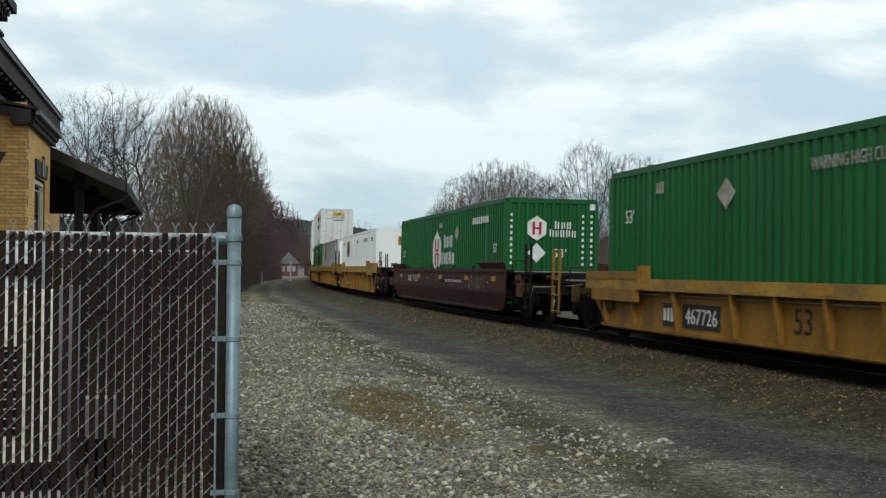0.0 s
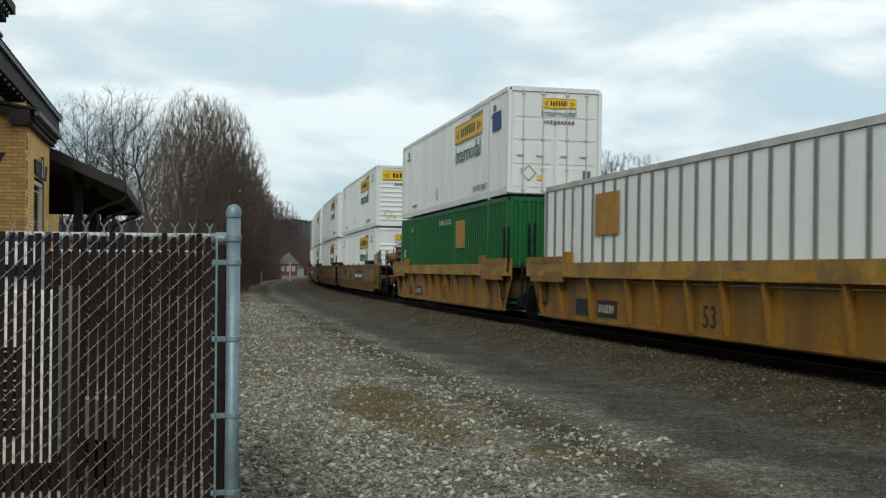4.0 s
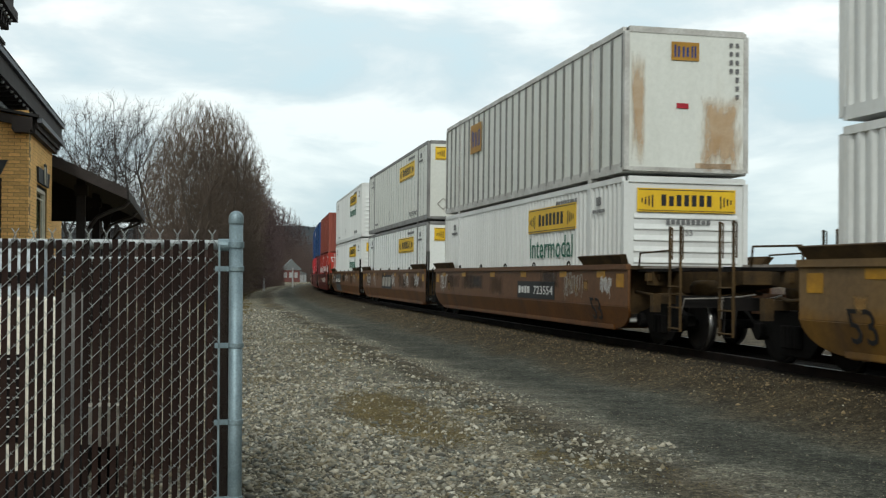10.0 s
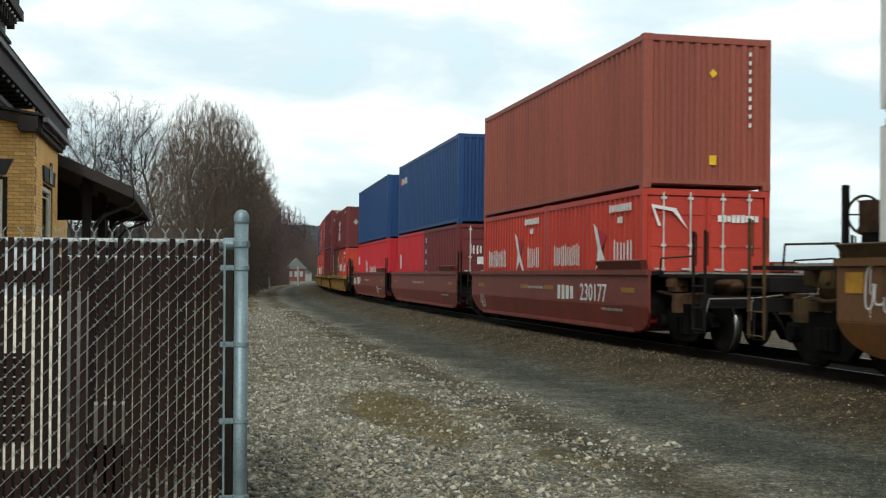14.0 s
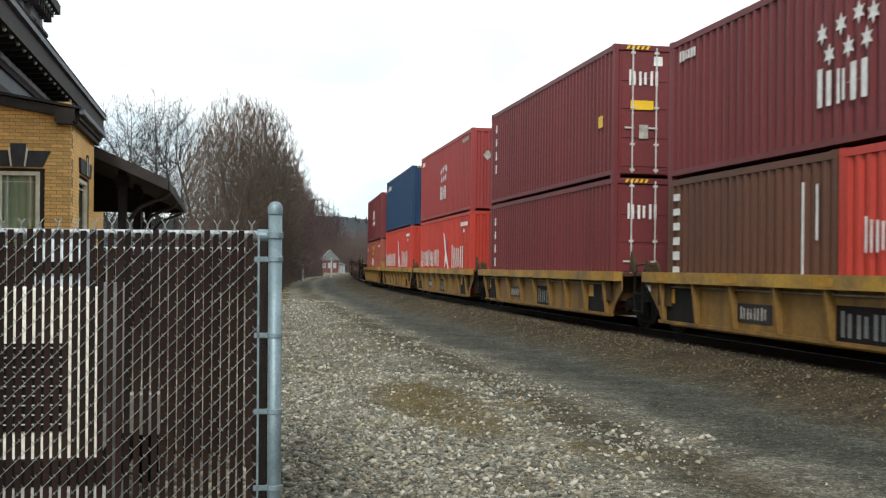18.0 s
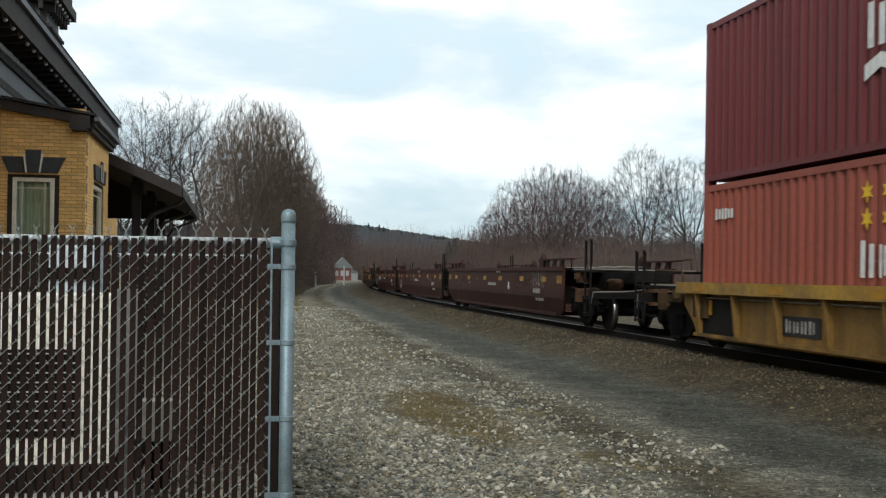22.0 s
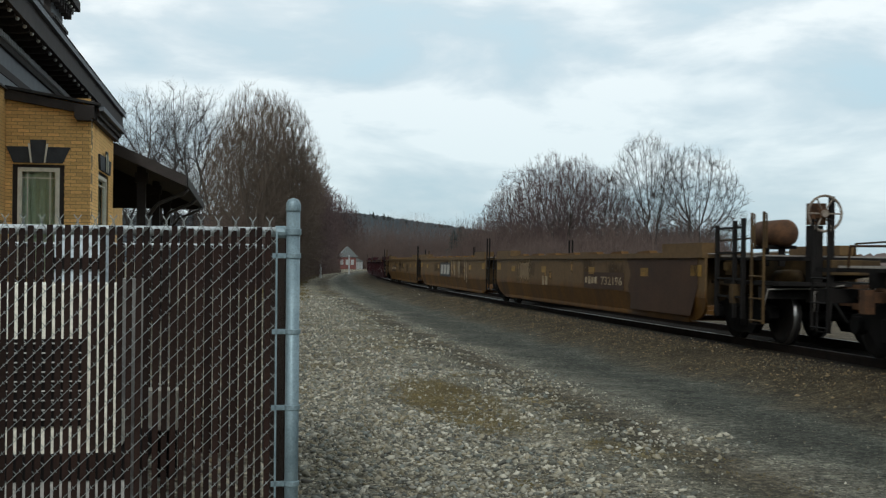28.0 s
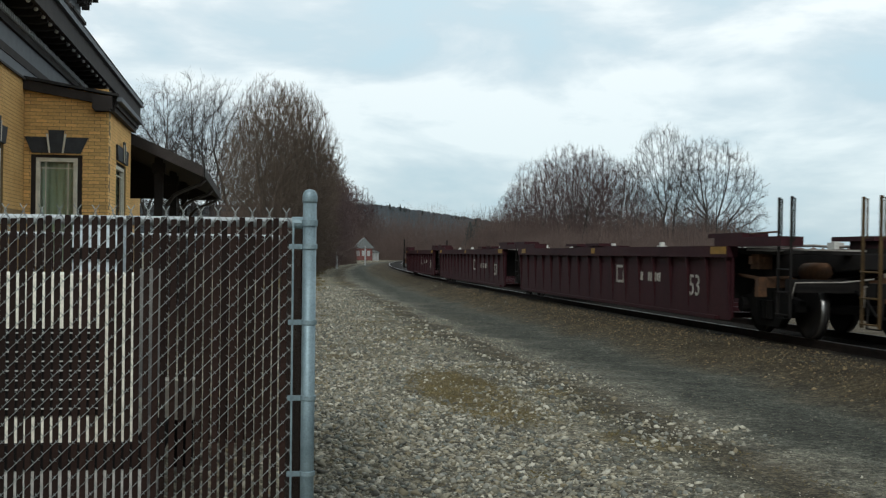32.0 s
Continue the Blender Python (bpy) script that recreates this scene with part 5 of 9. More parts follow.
def fence_run(m, length, label, post_left=True, hooks=True, detail=True, tension=True):
    """A chain-link fence with privacy slats: x along it from 0 to -length, y away from the viewer, top rail at 1.83 m."""
    f = tagged(new("chain_link_fence"), label, "fence", "fences of the yard")
    f.matrix_basis = m
    top = 1.797
    bm = bmesh.new()
    tube(bm, [(-0.03, 0.035, top), (-length, 0.035, top)], 0.021, 10)
    part("top_rail", bm, M["steel_bright"], f, "galvanised top rail in a sky-bright tone", True)
    slat = kept(("slat",), lambda: boxes("slat", M["slat"], [(-0.0121, 0.0121, -0.003, 0.003, 0.05, 1.811)], 0.002))
    n = int((length - 0.09) / 0.036)
    for i in range(n):
        x = -0.105 - i * 0.036
        put("slat", slat, f, pose(x + random.uniform(-0.0015, 0.0015), 0.001, random.uniform(-0.012, 0.006), 0, random.uniform(-0.12, 0.12), 0))
    # the wires: front strands rise towards the post, back strands fall; they hook at the joints and are twisted on top
    bm = bmesh.new()
    p = 0.072
    z0, z1 = 0.04, 1.815
    def strand(a, b, r=0.0019, sides=4):
        tube(bm, [a, b], r, sides, False)
    x = -length
    if detail:
        k = -int((z1 - z0) / p) - 1
        total = int(length / p) + 2
        for i in range(k, total):
            # a rising strand through x = -0.07 - i * p at the foot
            xa, za = -0.07 - (total - 1 - i) * p, z0
            xb, zb = xa + (z1 - z0), z1
            if xb > -0.07:
                zb -= xb + 0.07
                xb = -0.07
            if xa < -length:
                za += -length - xa
                xa = -length
            if zb <= za:
                continue
            m_ = int((zb - za) / (p / 2))
            pts = []
            for j in range(m_ + 1):
                q = j / max(m_, 1)
                pts.append((xa + (xb - xa) * q, -0.0085 + (0.003 if j % 2 else -0.0015), za + (zb - za) * q))
            if len(pts) > 1:
                tube(bm, pts, 0.0016, 4, False)
            # hooked knuckles where the falling strand comes round
            for j in range(1, m_ + 1, 2):
                q = j / max(m_, 1)
                cx, cz = xa + (xb - xa) * q, za + (zb - za) * q
                tube(bm, [(cx - 0.004, 0.0, cz + 0.006), (cx - 0.001, -0.011, cz + 0.001), (cx + 0.002, -0.011, cz - 0.003), (cx + 0.005, 0.0, cz - 0.006)], 0.0016, 4, False)
        for i in range(int(length / p)):
            cx = -0.10 - i * p
            for e, g in ((-1, 1), (1, -1)):
                tube(bm, [(cx + e * 0.020, -0.004 * g, 1.80 - 0.008), (cx + e * 0.004, -0.003 * g, 1.822), (cx - e * 0.004, 0.003 * g, 1.834), (cx + e * 0.002, 0.003 * g, 1.84), (cx + e * 0.015, 0, 1.86)], 0.0021, 4, True)
    back = bmesh.new()
    total = int((length + z1) / p) + 1
    for i in range(total):
        xa, za = -0.07 - i * p + (z1 - z0), z0
        xb, zb = xa - (z1 - z0), z1
        if xa > -0.07:
            za += xa + 0.07
            xa = -0.07
        if xb < -length:
            zb -= -length - xb
            xb = -length
        if zb > za:
            tube(back, [(xa, 0.008, za), (xb, 0.008, zb)], 0.0019, 4, False)
    part("chain_mesh", back, M["wire"], f)
    if detail:
        part("chain_mesh", bm, M["wire"], f, "", True)
    else:
        bm.free()
    if tension:
        bm = bmesh.new()
        box(bm, -0.074, -0.066, -0.013, 0.010, 0.03, 1.80)
        part("tension_bar", bm, M["steel"], f)
        for z in (0.40, 0.72, 1.045, 1.37, 1.695):
            bm = bmesh.new()
            lathe(bm, [(0.0325, -0.011), (0.0345, -0.009), (0.0345, 0.009), (0.0325, 0.011)], (0, 0, 0), "z", 20)
            box(bm, -0.088, -0.03, -0.013, -0.005, -0.011, 0.011)
            lathe(bm, [(0.007, -0.021), (0.007, -0.012)], (-0.050, 0, 0), "y", 6)
            b = part("tension_band", bm, M["steel"], f)
            b.matrix_basis = pose(0, 0, z)
        bm = bmesh.new()
        tube(bm, [(0, 0, -0.1), (0, 0, 1.900)], 0.0295, 24)
        part("terminal_post", bm, M["steel"], f, "round galvanised terminal post", True)
        bm = bmesh.new()
        lathe(bm, [(0.0315, 1.885), (0.0325, 1.89), (0.0325, 1.912), (0.029, 1.926), (0.020, 1.938), (0.004, 1.943)], (0, 0, 0), "z", 24)
        part("post_cap", bm, M["steel"], f, "domed cap on the post", True)
        bm = bmesh.new()
        lathe(bm, [(0.0325, -0.014), (0.0350, -0.012), (0.0350, 0.012), (0.0325, 0.014)], (0, 0, 1.797), "z", 20)
        lathe(bm, [(0.027, -0.075), (0.027, -0.028)], (0, 0.02, 1.797), "x", 14)
        part("rail_end", bm, M["steel"], f)
        for px in [x for x in (-2.9,) if -x < length]:
            bm = bmesh.new()
            tube(bm, [(px, 0.06, -0.1), (px, 0.06, 1.79)], 0.024, 12)
            part("line_post", bm, M["steel"], f, "", True)
    return f


fence_run(YARD @ pose(0.225, 4.98, 0), 3.6, "galvanised chain-link fence with brown privacy slats")
fence_run(YARD @ pose(0.225, 9.95, 0), 4.4, "brown slatted chain-link fence behind the machine", detail=False, tension=False)
fence_run(YARD @ pose(0.20, 5.06, 0, 0, 0, -90), 4.8, "brown slatted chain-link fence along the drive", detail=False, tension=False)

M["cream"] = material("cream_enamel", (0.80, 0.77, 0.66), 0.5, 0, (0.68, 0.65, 0.55), 2)
ac = tagged(new("air_conditioner"), "cream metal air conditioner with a dark grille", "machine")
ac.matrix_basis = YARD
bm = bmesh.new()
box(bm, -2.62, -0.76, 7.60, 8.65, 0.445, 1.51)
bevel(bm, 0.025)
part("cabinet", bm, M["cream"], ac)
bm = bmesh.new()
box(bm, -2.02, -0.96, 7.585, 7.596, 0.62, 1.17)
part("grille_opening", bm, M["black"], ac, "dark grille opening")
for i in range(9):
    bm = bmesh.new()
    z = 0.66 + i * 0.060
    box(bm, -2.02, -0.96, 7.570, 7.584, z, z + 0.008)
    part("grille_bar", bm, M["white_rail"], ac)
bm = bmesh.new()
box(bm, -2.7, -0.66, 7.55, 8.7, -0.1, 0.28)
bevel(bm, 0.01)
part("base", bm, M["white_rail"], ac, "grey concrete base")
bm = bmesh.new()
box(bm, -2.68, -0.62, 7.54, 8.7, 0.28, 0.44)
part("base_frame", bm, M["black"], ac, "dark iron base frame")

M["pipe"] = material("grey_conduit", (0.24, 0.235, 0.22), 0.6, 0.1, (0.16, 0.155, 0.145), 5)
cd = tagged(new("conduit_box"), "grey electric box with an upright conduit", "electric box")
cd.matrix_basis = YARD
bm = bmesh.new()
box(bm, -0.59, -0.46, 5.8, 5.95, 0.95, 1.58)
bevel(bm, 0.01)
part("box", bm, M["pipe"], cd)
bm = bmesh.new()
tube(bm, [(-0.52, 5.88, 0), (-0.52, 5.88, 0.95)], 0.03, 10)
part("conduit", bm, M["pipe"], cd)
M["pale_blue"] = material("pale_blue_enamel", (0.62, 0.68, 0.72), 0.5, 0, (0.50, 0.56, 0.60), 2)
# added box that stands in for a pale opening in the station wall
cab = tagged(new("pale_stand_in"), "pale blue-grey box standing in for a wall opening", "cabinet")
cab.matrix_basis = YARD
bm = bmesh.new()
box(bm, -1.40, -1.03, 9.2, 9.6, -0.05, 1.90)
bevel(bm, 0.012)
part("body", bm, M["pale_blue"], cab)
bm = bmesh.new()
box(bm, -1.41, -1.02, 9.17, 9.198, 1.60, 1.69)
part("band", bm, M["black"], cab, "dark band round the pale box")
bm = bmesh.new()
box(bm, -1.43, -1.00, 9.17, 9.63, 1.90, 1.925)
bevel(bm, 0.006)
part("lid", bm, M["steel_bright"], cab, "bright lid")
M["box_grey"] = material("dull_beige_enamel", (0.52, 0.48, 0.40), 0.6, 0, (0.40, 0.37, 0.30), 3)
pb = tagged(new("utility_box"), "small pale utility box on a stand", "box")
pb.matrix_basis = YARD
bm = bmesh.new()
box(bm, -0.72, -0.46, 9.0, 9.25, 0.38, 0.68)
bevel(bm, 0.015)
part("case", bm, M["box_grey"], pb)
bm = bmesh.new()
box(bm, -0.62, -0.47, 9.05, 9.20, -0.05, 0.36)
part("stand", bm, M["black"], pb, "dark stand")

# ---- the station ----
M["brick"] = material("buff_brick", (0.83, 0.53, 0.205), 0.85, 0, (0.68, 0.405, 0.145), 2.2, bump=0.25, bump_scale=60, vary=0.20, grime=(0.30, 0.16, 0.06), grime_low=0.58, grime_high=0.80, grime_scale=0.9)
M["mortar"] = material("mortar", (0.33, 0.225, 0.11), 0.95, 0, (0.23, 0.16, 0.08), 8)
M["trim"] = material("dark_brown_trim", (0.050, 0.042, 0.039), 0.7, 0, (0.036, 0.031, 0.029), 3, spec=0.12)
M["dentil_paint"] = material("pale_grey_paint", (0.62, 0.64, 0.66), 0.6)
M["grey_trim"] = material("slate_grey_paint", (0.135, 0.145, 0.160), 0.6, 0, (0.105, 0.114, 0.128), 3)
M["shingle"] = material("dark_shingles", (0.045, 0.042, 0.042), 0.9, 0, (0.025, 0.024, 0.024), 5, bump=0.4)
M["cream_trim"] = material("cream_paint", (0.78, 0.74, 0.62), 0.6, 0, (0.58, 0.54, 0.44), 4)
M["lintel_stone"] = material("dark_slate_stone", (0.050, 0.053, 0.058), 0.75, 0, (0.034, 0.036, 0.040), 5, bump=0.2)
M["bulb"] = material("white_bulb", (0.8, 0.8, 0.78), 0.3)
M["pipe_brown"] = material("glossy_brown_pipe", (0.075, 0.064, 0.058), 0.35, 0, (0.05, 0.043, 0.04), 4)
M["curtain"] = material("pale_green_curtain", (0.66, 0.80, 0.54), 0.8, 0, (0.50, 0.64, 0.42), 6)
M["glass"] = bpy.data.materials.new("window_glass")
M["glass"].use_nodes = True
_b = M["glass"].node_tree.nodes["Principled BSDF"]
_b.inputs["Transmission Weight"].default_value, _b.inputs["Roughness"].default_value, _b.inputs["IOR"].default_value = 1.0, 0.02, 1.45

COURSE, BRICK = 0.0677, 0.215
station = tagged(new("station"), "buff brick railway station with dark trim", "building")
station.matrix_basis = YARD


def bricks_of(x0, x1, z0, z1, holes):
    """The bricks of a running-bond wall, as (x0, x1, z0, z1), cut at its ends and at openings."""
    out = []
    row = 0
    z = z0
    while z < z1 - 0.02:
        x = x0 - (BRICK / 2 if row % 2 else 0)
        while x < x1:
            a, b = max(x, x0) + 0.005, min(x + BRICK, x1) - 0.005
            cut = [(a, b)]
            for hx0, hx1, hz0, hz1 in holes:
                if z + COURSE / 2 > hz0 and z + COURSE / 2 < hz1:
                    nxt = []
                    for p, q in cut:
                        if p < hx0:
                            nxt.append((p, min(q, hx0)))
                        if q > hx1:
                            nxt.append((max(p, hx1), q))
                    cut = [(p, q) for p, q in nxt if q - p > 0.015]
            out += [(p, q, z + 0.005, z + COURSE - 0.005) for p, q in cut]
            x += BRICK
        z += COURSE
        row += 1
    return out


def brick_wall(name, frame_, x0, x1, z0, z1, holes=(), single=False, depth=0.3):
    """A wall in the xz plane of frame_, facing -y: a mortar core with openings and bricks proud of it by 8 mm."""
    bm = bmesh.new()
    xs = sorted({x0, x1, *[h[0] for h in holes], *[h[1] for h in holes]})
    zs = sorted({0.0, z1, *[h[2] for h in holes], *[h[3] for h in holes]})
    for a, b in zip(xs, xs[1:]):
        for c, d in zip(zs, zs[1:]):
            if not any(a >= h[0] - 1e-6 and b <= h[1] + 1e-6 and c >= h[2] - 1e-6 and d <= h[3] + 1e-6 for h in holes):
                box(bm, a, b, 0.008, depth, c, d)
    bmesh.ops.remove_doubles(bm, verts=bm.verts[:], dist=0.0005)
    w = put(name, mesh_of(bm, name, M["mortar"]), station, frame_, "buff brick wall with thin joints")
    rows = bricks_of(x0, x1, z0, z1, holes)
    if single:
        rows.sort(key=lambda r: -r[2])
        for r in rows[:290]:
            wd = round(r[1] - r[0], 3)
            put("brick", kept(("brick", wd), lambda: boxes("brick", M["brick"], [(-wd / 2, wd / 2, 0, 0.012, 0, COURSE - 0.010)])), w, pose((r[0] + r[1]) / 2, 0, r[2]))
        rows = rows[290:]
    if rows:
        bm = bmesh.new()
        for a, b, c, d in rows:
            box(bm, a, b, random.uniform(-0.001, 0.001), 0.012, c, d)
        o = put("bricks", mesh_of(bm, "bricks", M["brick"]), w)
        o["kind"] = "stuff"
    return w


def sash_window(frame_, x0, x1, z0, z1, name="window_1", lintel=True):
    """A framed window with a grid of bars, a curtain behind the glass, and a keyed stone lintel."""
    w = put(name, boxes(name, M["trim"], [(x0 - 0.09, x0, 0.05, 0.16, z0, z1 + 0.08), (x1, x1 + 0.09, 0.05, 0.16, z0, z1 + 0.08), (x0, x1, 0.05, 0.16, z1, z1 + 0.08)], 0.006), station, frame_)
    t = 0.075
    put("window_frame", boxes("window_frame", M["cream_trim"], [(x0, x0 + t, 0.03, 0.12, z0, z1), (x1 - t, x1, 0.03, 0.12, z0, z1), (x0 + t, x1 - t, 0.03, 0.12, z1 - t, z1), (x0 + t, x1 - t, 0.03, 0.12, z0, z0 + t)], 0.006), w, None, "cream window frame")
    pane_ob = put("pane", boxes("pane", M["glass"], [(x0 + t, x1 - t, 0.072, 0.080, z0 + t, z1 - t)]), w)
    pane_ob.visible_shadow = False
    wd = x1 - x0
    for bx in (x0 + t + 0.10, x1 - t - 0.10):
        put("muntin", boxes("muntin", M["cream_trim"], [(bx - 0.010, bx + 0.010, 0.058, 0.070, z0 + t, z1 - t)]), w)
    put("muntin", boxes("muntin", M["cream_trim"], [(x0 + t, x1 - t, 0.055, 0.067, z1 - t - 0.13, z1 - t - 0.11)]), w)
    bm = bmesh.new()
    corrugated(bm, x0 - 0.02, x1 + 0.02, z0, z1, 0.16, 0.03, wd / 6, -1, 0.2)
    c = put("curtain", mesh_of(bm, "curtain", M["curtain"]), w, None, "pale green drawn curtain")
    if lintel:
        zl = z1 + 0.085
        mid = (x0 + x1) / 2
        put("lintel", poly("lintel", [(x0 - 0.07, zl), (x1 + 0.06, zl), (x1 + 0.20, zl + 0.30), (x0 - 0.20, zl + 0.30)], M["lintel_stone"], 0.05), w, pose(0, -0.045, 0), "grey stone lintel")
        put("keystone", poly("keystone", [(mid - 0.10, zl - 0.005), (mid + 0.10, zl - 0.005), (mid + 0.145, zl + 0.43), (mid - 0.145, zl + 0.43)], M["lintel_stone"], 0.03), w, pose(0, -0.075, 0))
        for k in (-1, 1):
            put("keystone_stripe", poly("stripe", [(mid + k * 0.105, zl), (mid + k * 0.135, zl), (mid + k * 0.185, zl + 0.36), (mid + k * 0.150, zl + 0.36)], M["cream_trim"], 0.02), w, pose(0, -0.082, 0))
    return w


# the bay's wall that faces down the platform, its front, and the long wall
F_END = pose(0, 22.74, 0)
brick_wall("wall_bay_end", F_END, -4.37, -2.82, 2.05, 4.72, [(-4.24, -3.30, 1.3, 3.50)], True)
sash_window(F_END, -4.15, -3.39, 1.35, 3.42)
F_SIDE = Matrix.Translation((-2.82, 22.74, 0)) @ pose(0, 0, 0, 0, 0, 90)
brick_wall("wall_bay_front", F_SIDE, 0.001, 3.95, 2.05, 4.55, [(1.25, 3.05, 1.3, 3.50)])
sash_window(F_SIDE, 1.34, 2.96, 1.35, 3.42, "window_2")
F_LONG = Matrix.Translation((-4.37, 10.0, 0)) @ pose(0, 0, 0, 0, 0, 90)
brick_wall("wall_long", F_LONG, 0.0, 12.86, 2.4, 4.90, [(9.6, 11.0, 1.3, 3.52)])
sash_window(F_LONG, 9.7, 10.9, 1.35, 3.42, "window_3")
F_FAR = Matrix.Translation((-4.37, 26.7, 0)) @ pose(0, 0, 0, 0, 0, 90)
brick_wall("wall_far", F_FAR, 0.0, 18.0, 2.3, 4.88)
put("wall_bay_back", boxes("wall_bay_back", M["mortar"], [(-4.37, -3.12, 26.40, 26.69, 0, 4.5)]), station)
put("wall_back", boxes("wall_back", M["mortar"], [(-14.0, -13.7, 10.0, 44.7, 0, 5.8), (-13.7, -4.67, 10.0, 10.3, 0, 5.8), (-13.7, -4.67, 44.4, 44.7, 0, 5.8)]), station)

# frieze over the long wall: grey bands, a dark band, dentils
put("frieze", boxes("frieze", M["grey_trim"], [(-4.47, -4.35, 10, 38.2, 4.87, 5.92)]), station, None, "slate grey painted frieze")
put("frieze_band", boxes("frieze_band", M["trim"], [(-4.35, -4.33, 10, 38.2, 5.09, 5.24)], 0.006), station, None, "dark band on the frieze")
put("frieze_foot", boxes("frieze_foot", M["trim"], [(-4.35, -4.31, 10, 38.2, 4.85, 4.885)], 0.006), station)
put("cornice", boxes("cornice", M["trim"], [(-4.35, -4.29, 10, 38.2, 5.57, 5.80)], 0.01), station)
dentil = boxes("dentil", M["dentil_paint"], [(0, 0.05, 0, 0.075, 0, 0.09)], 0.004)
for i in range(140):
    put("dentil", dentil, station, pose(-4.285, 17.0 + i * 0.15, 5.70))


# a boxed eave on brackets, a deep fascia, a gutter and small lamps
def roof_slab(name, mat, pts, y0, y1, parent=station, label=""):
    bm = bmesh.new()
    prism(bm, pts, y0, y1)
    return put(name, mesh_of(bm, name, mat), parent, None, label)


roof_slab("roof", M["shingle"], [(-3.74, 6.33), (-3.66, 6.44), (-9.0, 9.45), (-14.6, 5.9), (-14.6, 5.8), (-9.0, 9.30)], 9.6, 38.4, label="dark shingled hip roof")
roof_slab("soffit", M["trim"], [(-3.84, 5.95), (-3.84, 5.98), (-4.50, 5.98), (-4.50, 5.95)], 9.7, 38.3)
put("fascia", boxes("fascia", M["trim"], [(-3.84, -3.76, 9.6, 38.3, 5.90, 6.36)], 0.01), station)
put("gutter", boxes("gutter", M["grey_trim"], [(-3.76, -3.68, 9.6, 38.36, 6.30, 6.43)], 0.02), station, None, "grey box gutter")
put("upper_wall", boxes("upper_wall", M["trim"], [(-4.49, -4.40, 10, 38.2, 5.92, 6.5)]), station)
bm = bmesh.new()
prism(bm, [(-3.845, 5.86), (-3.845, 5.95), (-4.30, 5.95), (-4.30, 5.83), (-4.0, 5.83)], -0.07, 0.07)
bracket = mesh_of(bm, "bracket", M["trim"])
bulb_bm = bmesh.new()
bmesh.ops.create_icosphere(bulb_bm, subdivisions=2, radius=0.040)
bulb = mesh_of(bulb_bm, "bulb", M["bulb"], True)
for i in range(30):
    y = 17.2 + i * 0.70
    put("bracket", bracket, station, pose(0, y, 0))
    put("bulb", bulb, station, pose(-3.86, y + 0.30, 5.885), "small white string light")

# the bay's lean-to roof: rake board, cornice block, eave
bm = bmesh.new()
prism(bm, [(-4.37, 4.69), (-2.84, 4.44), (-2.84, 4.60), (-4.37, 4.88)], 22.60, 22.735)
put("rake_board", mesh_of(bm, "rake_board", M["trim"]), station)
put("cornice_block", boxes("cornice_block", M["trim"], [(-3.10, -2.74, 22.50, 22.73, 4.36, 4.60), (-3.06, -2.78, 22.47, 22.73, 4.31, 4.36)], 0.015), station)
put("bay_eave", boxes("bay_eave", M["trim"], [(-2.81, -2.66, 22.735, 26.72, 4.42, 4.60), (-2.81, -2.71, 22.735, 26.72, 4.33, 4.42)], 0.015), station)
put("bay_gutter", boxes("bay_gutter", M["grey_trim"], [(-2.66, -2.57, 22.6, 26.78, 4.51, 4.60)], 0.015), station)
roof_slab("bay_roof", M["shingle"], [(-2.62, 4.605), (-4.37, 4.885), (-4.37, 4.94), (-2.62, 4.65)], 22.55, 26.72)

# the dormer over the roof
DORMER = pose(-0.42, 0, 0.44)
put("dormer_wall", boxes("dormer_wall", M["grey_trim"], [(-6.6, -4.19, 29.0, 31.2, 6.3, 7.72)], 0.01), station, DORMER, "grey boarded dormer")
for a, b in ((-4.30, -4.15), (-4.72, -4.60), (-5.2, -5.08)):
    put("dormer_post", boxes("dormer_post", M["trim"], [(a, b, 28.94, 29.0 if b < -4.2 else 29.10, 6.3, 7.70)], 0.008), station, DORMER)
put("dormer_ledge", boxes("dormer_ledge", M["trim"], [(-5.3, -4.07, 28.88, 29.2, 7.12, 7.20), (-4.185, -4.05, 29.2, 31.25, 7.12, 7.20)], 0.01), station, DORMER)
for y in (29.35, 30.15):
    put("dormer_window", boxes("dormer_window", M["cream_trim"], [(-4.188, -4.165, y, y + 0.05, 6.55, 7.08), (-4.188, -4.165, y + 0.50, y + 0.55, 6.55, 7.08), (-4.188, -4.165, y + 0.05, y + 0.50, 7.03, 7.08)], 0.004), station, DORMER, "pale window surround")
    put("dormer_pane", boxes("dormer_pane", M["lintel_stone"], [(-4.187, -4.178, y + 0.05, y + 0.50, 6.5, 7.03)]), station, DORMER)
put("dormer_window", boxes("dormer_window", M["cream_trim"], [(-4.58, -4.32, 28.965, 28.995, 7.0, 7.05), (-4.58, -4.53, 28.965, 28.995, 6.6, 7.05)], 0.004), station, DORMER)
put("dormer_roof", boxes("dormer_roof", M["trim"], [(-7.0, -3.80, 28.6, 31.6, 7.80, 8.05), (-6.8, -3.95, 28.75, 31.45, 7.70, 7.80)], 0.03), station, DORMER)
for i in range(5):
    put("dormer_bracket", boxes("dormer_bracket", M["trim"], [(-4.30 - 0.34 * i, -4.20 - 0.34 * i, 28.72, 28.95, 7.52, 7.70)], 0.02), station, DORMER)
for i in range(6):
    put("dormer_bracket", boxes("dormer_bracket", M["trim"], [(-4.15, -3.96, 29.05 + 0.40 * i, 29.15 + 0.40 * i, 7.50, 7.70)], 0.02), station, DORMER)
    put("bulb", bulb, station, DORMER @ pose(-3.90, 28.95 + 0.42 * i, 7.74), "small white string light")
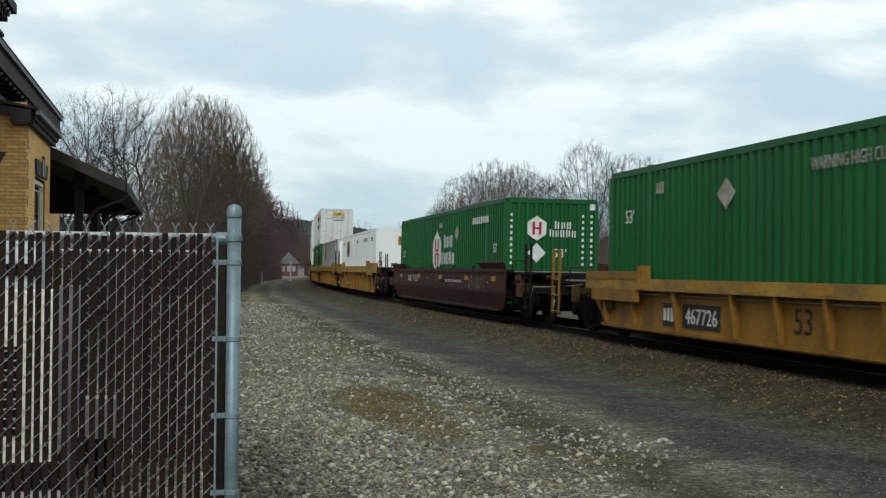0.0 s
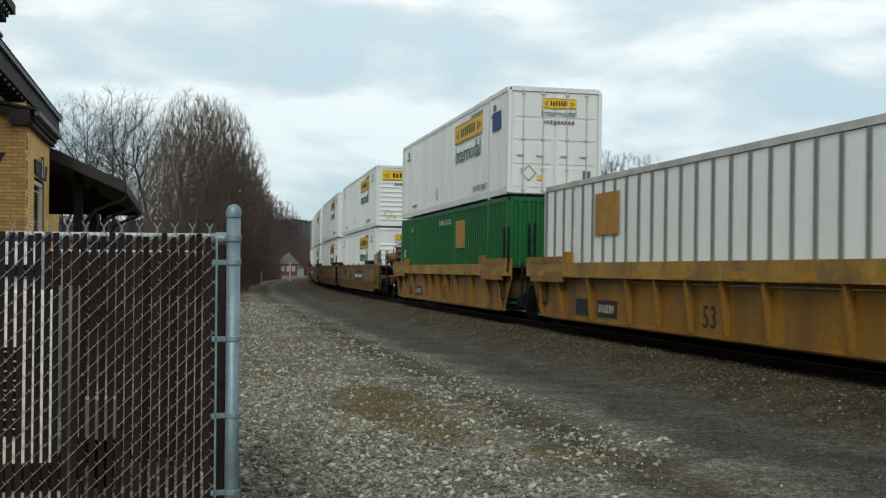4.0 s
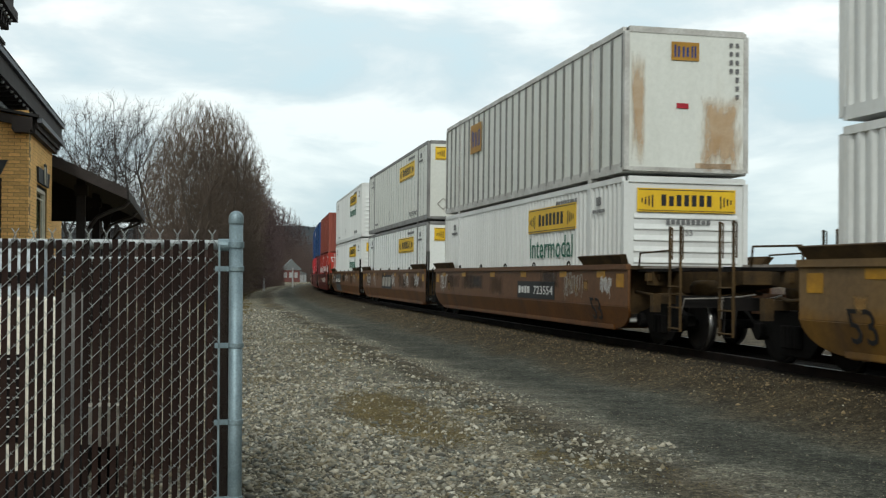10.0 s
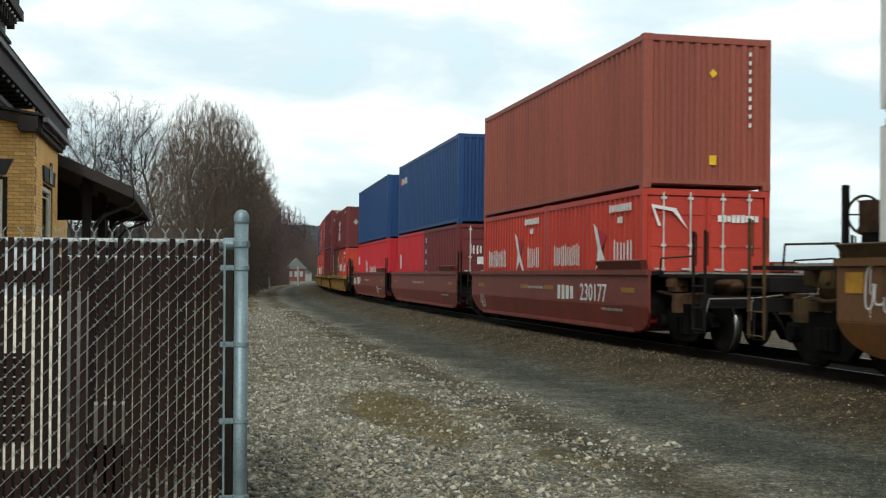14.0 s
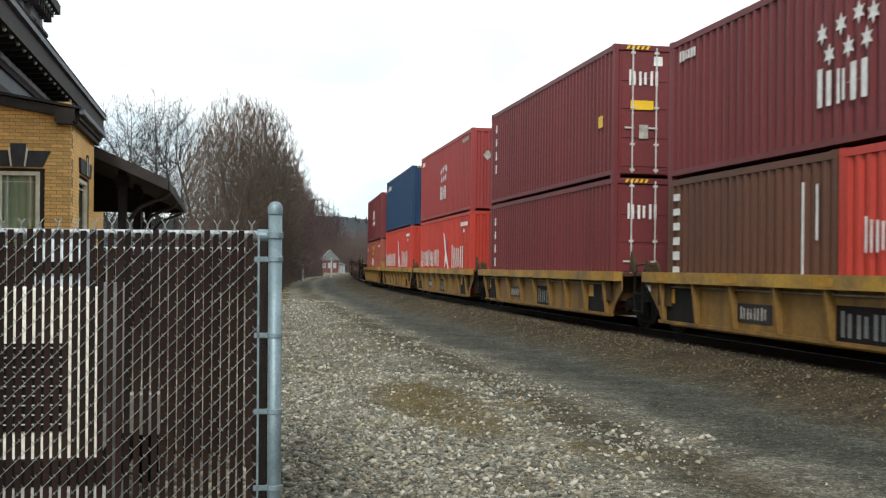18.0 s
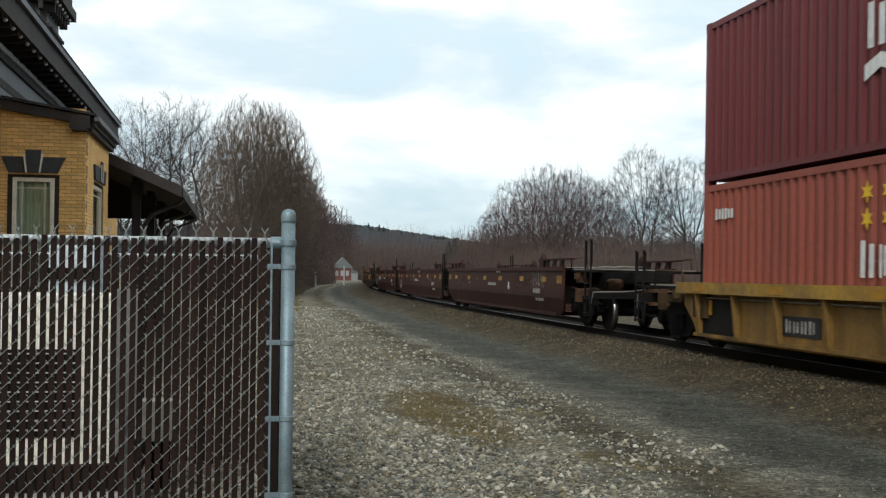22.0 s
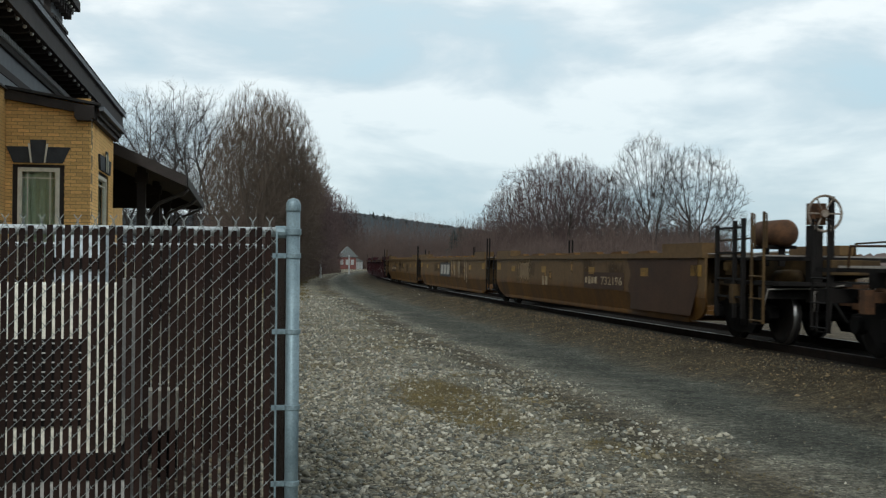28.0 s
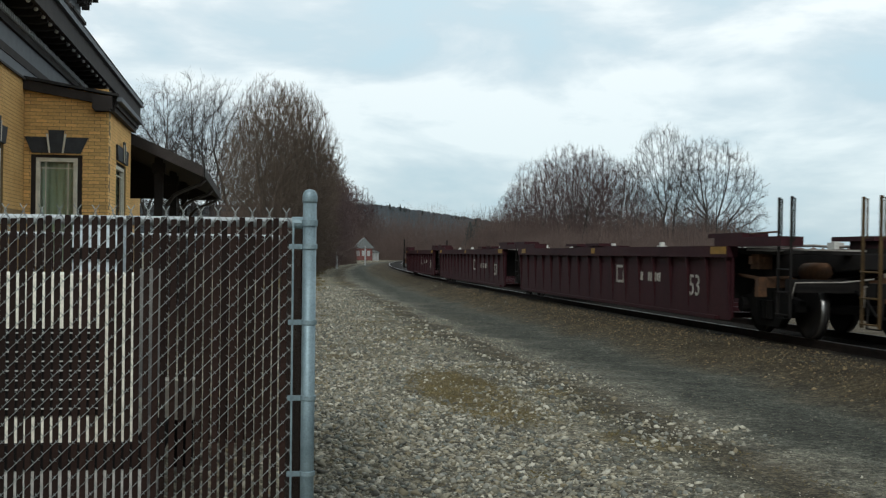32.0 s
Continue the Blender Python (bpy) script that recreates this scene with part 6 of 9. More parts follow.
put("dormer_cap", boxes("dormer_cap", M["shingle"], [(-6.9, -3.9, 28.7, 31.5, 8.05, 8.8)], 0.2), station, DORMER)

# the open shelter past the bay
roof_slab("shelter_roof", M["shingle"], [(-1.20, 3.50), (-1.20, 3.60), (-4.40, 5.02), (-4.40, 4.90)], 27.0, 39.0, label="dark shelter roof over the platform")
roof_slab("rake_fascia", M["trim"], [(-1.22, 3.37), (-1.22, 3.62), (-3.2, 4.505), (-3.2, 4.245)], 26.86, 26.995)
put("shelter_fascia", boxes("shelter_fascia", M["trim"], [(-1.26, -1.19, 27.0, 39.0, 3.39, 3.60)], 0.01), station)
roof_slab("shelter_gable", M["trim"], [(-1.26, 3.38), (-1.26, 3.55), (-4.36, 4.92), (-4.36, 3.38)], 38.80, 38.88)
roof_slab("shelter_soffit", M["trim"], [(-1.27, 3.425), (-1.27, 3.45), (-4.38, 4.835), (-4.38, 4.81)], 27.0, 38.8)
for y in (28.2, 33.0, 37.8):
    put("shelter_post", boxes("shelter_post", M["trim"], [(-2.42, -2.22, y - 0.1, y + 0.1, 0, 3.90), (-2.47, -2.17, y - 0.15, y + 0.15, 3.52, 3.76), (-2.47, -2.17, y - 0.15, y + 0.15, 0, 0.3)], 0.012), station)
    bm = bmesh.new()
    tube(bm, [(-2.15, y, 2.75), (-1.95, y, 3.02), (-1.65, y, 3.16), (-1.35, y, 3.28), (-1.24, y, 3.40)], 0.045, 8)
    put("downpipe", mesh_of(bm, "downpipe", M["pipe_brown"], True), station)
    bm = bmesh.new()
    tube(bm, [(-2.15, y, 0.0), (-2.15, y, 2.75)], 0.045, 8)
    put("downpipe", mesh_of(bm, "downpipe", M["pipe_brown"], True), station)

# ---- bare trees, brush, the far hill ----
M["bark"] = material("grey_bark", (0.062, 0.053, 0.047), 0.95, 0, (0.038, 0.033, 0.029), 3)
M["bark_brown"] = material("brown_bark", (0.125, 0.100, 0.080), 0.95, 0, (0.080, 0.064, 0.052), 3)
M["twig"] = material("grey_twigs", (0.054, 0.047, 0.044), 0.95, 0, (0.034, 0.029, 0.027), 2)
M["twig_brown"] = material("brown_twigs", (0.150, 0.114, 0.086), 0.95, 0, (0.100, 0.076, 0.058), 2)
M["twig_red"] = material("reddish_twigs", (0.115, 0.078, 0.074), 0.95, 0, (0.076, 0.052, 0.050), 2)
M["brush"] = material("winter_brush", (0.128, 0.092, 0.079), 0.95, 0, (0.086, 0.061, 0.053), 0.6)


class Sticks:
    """Many tapered three-sided sticks in one mesh."""

    def __init__(self):
        self.a, self.b, self.r, self.q = [], [], [], []

    def add(self, a, b, r0, r1):
        self.a.append(a), self.b.append(b), self.r.append(r0), self.q.append(r1)

    def mesh(self, name, mat, sides=3):
        a, b = np.array(self.a), np.array(self.b)
        r, q = np.array(self.r), np.array(self.q)
        d = b - a
        d /= np.linalg.norm(d, axis=1, keepdims=True) + 1e-9
        ref = np.where(np.abs(d[:, 2:3]) > 0.9, np.array([[1.0, 0, 0]]), np.array([[0, 0, 1.0]]))
        u = np.cross(d, ref)
        u /= np.linalg.norm(u, axis=1, keepdims=True) + 1e-9
        w = np.cross(d, u)
        n = len(a)
        v = np.empty((n, sides * 2, 3))
        for k in range(sides):
            c, s = math.cos(6.2832 * k / sides), math.sin(6.2832 * k / sides)
            off = u * c + w * s
            v[:, k] = a + off * r[:, None]
            v[:, sides + k] = b + off * q[:, None]
        f = np.array([(k, (k + 1) % sides, sides + (k + 1) % sides, sides + k) for k in range(sides)])
        f = f[None] + (np.arange(n) * sides * 2)[:, None, None]
        fl = f.reshape(-1, 4)
        me = bpy.data.meshes.new(name)
        me.vertices.add(n * sides * 2)
        me.vertices.foreach_set("co", v.reshape(-1))
        me.loops.add(fl.size)
        me.loops.foreach_set("vertex_index", fl.reshape(-1))
        me.polygons.add(len(fl))
        me.polygons.foreach_set("loop_start", np.arange(0, fl.size, 4))
        me.polygons.foreach_set("loop_total", np.full(len(fl), 4))
        me.polygons.foreach_set("use_smooth", np.ones(len(fl), dtype=bool))
        me.update()
        me.materials.append(mat)
        return me


def crown_points(g, cfg):
    """Points that fill the crown's outline, denser towards its outside, with lobes."""
    n = cfg["points"]
    low, wide, mid = cfg["low"], cfg["wide"], cfg["mid"]
    lobe = g.uniform(0, 6.283, 4)
    out = []
    while len(out) < n:
        z = g.uniform(low, 1.0)
        q = (z - mid) / (1.0 - mid if z > mid else (mid - low) * 1.12)
        r = wide * max(0.0, 1 - abs(q) ** cfg["round"]) ** 0.55
        if g.uniform(0, wide) > r:
            continue
        a = g.uniform(0, 6.283)
        r *= 1 + 0.10 * math.sin(2 * a + lobe[0]) + 0.10 * math.sin(3 * a + 9 * z + lobe[1]) + 0.07 * math.sin(5 * a - 14 * z + lobe[2])
        r *= g.uniform(0, 1) ** cfg["shell"]
        zz = z + (0.035 * math.sin(4 * a + lobe[3]) - 0.10 * (r / wide) ** 2) * (z - low)
        out.append((r * math.cos(a), r * math.sin(a), zz))
    return np.array(out)


def grow(seed, cfg):
    """A bare tree about 1 m high: limbs that spread from the trunk and fork until they fill the crown.
    Returns limbs and twigs."""
    g = np.random.default_rng(seed)
    step = cfg["step"]
    aim = crown_points(g, cfg)
    hub = np.array((0.0, 0.0, cfg["fork"] - 0.06))
    pos, parent = [np.array((0.0, 0.0, -0.02))], [-1]
    def run(at, d, length, up):
        for i in range(max(1, int(length / step))):
            d = d + g.normal(0, 0.07, 3)
            d[2] += up * step
            d = d / math.sqrt(d @ d)
            pos.append(pos[at] + d * step)
            parent.append(at)
            at = len(pos) - 1
    run(0, np.array((0.0, 0.0, 1.0)), cfg["fork"], 0.0)
    bole = len(pos)
    for k, (lean, length) in enumerate(cfg["limbs"]):
        a = 2.4 * k + g.uniform(-0.4, 0.4)
        l = radians(lean)
        run(max(1, bole - 1 - k * bole // (2 * len(cfg["limbs"]))), np.array((math.sin(l) * math.cos(a), math.sin(l) * math.sin(a), math.cos(l))), length, cfg["up"])
    near = np.full(len(aim), 1e9)
    who = np.zeros(len(aim), dtype=int)
    done = 0
    kids = [0] * len(pos)
    for turn in range(130):
        new_pos = np.array(pos[done:])
        d2 = ((aim[:, None, :] - new_pos[None, :, :]) ** 2).sum(2)
        best = d2.argmin(1)
        v = d2[np.arange(len(aim)), best]
        closer = v < near
        near[closer] = v[closer]
        who[closer] = best[closer] + done
        done = len(pos)
        keep = (near > (step * 1.5) ** 2) & (np.array(kids)[who] < 3)
        aim, near, who = aim[keep], near[keep], who[keep]
        if not len(aim):
            break
        base = np.array(pos)
        dv = aim - base[who]
        dv /= np.linalg.norm(dv, axis=1)[:, None]
        total = np.zeros((len(pos), 3))
        np.add.at(total, who, dv)
        for i in np.unique(who):
            kids[i] += 1
            if kids[i] > 3:
                continue
            d = total[i] / (np.linalg.norm(total[i]) + 1e-6)
            if parent[i] >= 0:
                back = base[i] - base[parent[i]]
                d = d + 0.70 * back / (np.linalg.norm(back) + 1e-6)
            out = base[i] - hub
            d = d + cfg["fan"] * out / np.linalg.norm(out) + g.normal(0, 0.10, 3)
            pos.append(base[i] + d / np.linalg.norm(d) * step)
            parent.append(int(i))
            kids.append(0)
    count = len(pos)
    tip, power = cfg["tip"], cfg["power"]
    mass = np.zeros(count)
    for i in range(count - 1, 0, -1):
        if mass[i] == 0:
            mass[i] = tip ** power
        mass[parent[i]] += mass[i]
    rad = mass ** (1 / power)
    limbs, twigs = Sticks(), Sticks()
    for i in range(1, count):
        p = parent[i]
        (limbs if rad[i] > tip * 4.5 else twigs).add(tuple(pos[p]), tuple(pos[i]), min(rad[p], rad[i] * 1.35), rad[i])
        if rad[i] < tip * 2.3:
            d = (pos[i] - pos[p]) / step
            out = pos[i] - hub
            d = d + 1.1 * out / np.linalg.norm(out)
            for k in range(cfg["twigs"]):
                e = d + g.normal(0, 0.62, 3)
                e = e / np.linalg.norm(e)
                end = pos[i] + e * g.uniform(0.5, 1.5) * step * cfg["spray"]
                twigs.add(tuple(pos[i]), tuple(end), tip * 0.9, tip * 0.6)
    return limbs, twigs


WIDE = {"points": 2600, "low": 0.10, "wide": 0.42, "mid": 0.50, "round": 2.2, "shell": 0.42, "step": 0.0150, "fork": 0.10, "limbs": ((8, 0.40), (30, 0.38), (24, 0.40), (46, 0.36), (34, 0.36), (58, 0.34), (18, 0.42), (50, 0.30)), "up": 0.6, "fan": 0.40, "tip": 0.00058, "power": 1.92, "twigs": 2, "spray": 2.4}
AIRY = {"points": 2300, "low": 0.16, "wide": 0.30, "mid": 0.62, "round": 2.2, "shell": 0.42, "step": 0.0150, "fork": 0.22, "limbs": ((4, 0.48), (18, 0.42), (26, 0.40), (34, 0.34), (14, 0.46), (40, 0.30)), "up": 1.2, "fan": 0.40, "tip": 0.00054, "power": 2.02, "twigs": 1, "spray": 2.4}
OVAL = {"points": 6200, "low": 0.02, "wide": 0.25, "mid": 0.58, "round": 3.8, "shell": 0.50, "step": 0.0135, "fork": 0.08, "limbs": ((2, 0.60), (8, 0.56), (14, 0.52), (20, 0.46), (26, 0.40), (12, 0.54), (30, 0.34), (18, 0.48), (34, 0.28)), "up": 0.9, "fan": 0.45, "tip": 0.00060, "power": 2.35, "twigs": 2, "spray": 2.4}
HEDGE = dict(OVAL, points=2600, step=0.017, tip=0.0010)
TREE_KIND = {
    "wide": [grow(50 + i, WIDE) for i in range(2)],
    "airy": [grow(60 + i, AIRY) for i in range(2)],
    "oval": [grow(70 + i, OVAL) for i in range(2)],
    "hedge": [grow(80 + i, HEDGE) for i in range(2)],
}
TREE_MESH = {}
for kind, rows in TREE_KIND.items():
    for i, (limbs, twigs) in enumerate(rows):
        pts = np.array(twigs.b)
        TREE_MESH[kind, i] = (limbs, twigs, np.percentile(pts[:, 2], 99.7), np.percentile(np.hypot(pts[:, 0], pts[:, 1]), 96))


def tree(kind, i, x, y, high, half, turn, label, bark="bark", twig="twig", group="bare trees"):
    """A bare tree of one kind, high metres tall and half metres in half width."""
    key = ("tree", kind, i, bark, twig)
    limbs, twigs = kept(key, lambda: (TREE_MESH[kind, i][0].mesh("trunk", M[bark], 5), TREE_MESH[kind, i][1].mesh("crown", M[twig], 3)))
    t = tagged(new("bare_tree"), label, "tree", group)
    sz, sx = high / TREE_MESH[kind, i][2], half / TREE_MESH[kind, i][3]
    t.matrix_basis = pose(x, y, ground_z(x, y) - 0.1, 0, 0, turn) @ Matrix.Diagonal((sx, sx, sz, 1))
    put("trunk", limbs, t)
    put("crown", twigs, t)
    return t


def yard_to_world(bearing, dist):
    """A place by its bearing, degrees right of the middle, and its distance."""
    a = radians(bearing)
    return dist * math.sin(a), dist * math.cos(a)


rt = random.Random(7)
# behind the shelter: airy tall trees and a dense rounded one, going on as a hedgerow along the drive
for b, d, h, w, k in ((-17.6, 92, 14.8, 4.6, 0), (-16.2, 100, 16.8, 5.0, 1), (-14.7, 92, 15.0, 4.2, 0), (-18.7, 98, 13.6, 4.4, 1), (-15.4, 106, 16.4, 4.6, 0)):
    x, y = yard_to_world(b, d)
    tree("airy", k, x, y, h, w, rt.uniform(0, 360), "tall bare grey tree behind the station")
for b, d, h, w, k in ((-12.4, 78, 13.3, 3.3, 0), (-11.5, 84, 13.7, 3.3, 1), (-10.8, 82, 13.3, 2.8, 0), (-12.9, 86, 12.2, 2.8, 1), (-10.6, 92, 12.0, 2.8, 1)):
    x, y = yard_to_world(b, d)
    tree("oval", k, x, y, h, w, rt.uniform(0, 360), "dense bare rounded tree beside the drive", "bark_brown", "twig_brown")
for b, d, h, w, k in ((-10.3, 97, 11.6, 2.8, 1), (-9.9, 108, 11.6, 2.8, 0), (-9.6, 120, 11.6, 2.8, 1), (-9.5, 135, 11.6, 2.8, 0), (-9.4, 150, 10.6, 2.8, 1), (-9.2, 170, 13.4, 2.8, 0), (-8.9, 200, 14.6, 3.0, 1), (-8.5, 210, 13.6, 2.4, 0), (-8.6, 285, 20.0, 5.0, 1), (-8.0, 292, 18.4, 5.0, 0), (-7.5, 300, 15.4, 4.6, 1), (-11.8, 98, 9.0, 3.0, 0)):
    x, y = yard_to_world(b, d)
    tree("hedge", k, x, y, h, w, rt.uniform(0, 360), "bare brown hedgerow tree along the drive", "bark_brown", "twig_red" if d > 105 else "twig_brown")
# across the track
for b, d, h, w, k, kind, tw in ((-0.1, 135, 8.4, 3.4, 0, "wide", "twig_red"), (1.2, 140, 12.0, 4.8, 1, "wide", "twig_red"), (2.5, 132, 12.8, 5.0, 0, "wide", "twig_red"), (3.8, 142, 13.2, 5.0, 1, "wide", "twig_red"), (5.3, 150, 12.4, 4.6, 0, "wide", "twig_red"), (1.9, 152, 12.6, 4.6, 0, "wide", "twig_red"), (3.2, 126, 11.6, 4.4, 1, "wide", "twig_red"), (4.7, 134, 11.6, 4.4, 0, "wide", "twig_red"), (0.4, 150, 10.4, 4.0, 1, "wide", "twig_red"),
                                (7.2, 118, 14.8, 4.8, 1, "wide", "twig"), (9.3, 122, 13.9, 6.4, 0, "wide", "twig"), (6.2, 160, 9.6, 3.0, 1, "wide", "twig_red")):
    x, y = yard_to_world(b, d)
    tree(kind, k, x, y, h * (1.0 if tw == "twig" else 1.12), w, rt.uniform(0, 360), "bare spreading tree across the track" if tw == "twig" else "bare reddish tree across the track", "bark", tw)


def brush(name, label, rows, mat, seed):
    """A thicket: upright sticks with side twigs. rows: x, y, height, width, number."""
    g = random.Random(seed)
    st = Sticks()
    for x, y, h, w, n in rows:
        z0 = ground_z(x, y) - 0.1
        for _ in range(n):
            a, r = g.uniform(0, 6.283), w * math.sqrt(g.random())
            p = Vector((x + math.cos(a) * r, y + math.sin(a) * r, z0))
            k = h * g.uniform(0.45, 1.0)
            top = p + Vector((g.gauss(0, 0.22) * k * 0.5, g.gauss(0, 0.22) * k * 0.5, k))
            st.add(tuple(p), tuple(top), 0.022, 0.008)
            for _ in range(2):
                q = g.uniform(0.3, 0.95)
                c = p.lerp(top, q)
                e = c + Vector((g.gauss(0, 0.35), g.gauss(0, 0.35), g.uniform(0.1, 0.6))) * (k * 0.3)
                st.add(tuple(c), tuple(e), 0.012, 0.006)
    return tagged(new(name, st.mesh(name, mat)), label, "brush", kind="stuff")


rows = []
for i in range(520):
    s, d = rt.uniform(-20, 190), -rt.uniform(9, 34)
    x, y, _ = track_point(s, d)
    tall = math.degrees(math.atan2(x, y)) < 10.0
    rows.append((x, y, rt.uniform(3.2, 4.8) if tall else rt.uniform(0.8, 1.5), 1.6, 40 if tall else 20))
for i in range(300):
    x, y = yard_to_world(rt.uniform(-1.6, 10.6), rt.uniform(122, 170))
    rows.append((x, y, rt.uniform(4.4, 7.4), 2.2, 64))
brush("thicket", "brown leafless thicket behind the track", rows, M["brush"], 11)
rows = []
for i in range(230):
    b = rt.uniform(-14.2, -8.45)
    d = 72 + 120 * max(0, (b + 12.2) / 4.2) ** 1.2 + rt.uniform(0, 14)
    x, y = yard_to_world(b, d)
    if track_off(x, y) > 7.6:
        rows.append((x, y, rt.uniform(2.5, 5.5), 1.8, 30))
brush("hedgerow", "dense brown leafless hedgerow along the drive", rows, M["brush"], 12)
rows = []
for i in range(240):
    b = rt.uniform(-8.6, 3.5)
    d = rt.uniform(260, 340)
    x, y = yard_to_world(b, d)
    rows.append((x, y, rt.uniform(8, 14.5), 3.5, 44))
brush("far_woods", "brown winter woods at the foot of the hill", rows, M["brush"], 13)

M["hill"] = material("wooded_hill", (0.054, 0.064, 0.072), 0.95, 0, (0.034, 0.044, 0.050), 0.03, fine=0.4)
M["evergreen"] = material("dark_evergreen", (0.048, 0.060, 0.056), 0.95, 0, (0.036, 0.046, 0.043), 2)


def ridge(name, label, b0, b1, dist, height, mat, seed, rough=0.12, n=260):
    """A long wooded ridge, a solid bank with an uneven crest."""
    bm = bmesh.new()
    front, top, back = [], [], []
    for i in range(n + 1):
        b = b0 + (b1 - b0) * i / n
        h = height(b)
        h *= 1 + rough * noise.noise(Vector((i * 0.9, seed, 0))) + rough * 0.6 * noise.noise(Vector((i * 2.7, seed, 5)))
        x, y = yard_to_world(b, dist)
        x2, y2 = yard_to_world(b, dist * 1.15)
        front.append(bm.verts.new((x, y, -1)))
        top.append(bm.verts.new((x * 1.06, y * 1.06, h)))
        back.append(bm.verts.new((x2, y2, -1)))
    for i in range(n):
        bm.faces.new((front[i], front[i + 1], top[i + 1], top[i]))
        bm.faces.new((top[i], top[i + 1], back[i + 1], back[i]))
    ob = new(name, mesh_of(bm, name, mat, True))
    return tagged(ob, label, "hill", kind="structure")


def hill_h(b):
    return max(4.0, 58 - 3.1 * max(0.0, b + 7.0) - 0.6 * max(0.0, -b - 9))


ridge("backdrop_hill", "dark wooded ridge far behind", -32, 14, 1250, hill_h, M["hill"], 3, 0.055, 420)
ridge("backdrop_treeline", "low far line of bare trees", 2, 60, 520, lambda b: 9.0 + 3.0 * math.sin(b * 0.31), M["brush"], 9, 0.25, 400)
ridge("backdrop_ring", "far wooded hills round the town", 60, 330, 1300, lambda b: 40.0, M["hill"], 5, 0.2, 200)

# evergreens on the ridge and at its foot
def evergreen(x, y, z, h, label):
    t = tagged(new("evergreen_tree"), label, "tree", "evergreens on the hill")
    t.matrix_basis = pose(x, y, z) @ Matrix.Diagonal((h, h, h, 1))
    def crown():
        g = random.Random(5)
        st = Sticks()
        for i in range(260):
            z = 0.10 + 0.88 * (i / 260)
            r = 0.30 * (1 - z) ** 0.8 + 0.012
            a = i * 2.4
            st.add((0, 0, z), (math.cos(a) * r * g.uniform(0.7, 1.2), math.sin(a) * r * g.uniform(0.7, 1.2), z - 0.05 * g.uniform(0.2, 1.4)), 0.022, 0.006)
        return st.mesh("crown", M["evergreen"])
    def trunk():
        st = Sticks()
        st.add((0, 0, -0.02), (0, 0, 0.95), 0.02, 0.005)
        return st.mesh("trunk", M["bark"], 6)
    put("trunk", kept(("evtrunk",), trunk), t)
    put("crown", kept(("evcrown",), crown), t)


for b, d, z, h in ((-2.35, 252, 0, 9.0), (-2.05, 256, 0, 9.8), (-1.75, 250, 0, 8.8), (-1.5, 258, 0, 7.6)):
    x, y = yard_to_world(b, d)
    evergreen(x, y, z, h, "dark evergreen among the bare woods")
for i in range(34):
    b = rt.uniform(-9.5, -0.5)
    x, y = yard_to_world(b, 1250 * rt.uniform(1.045, 1.06))
    evergreen(x, y, hill_h(b) - rt.uniform(3, 5), rt.uniform(3.6, 6) * (1.4 if i % 9 == 3 else 1.0), "dark evergreen on the crest of the ridge")

# the red house at the far end of the drive
M["barn_red"] = material("red_boards", (0.17, 0.060, 0.052), 0.8, 0, (0.10, 0.045, 0.040), 1.2)
M["house_white"] = material("white_boards", (0.30, 0.31, 0.31), 0.7, 0, (0.30, 0.31, 0.30), 2)
M["house_roof"] = material("grey_roof", (0.16, 0.17, 0.17), 0.9, 0, (0.12, 0.13, 0.13), 2)
hx, hy = yard_to_world(-7.5, 262)
house = tagged(new("house"), "small red house with a grey roof", "house")
house.matrix_basis = pose(hx, hy, 0, 0, 0, 12) @ Matrix.Diagonal((0.85, 0.85, 0.85, 1))
part("wall", (lambda bm: (box(bm, -3.0, 1.6, 0, 6, -0.3, 3.4), bm)[1])(bmesh.new()), M["barn_red"], house, "red boarded wall")
bm = bmesh.new()
prism(bm, [(-3.4, 3.3), (2.2, 3.3), (-0.6, 6.1)], -0.3, 6.3)
part("roof", bm, M["house_roof"], house)
bm = bmesh.new()
box(bm, -3.1, 1.7, -0.08, -0.02, 3.2, 3.5)
box(bm, -1.3, -0.2, -0.10, -0.02, 3.7, 4.8)
part("trim_board", bm, M["house_white"], house)
for wx in (-2.2, -0.8, 0.6):
    bm = bmesh.new()
    box(bm, wx - 0.4, wx + 0.4, -0.07, -0.01, 1.2, 2.6)
    part("window", bm, M["house_white"], house)
bm = bmesh.new()
box(bm, 1.6, 3.4, 0.5, 5.0, -0.3, 2.0)
part("annex", bm, M["house_white"], house, "low pale annex")
bm = bmesh.new()
prism(bm, [(1.5, 2.0), (3.7, 2.0), (3.7, 2.2), (1.5, 3.2)], 0.3, 5.2)
part("annex_roof", bm, M["house_roof"], house)
for b, d, h in ((-7.55, 150, 2.6), (-8.95, 120, 1.8)):
    x, y = yard_to_world(b, d)
    mp_ = tagged(new("marker_post"), "white wooden marker post beside the drive", "post", "marker posts")
    mp_.matrix_basis = pose(x, y, ground_z(x, y) - 0.1)
    part("post", (lambda bm: (box(bm, -0.09, 0.09, -0.09, 0.09, 0, h), bm)[1])(bmesh.new()), M["house_white"], mp_)
    part("cap", (lambda bm: (box(bm, -0.11, 0.11, -0.11, 0.11, h, h + 0.05), bm)[1])(bmesh.new()), M["house_white"], mp_)

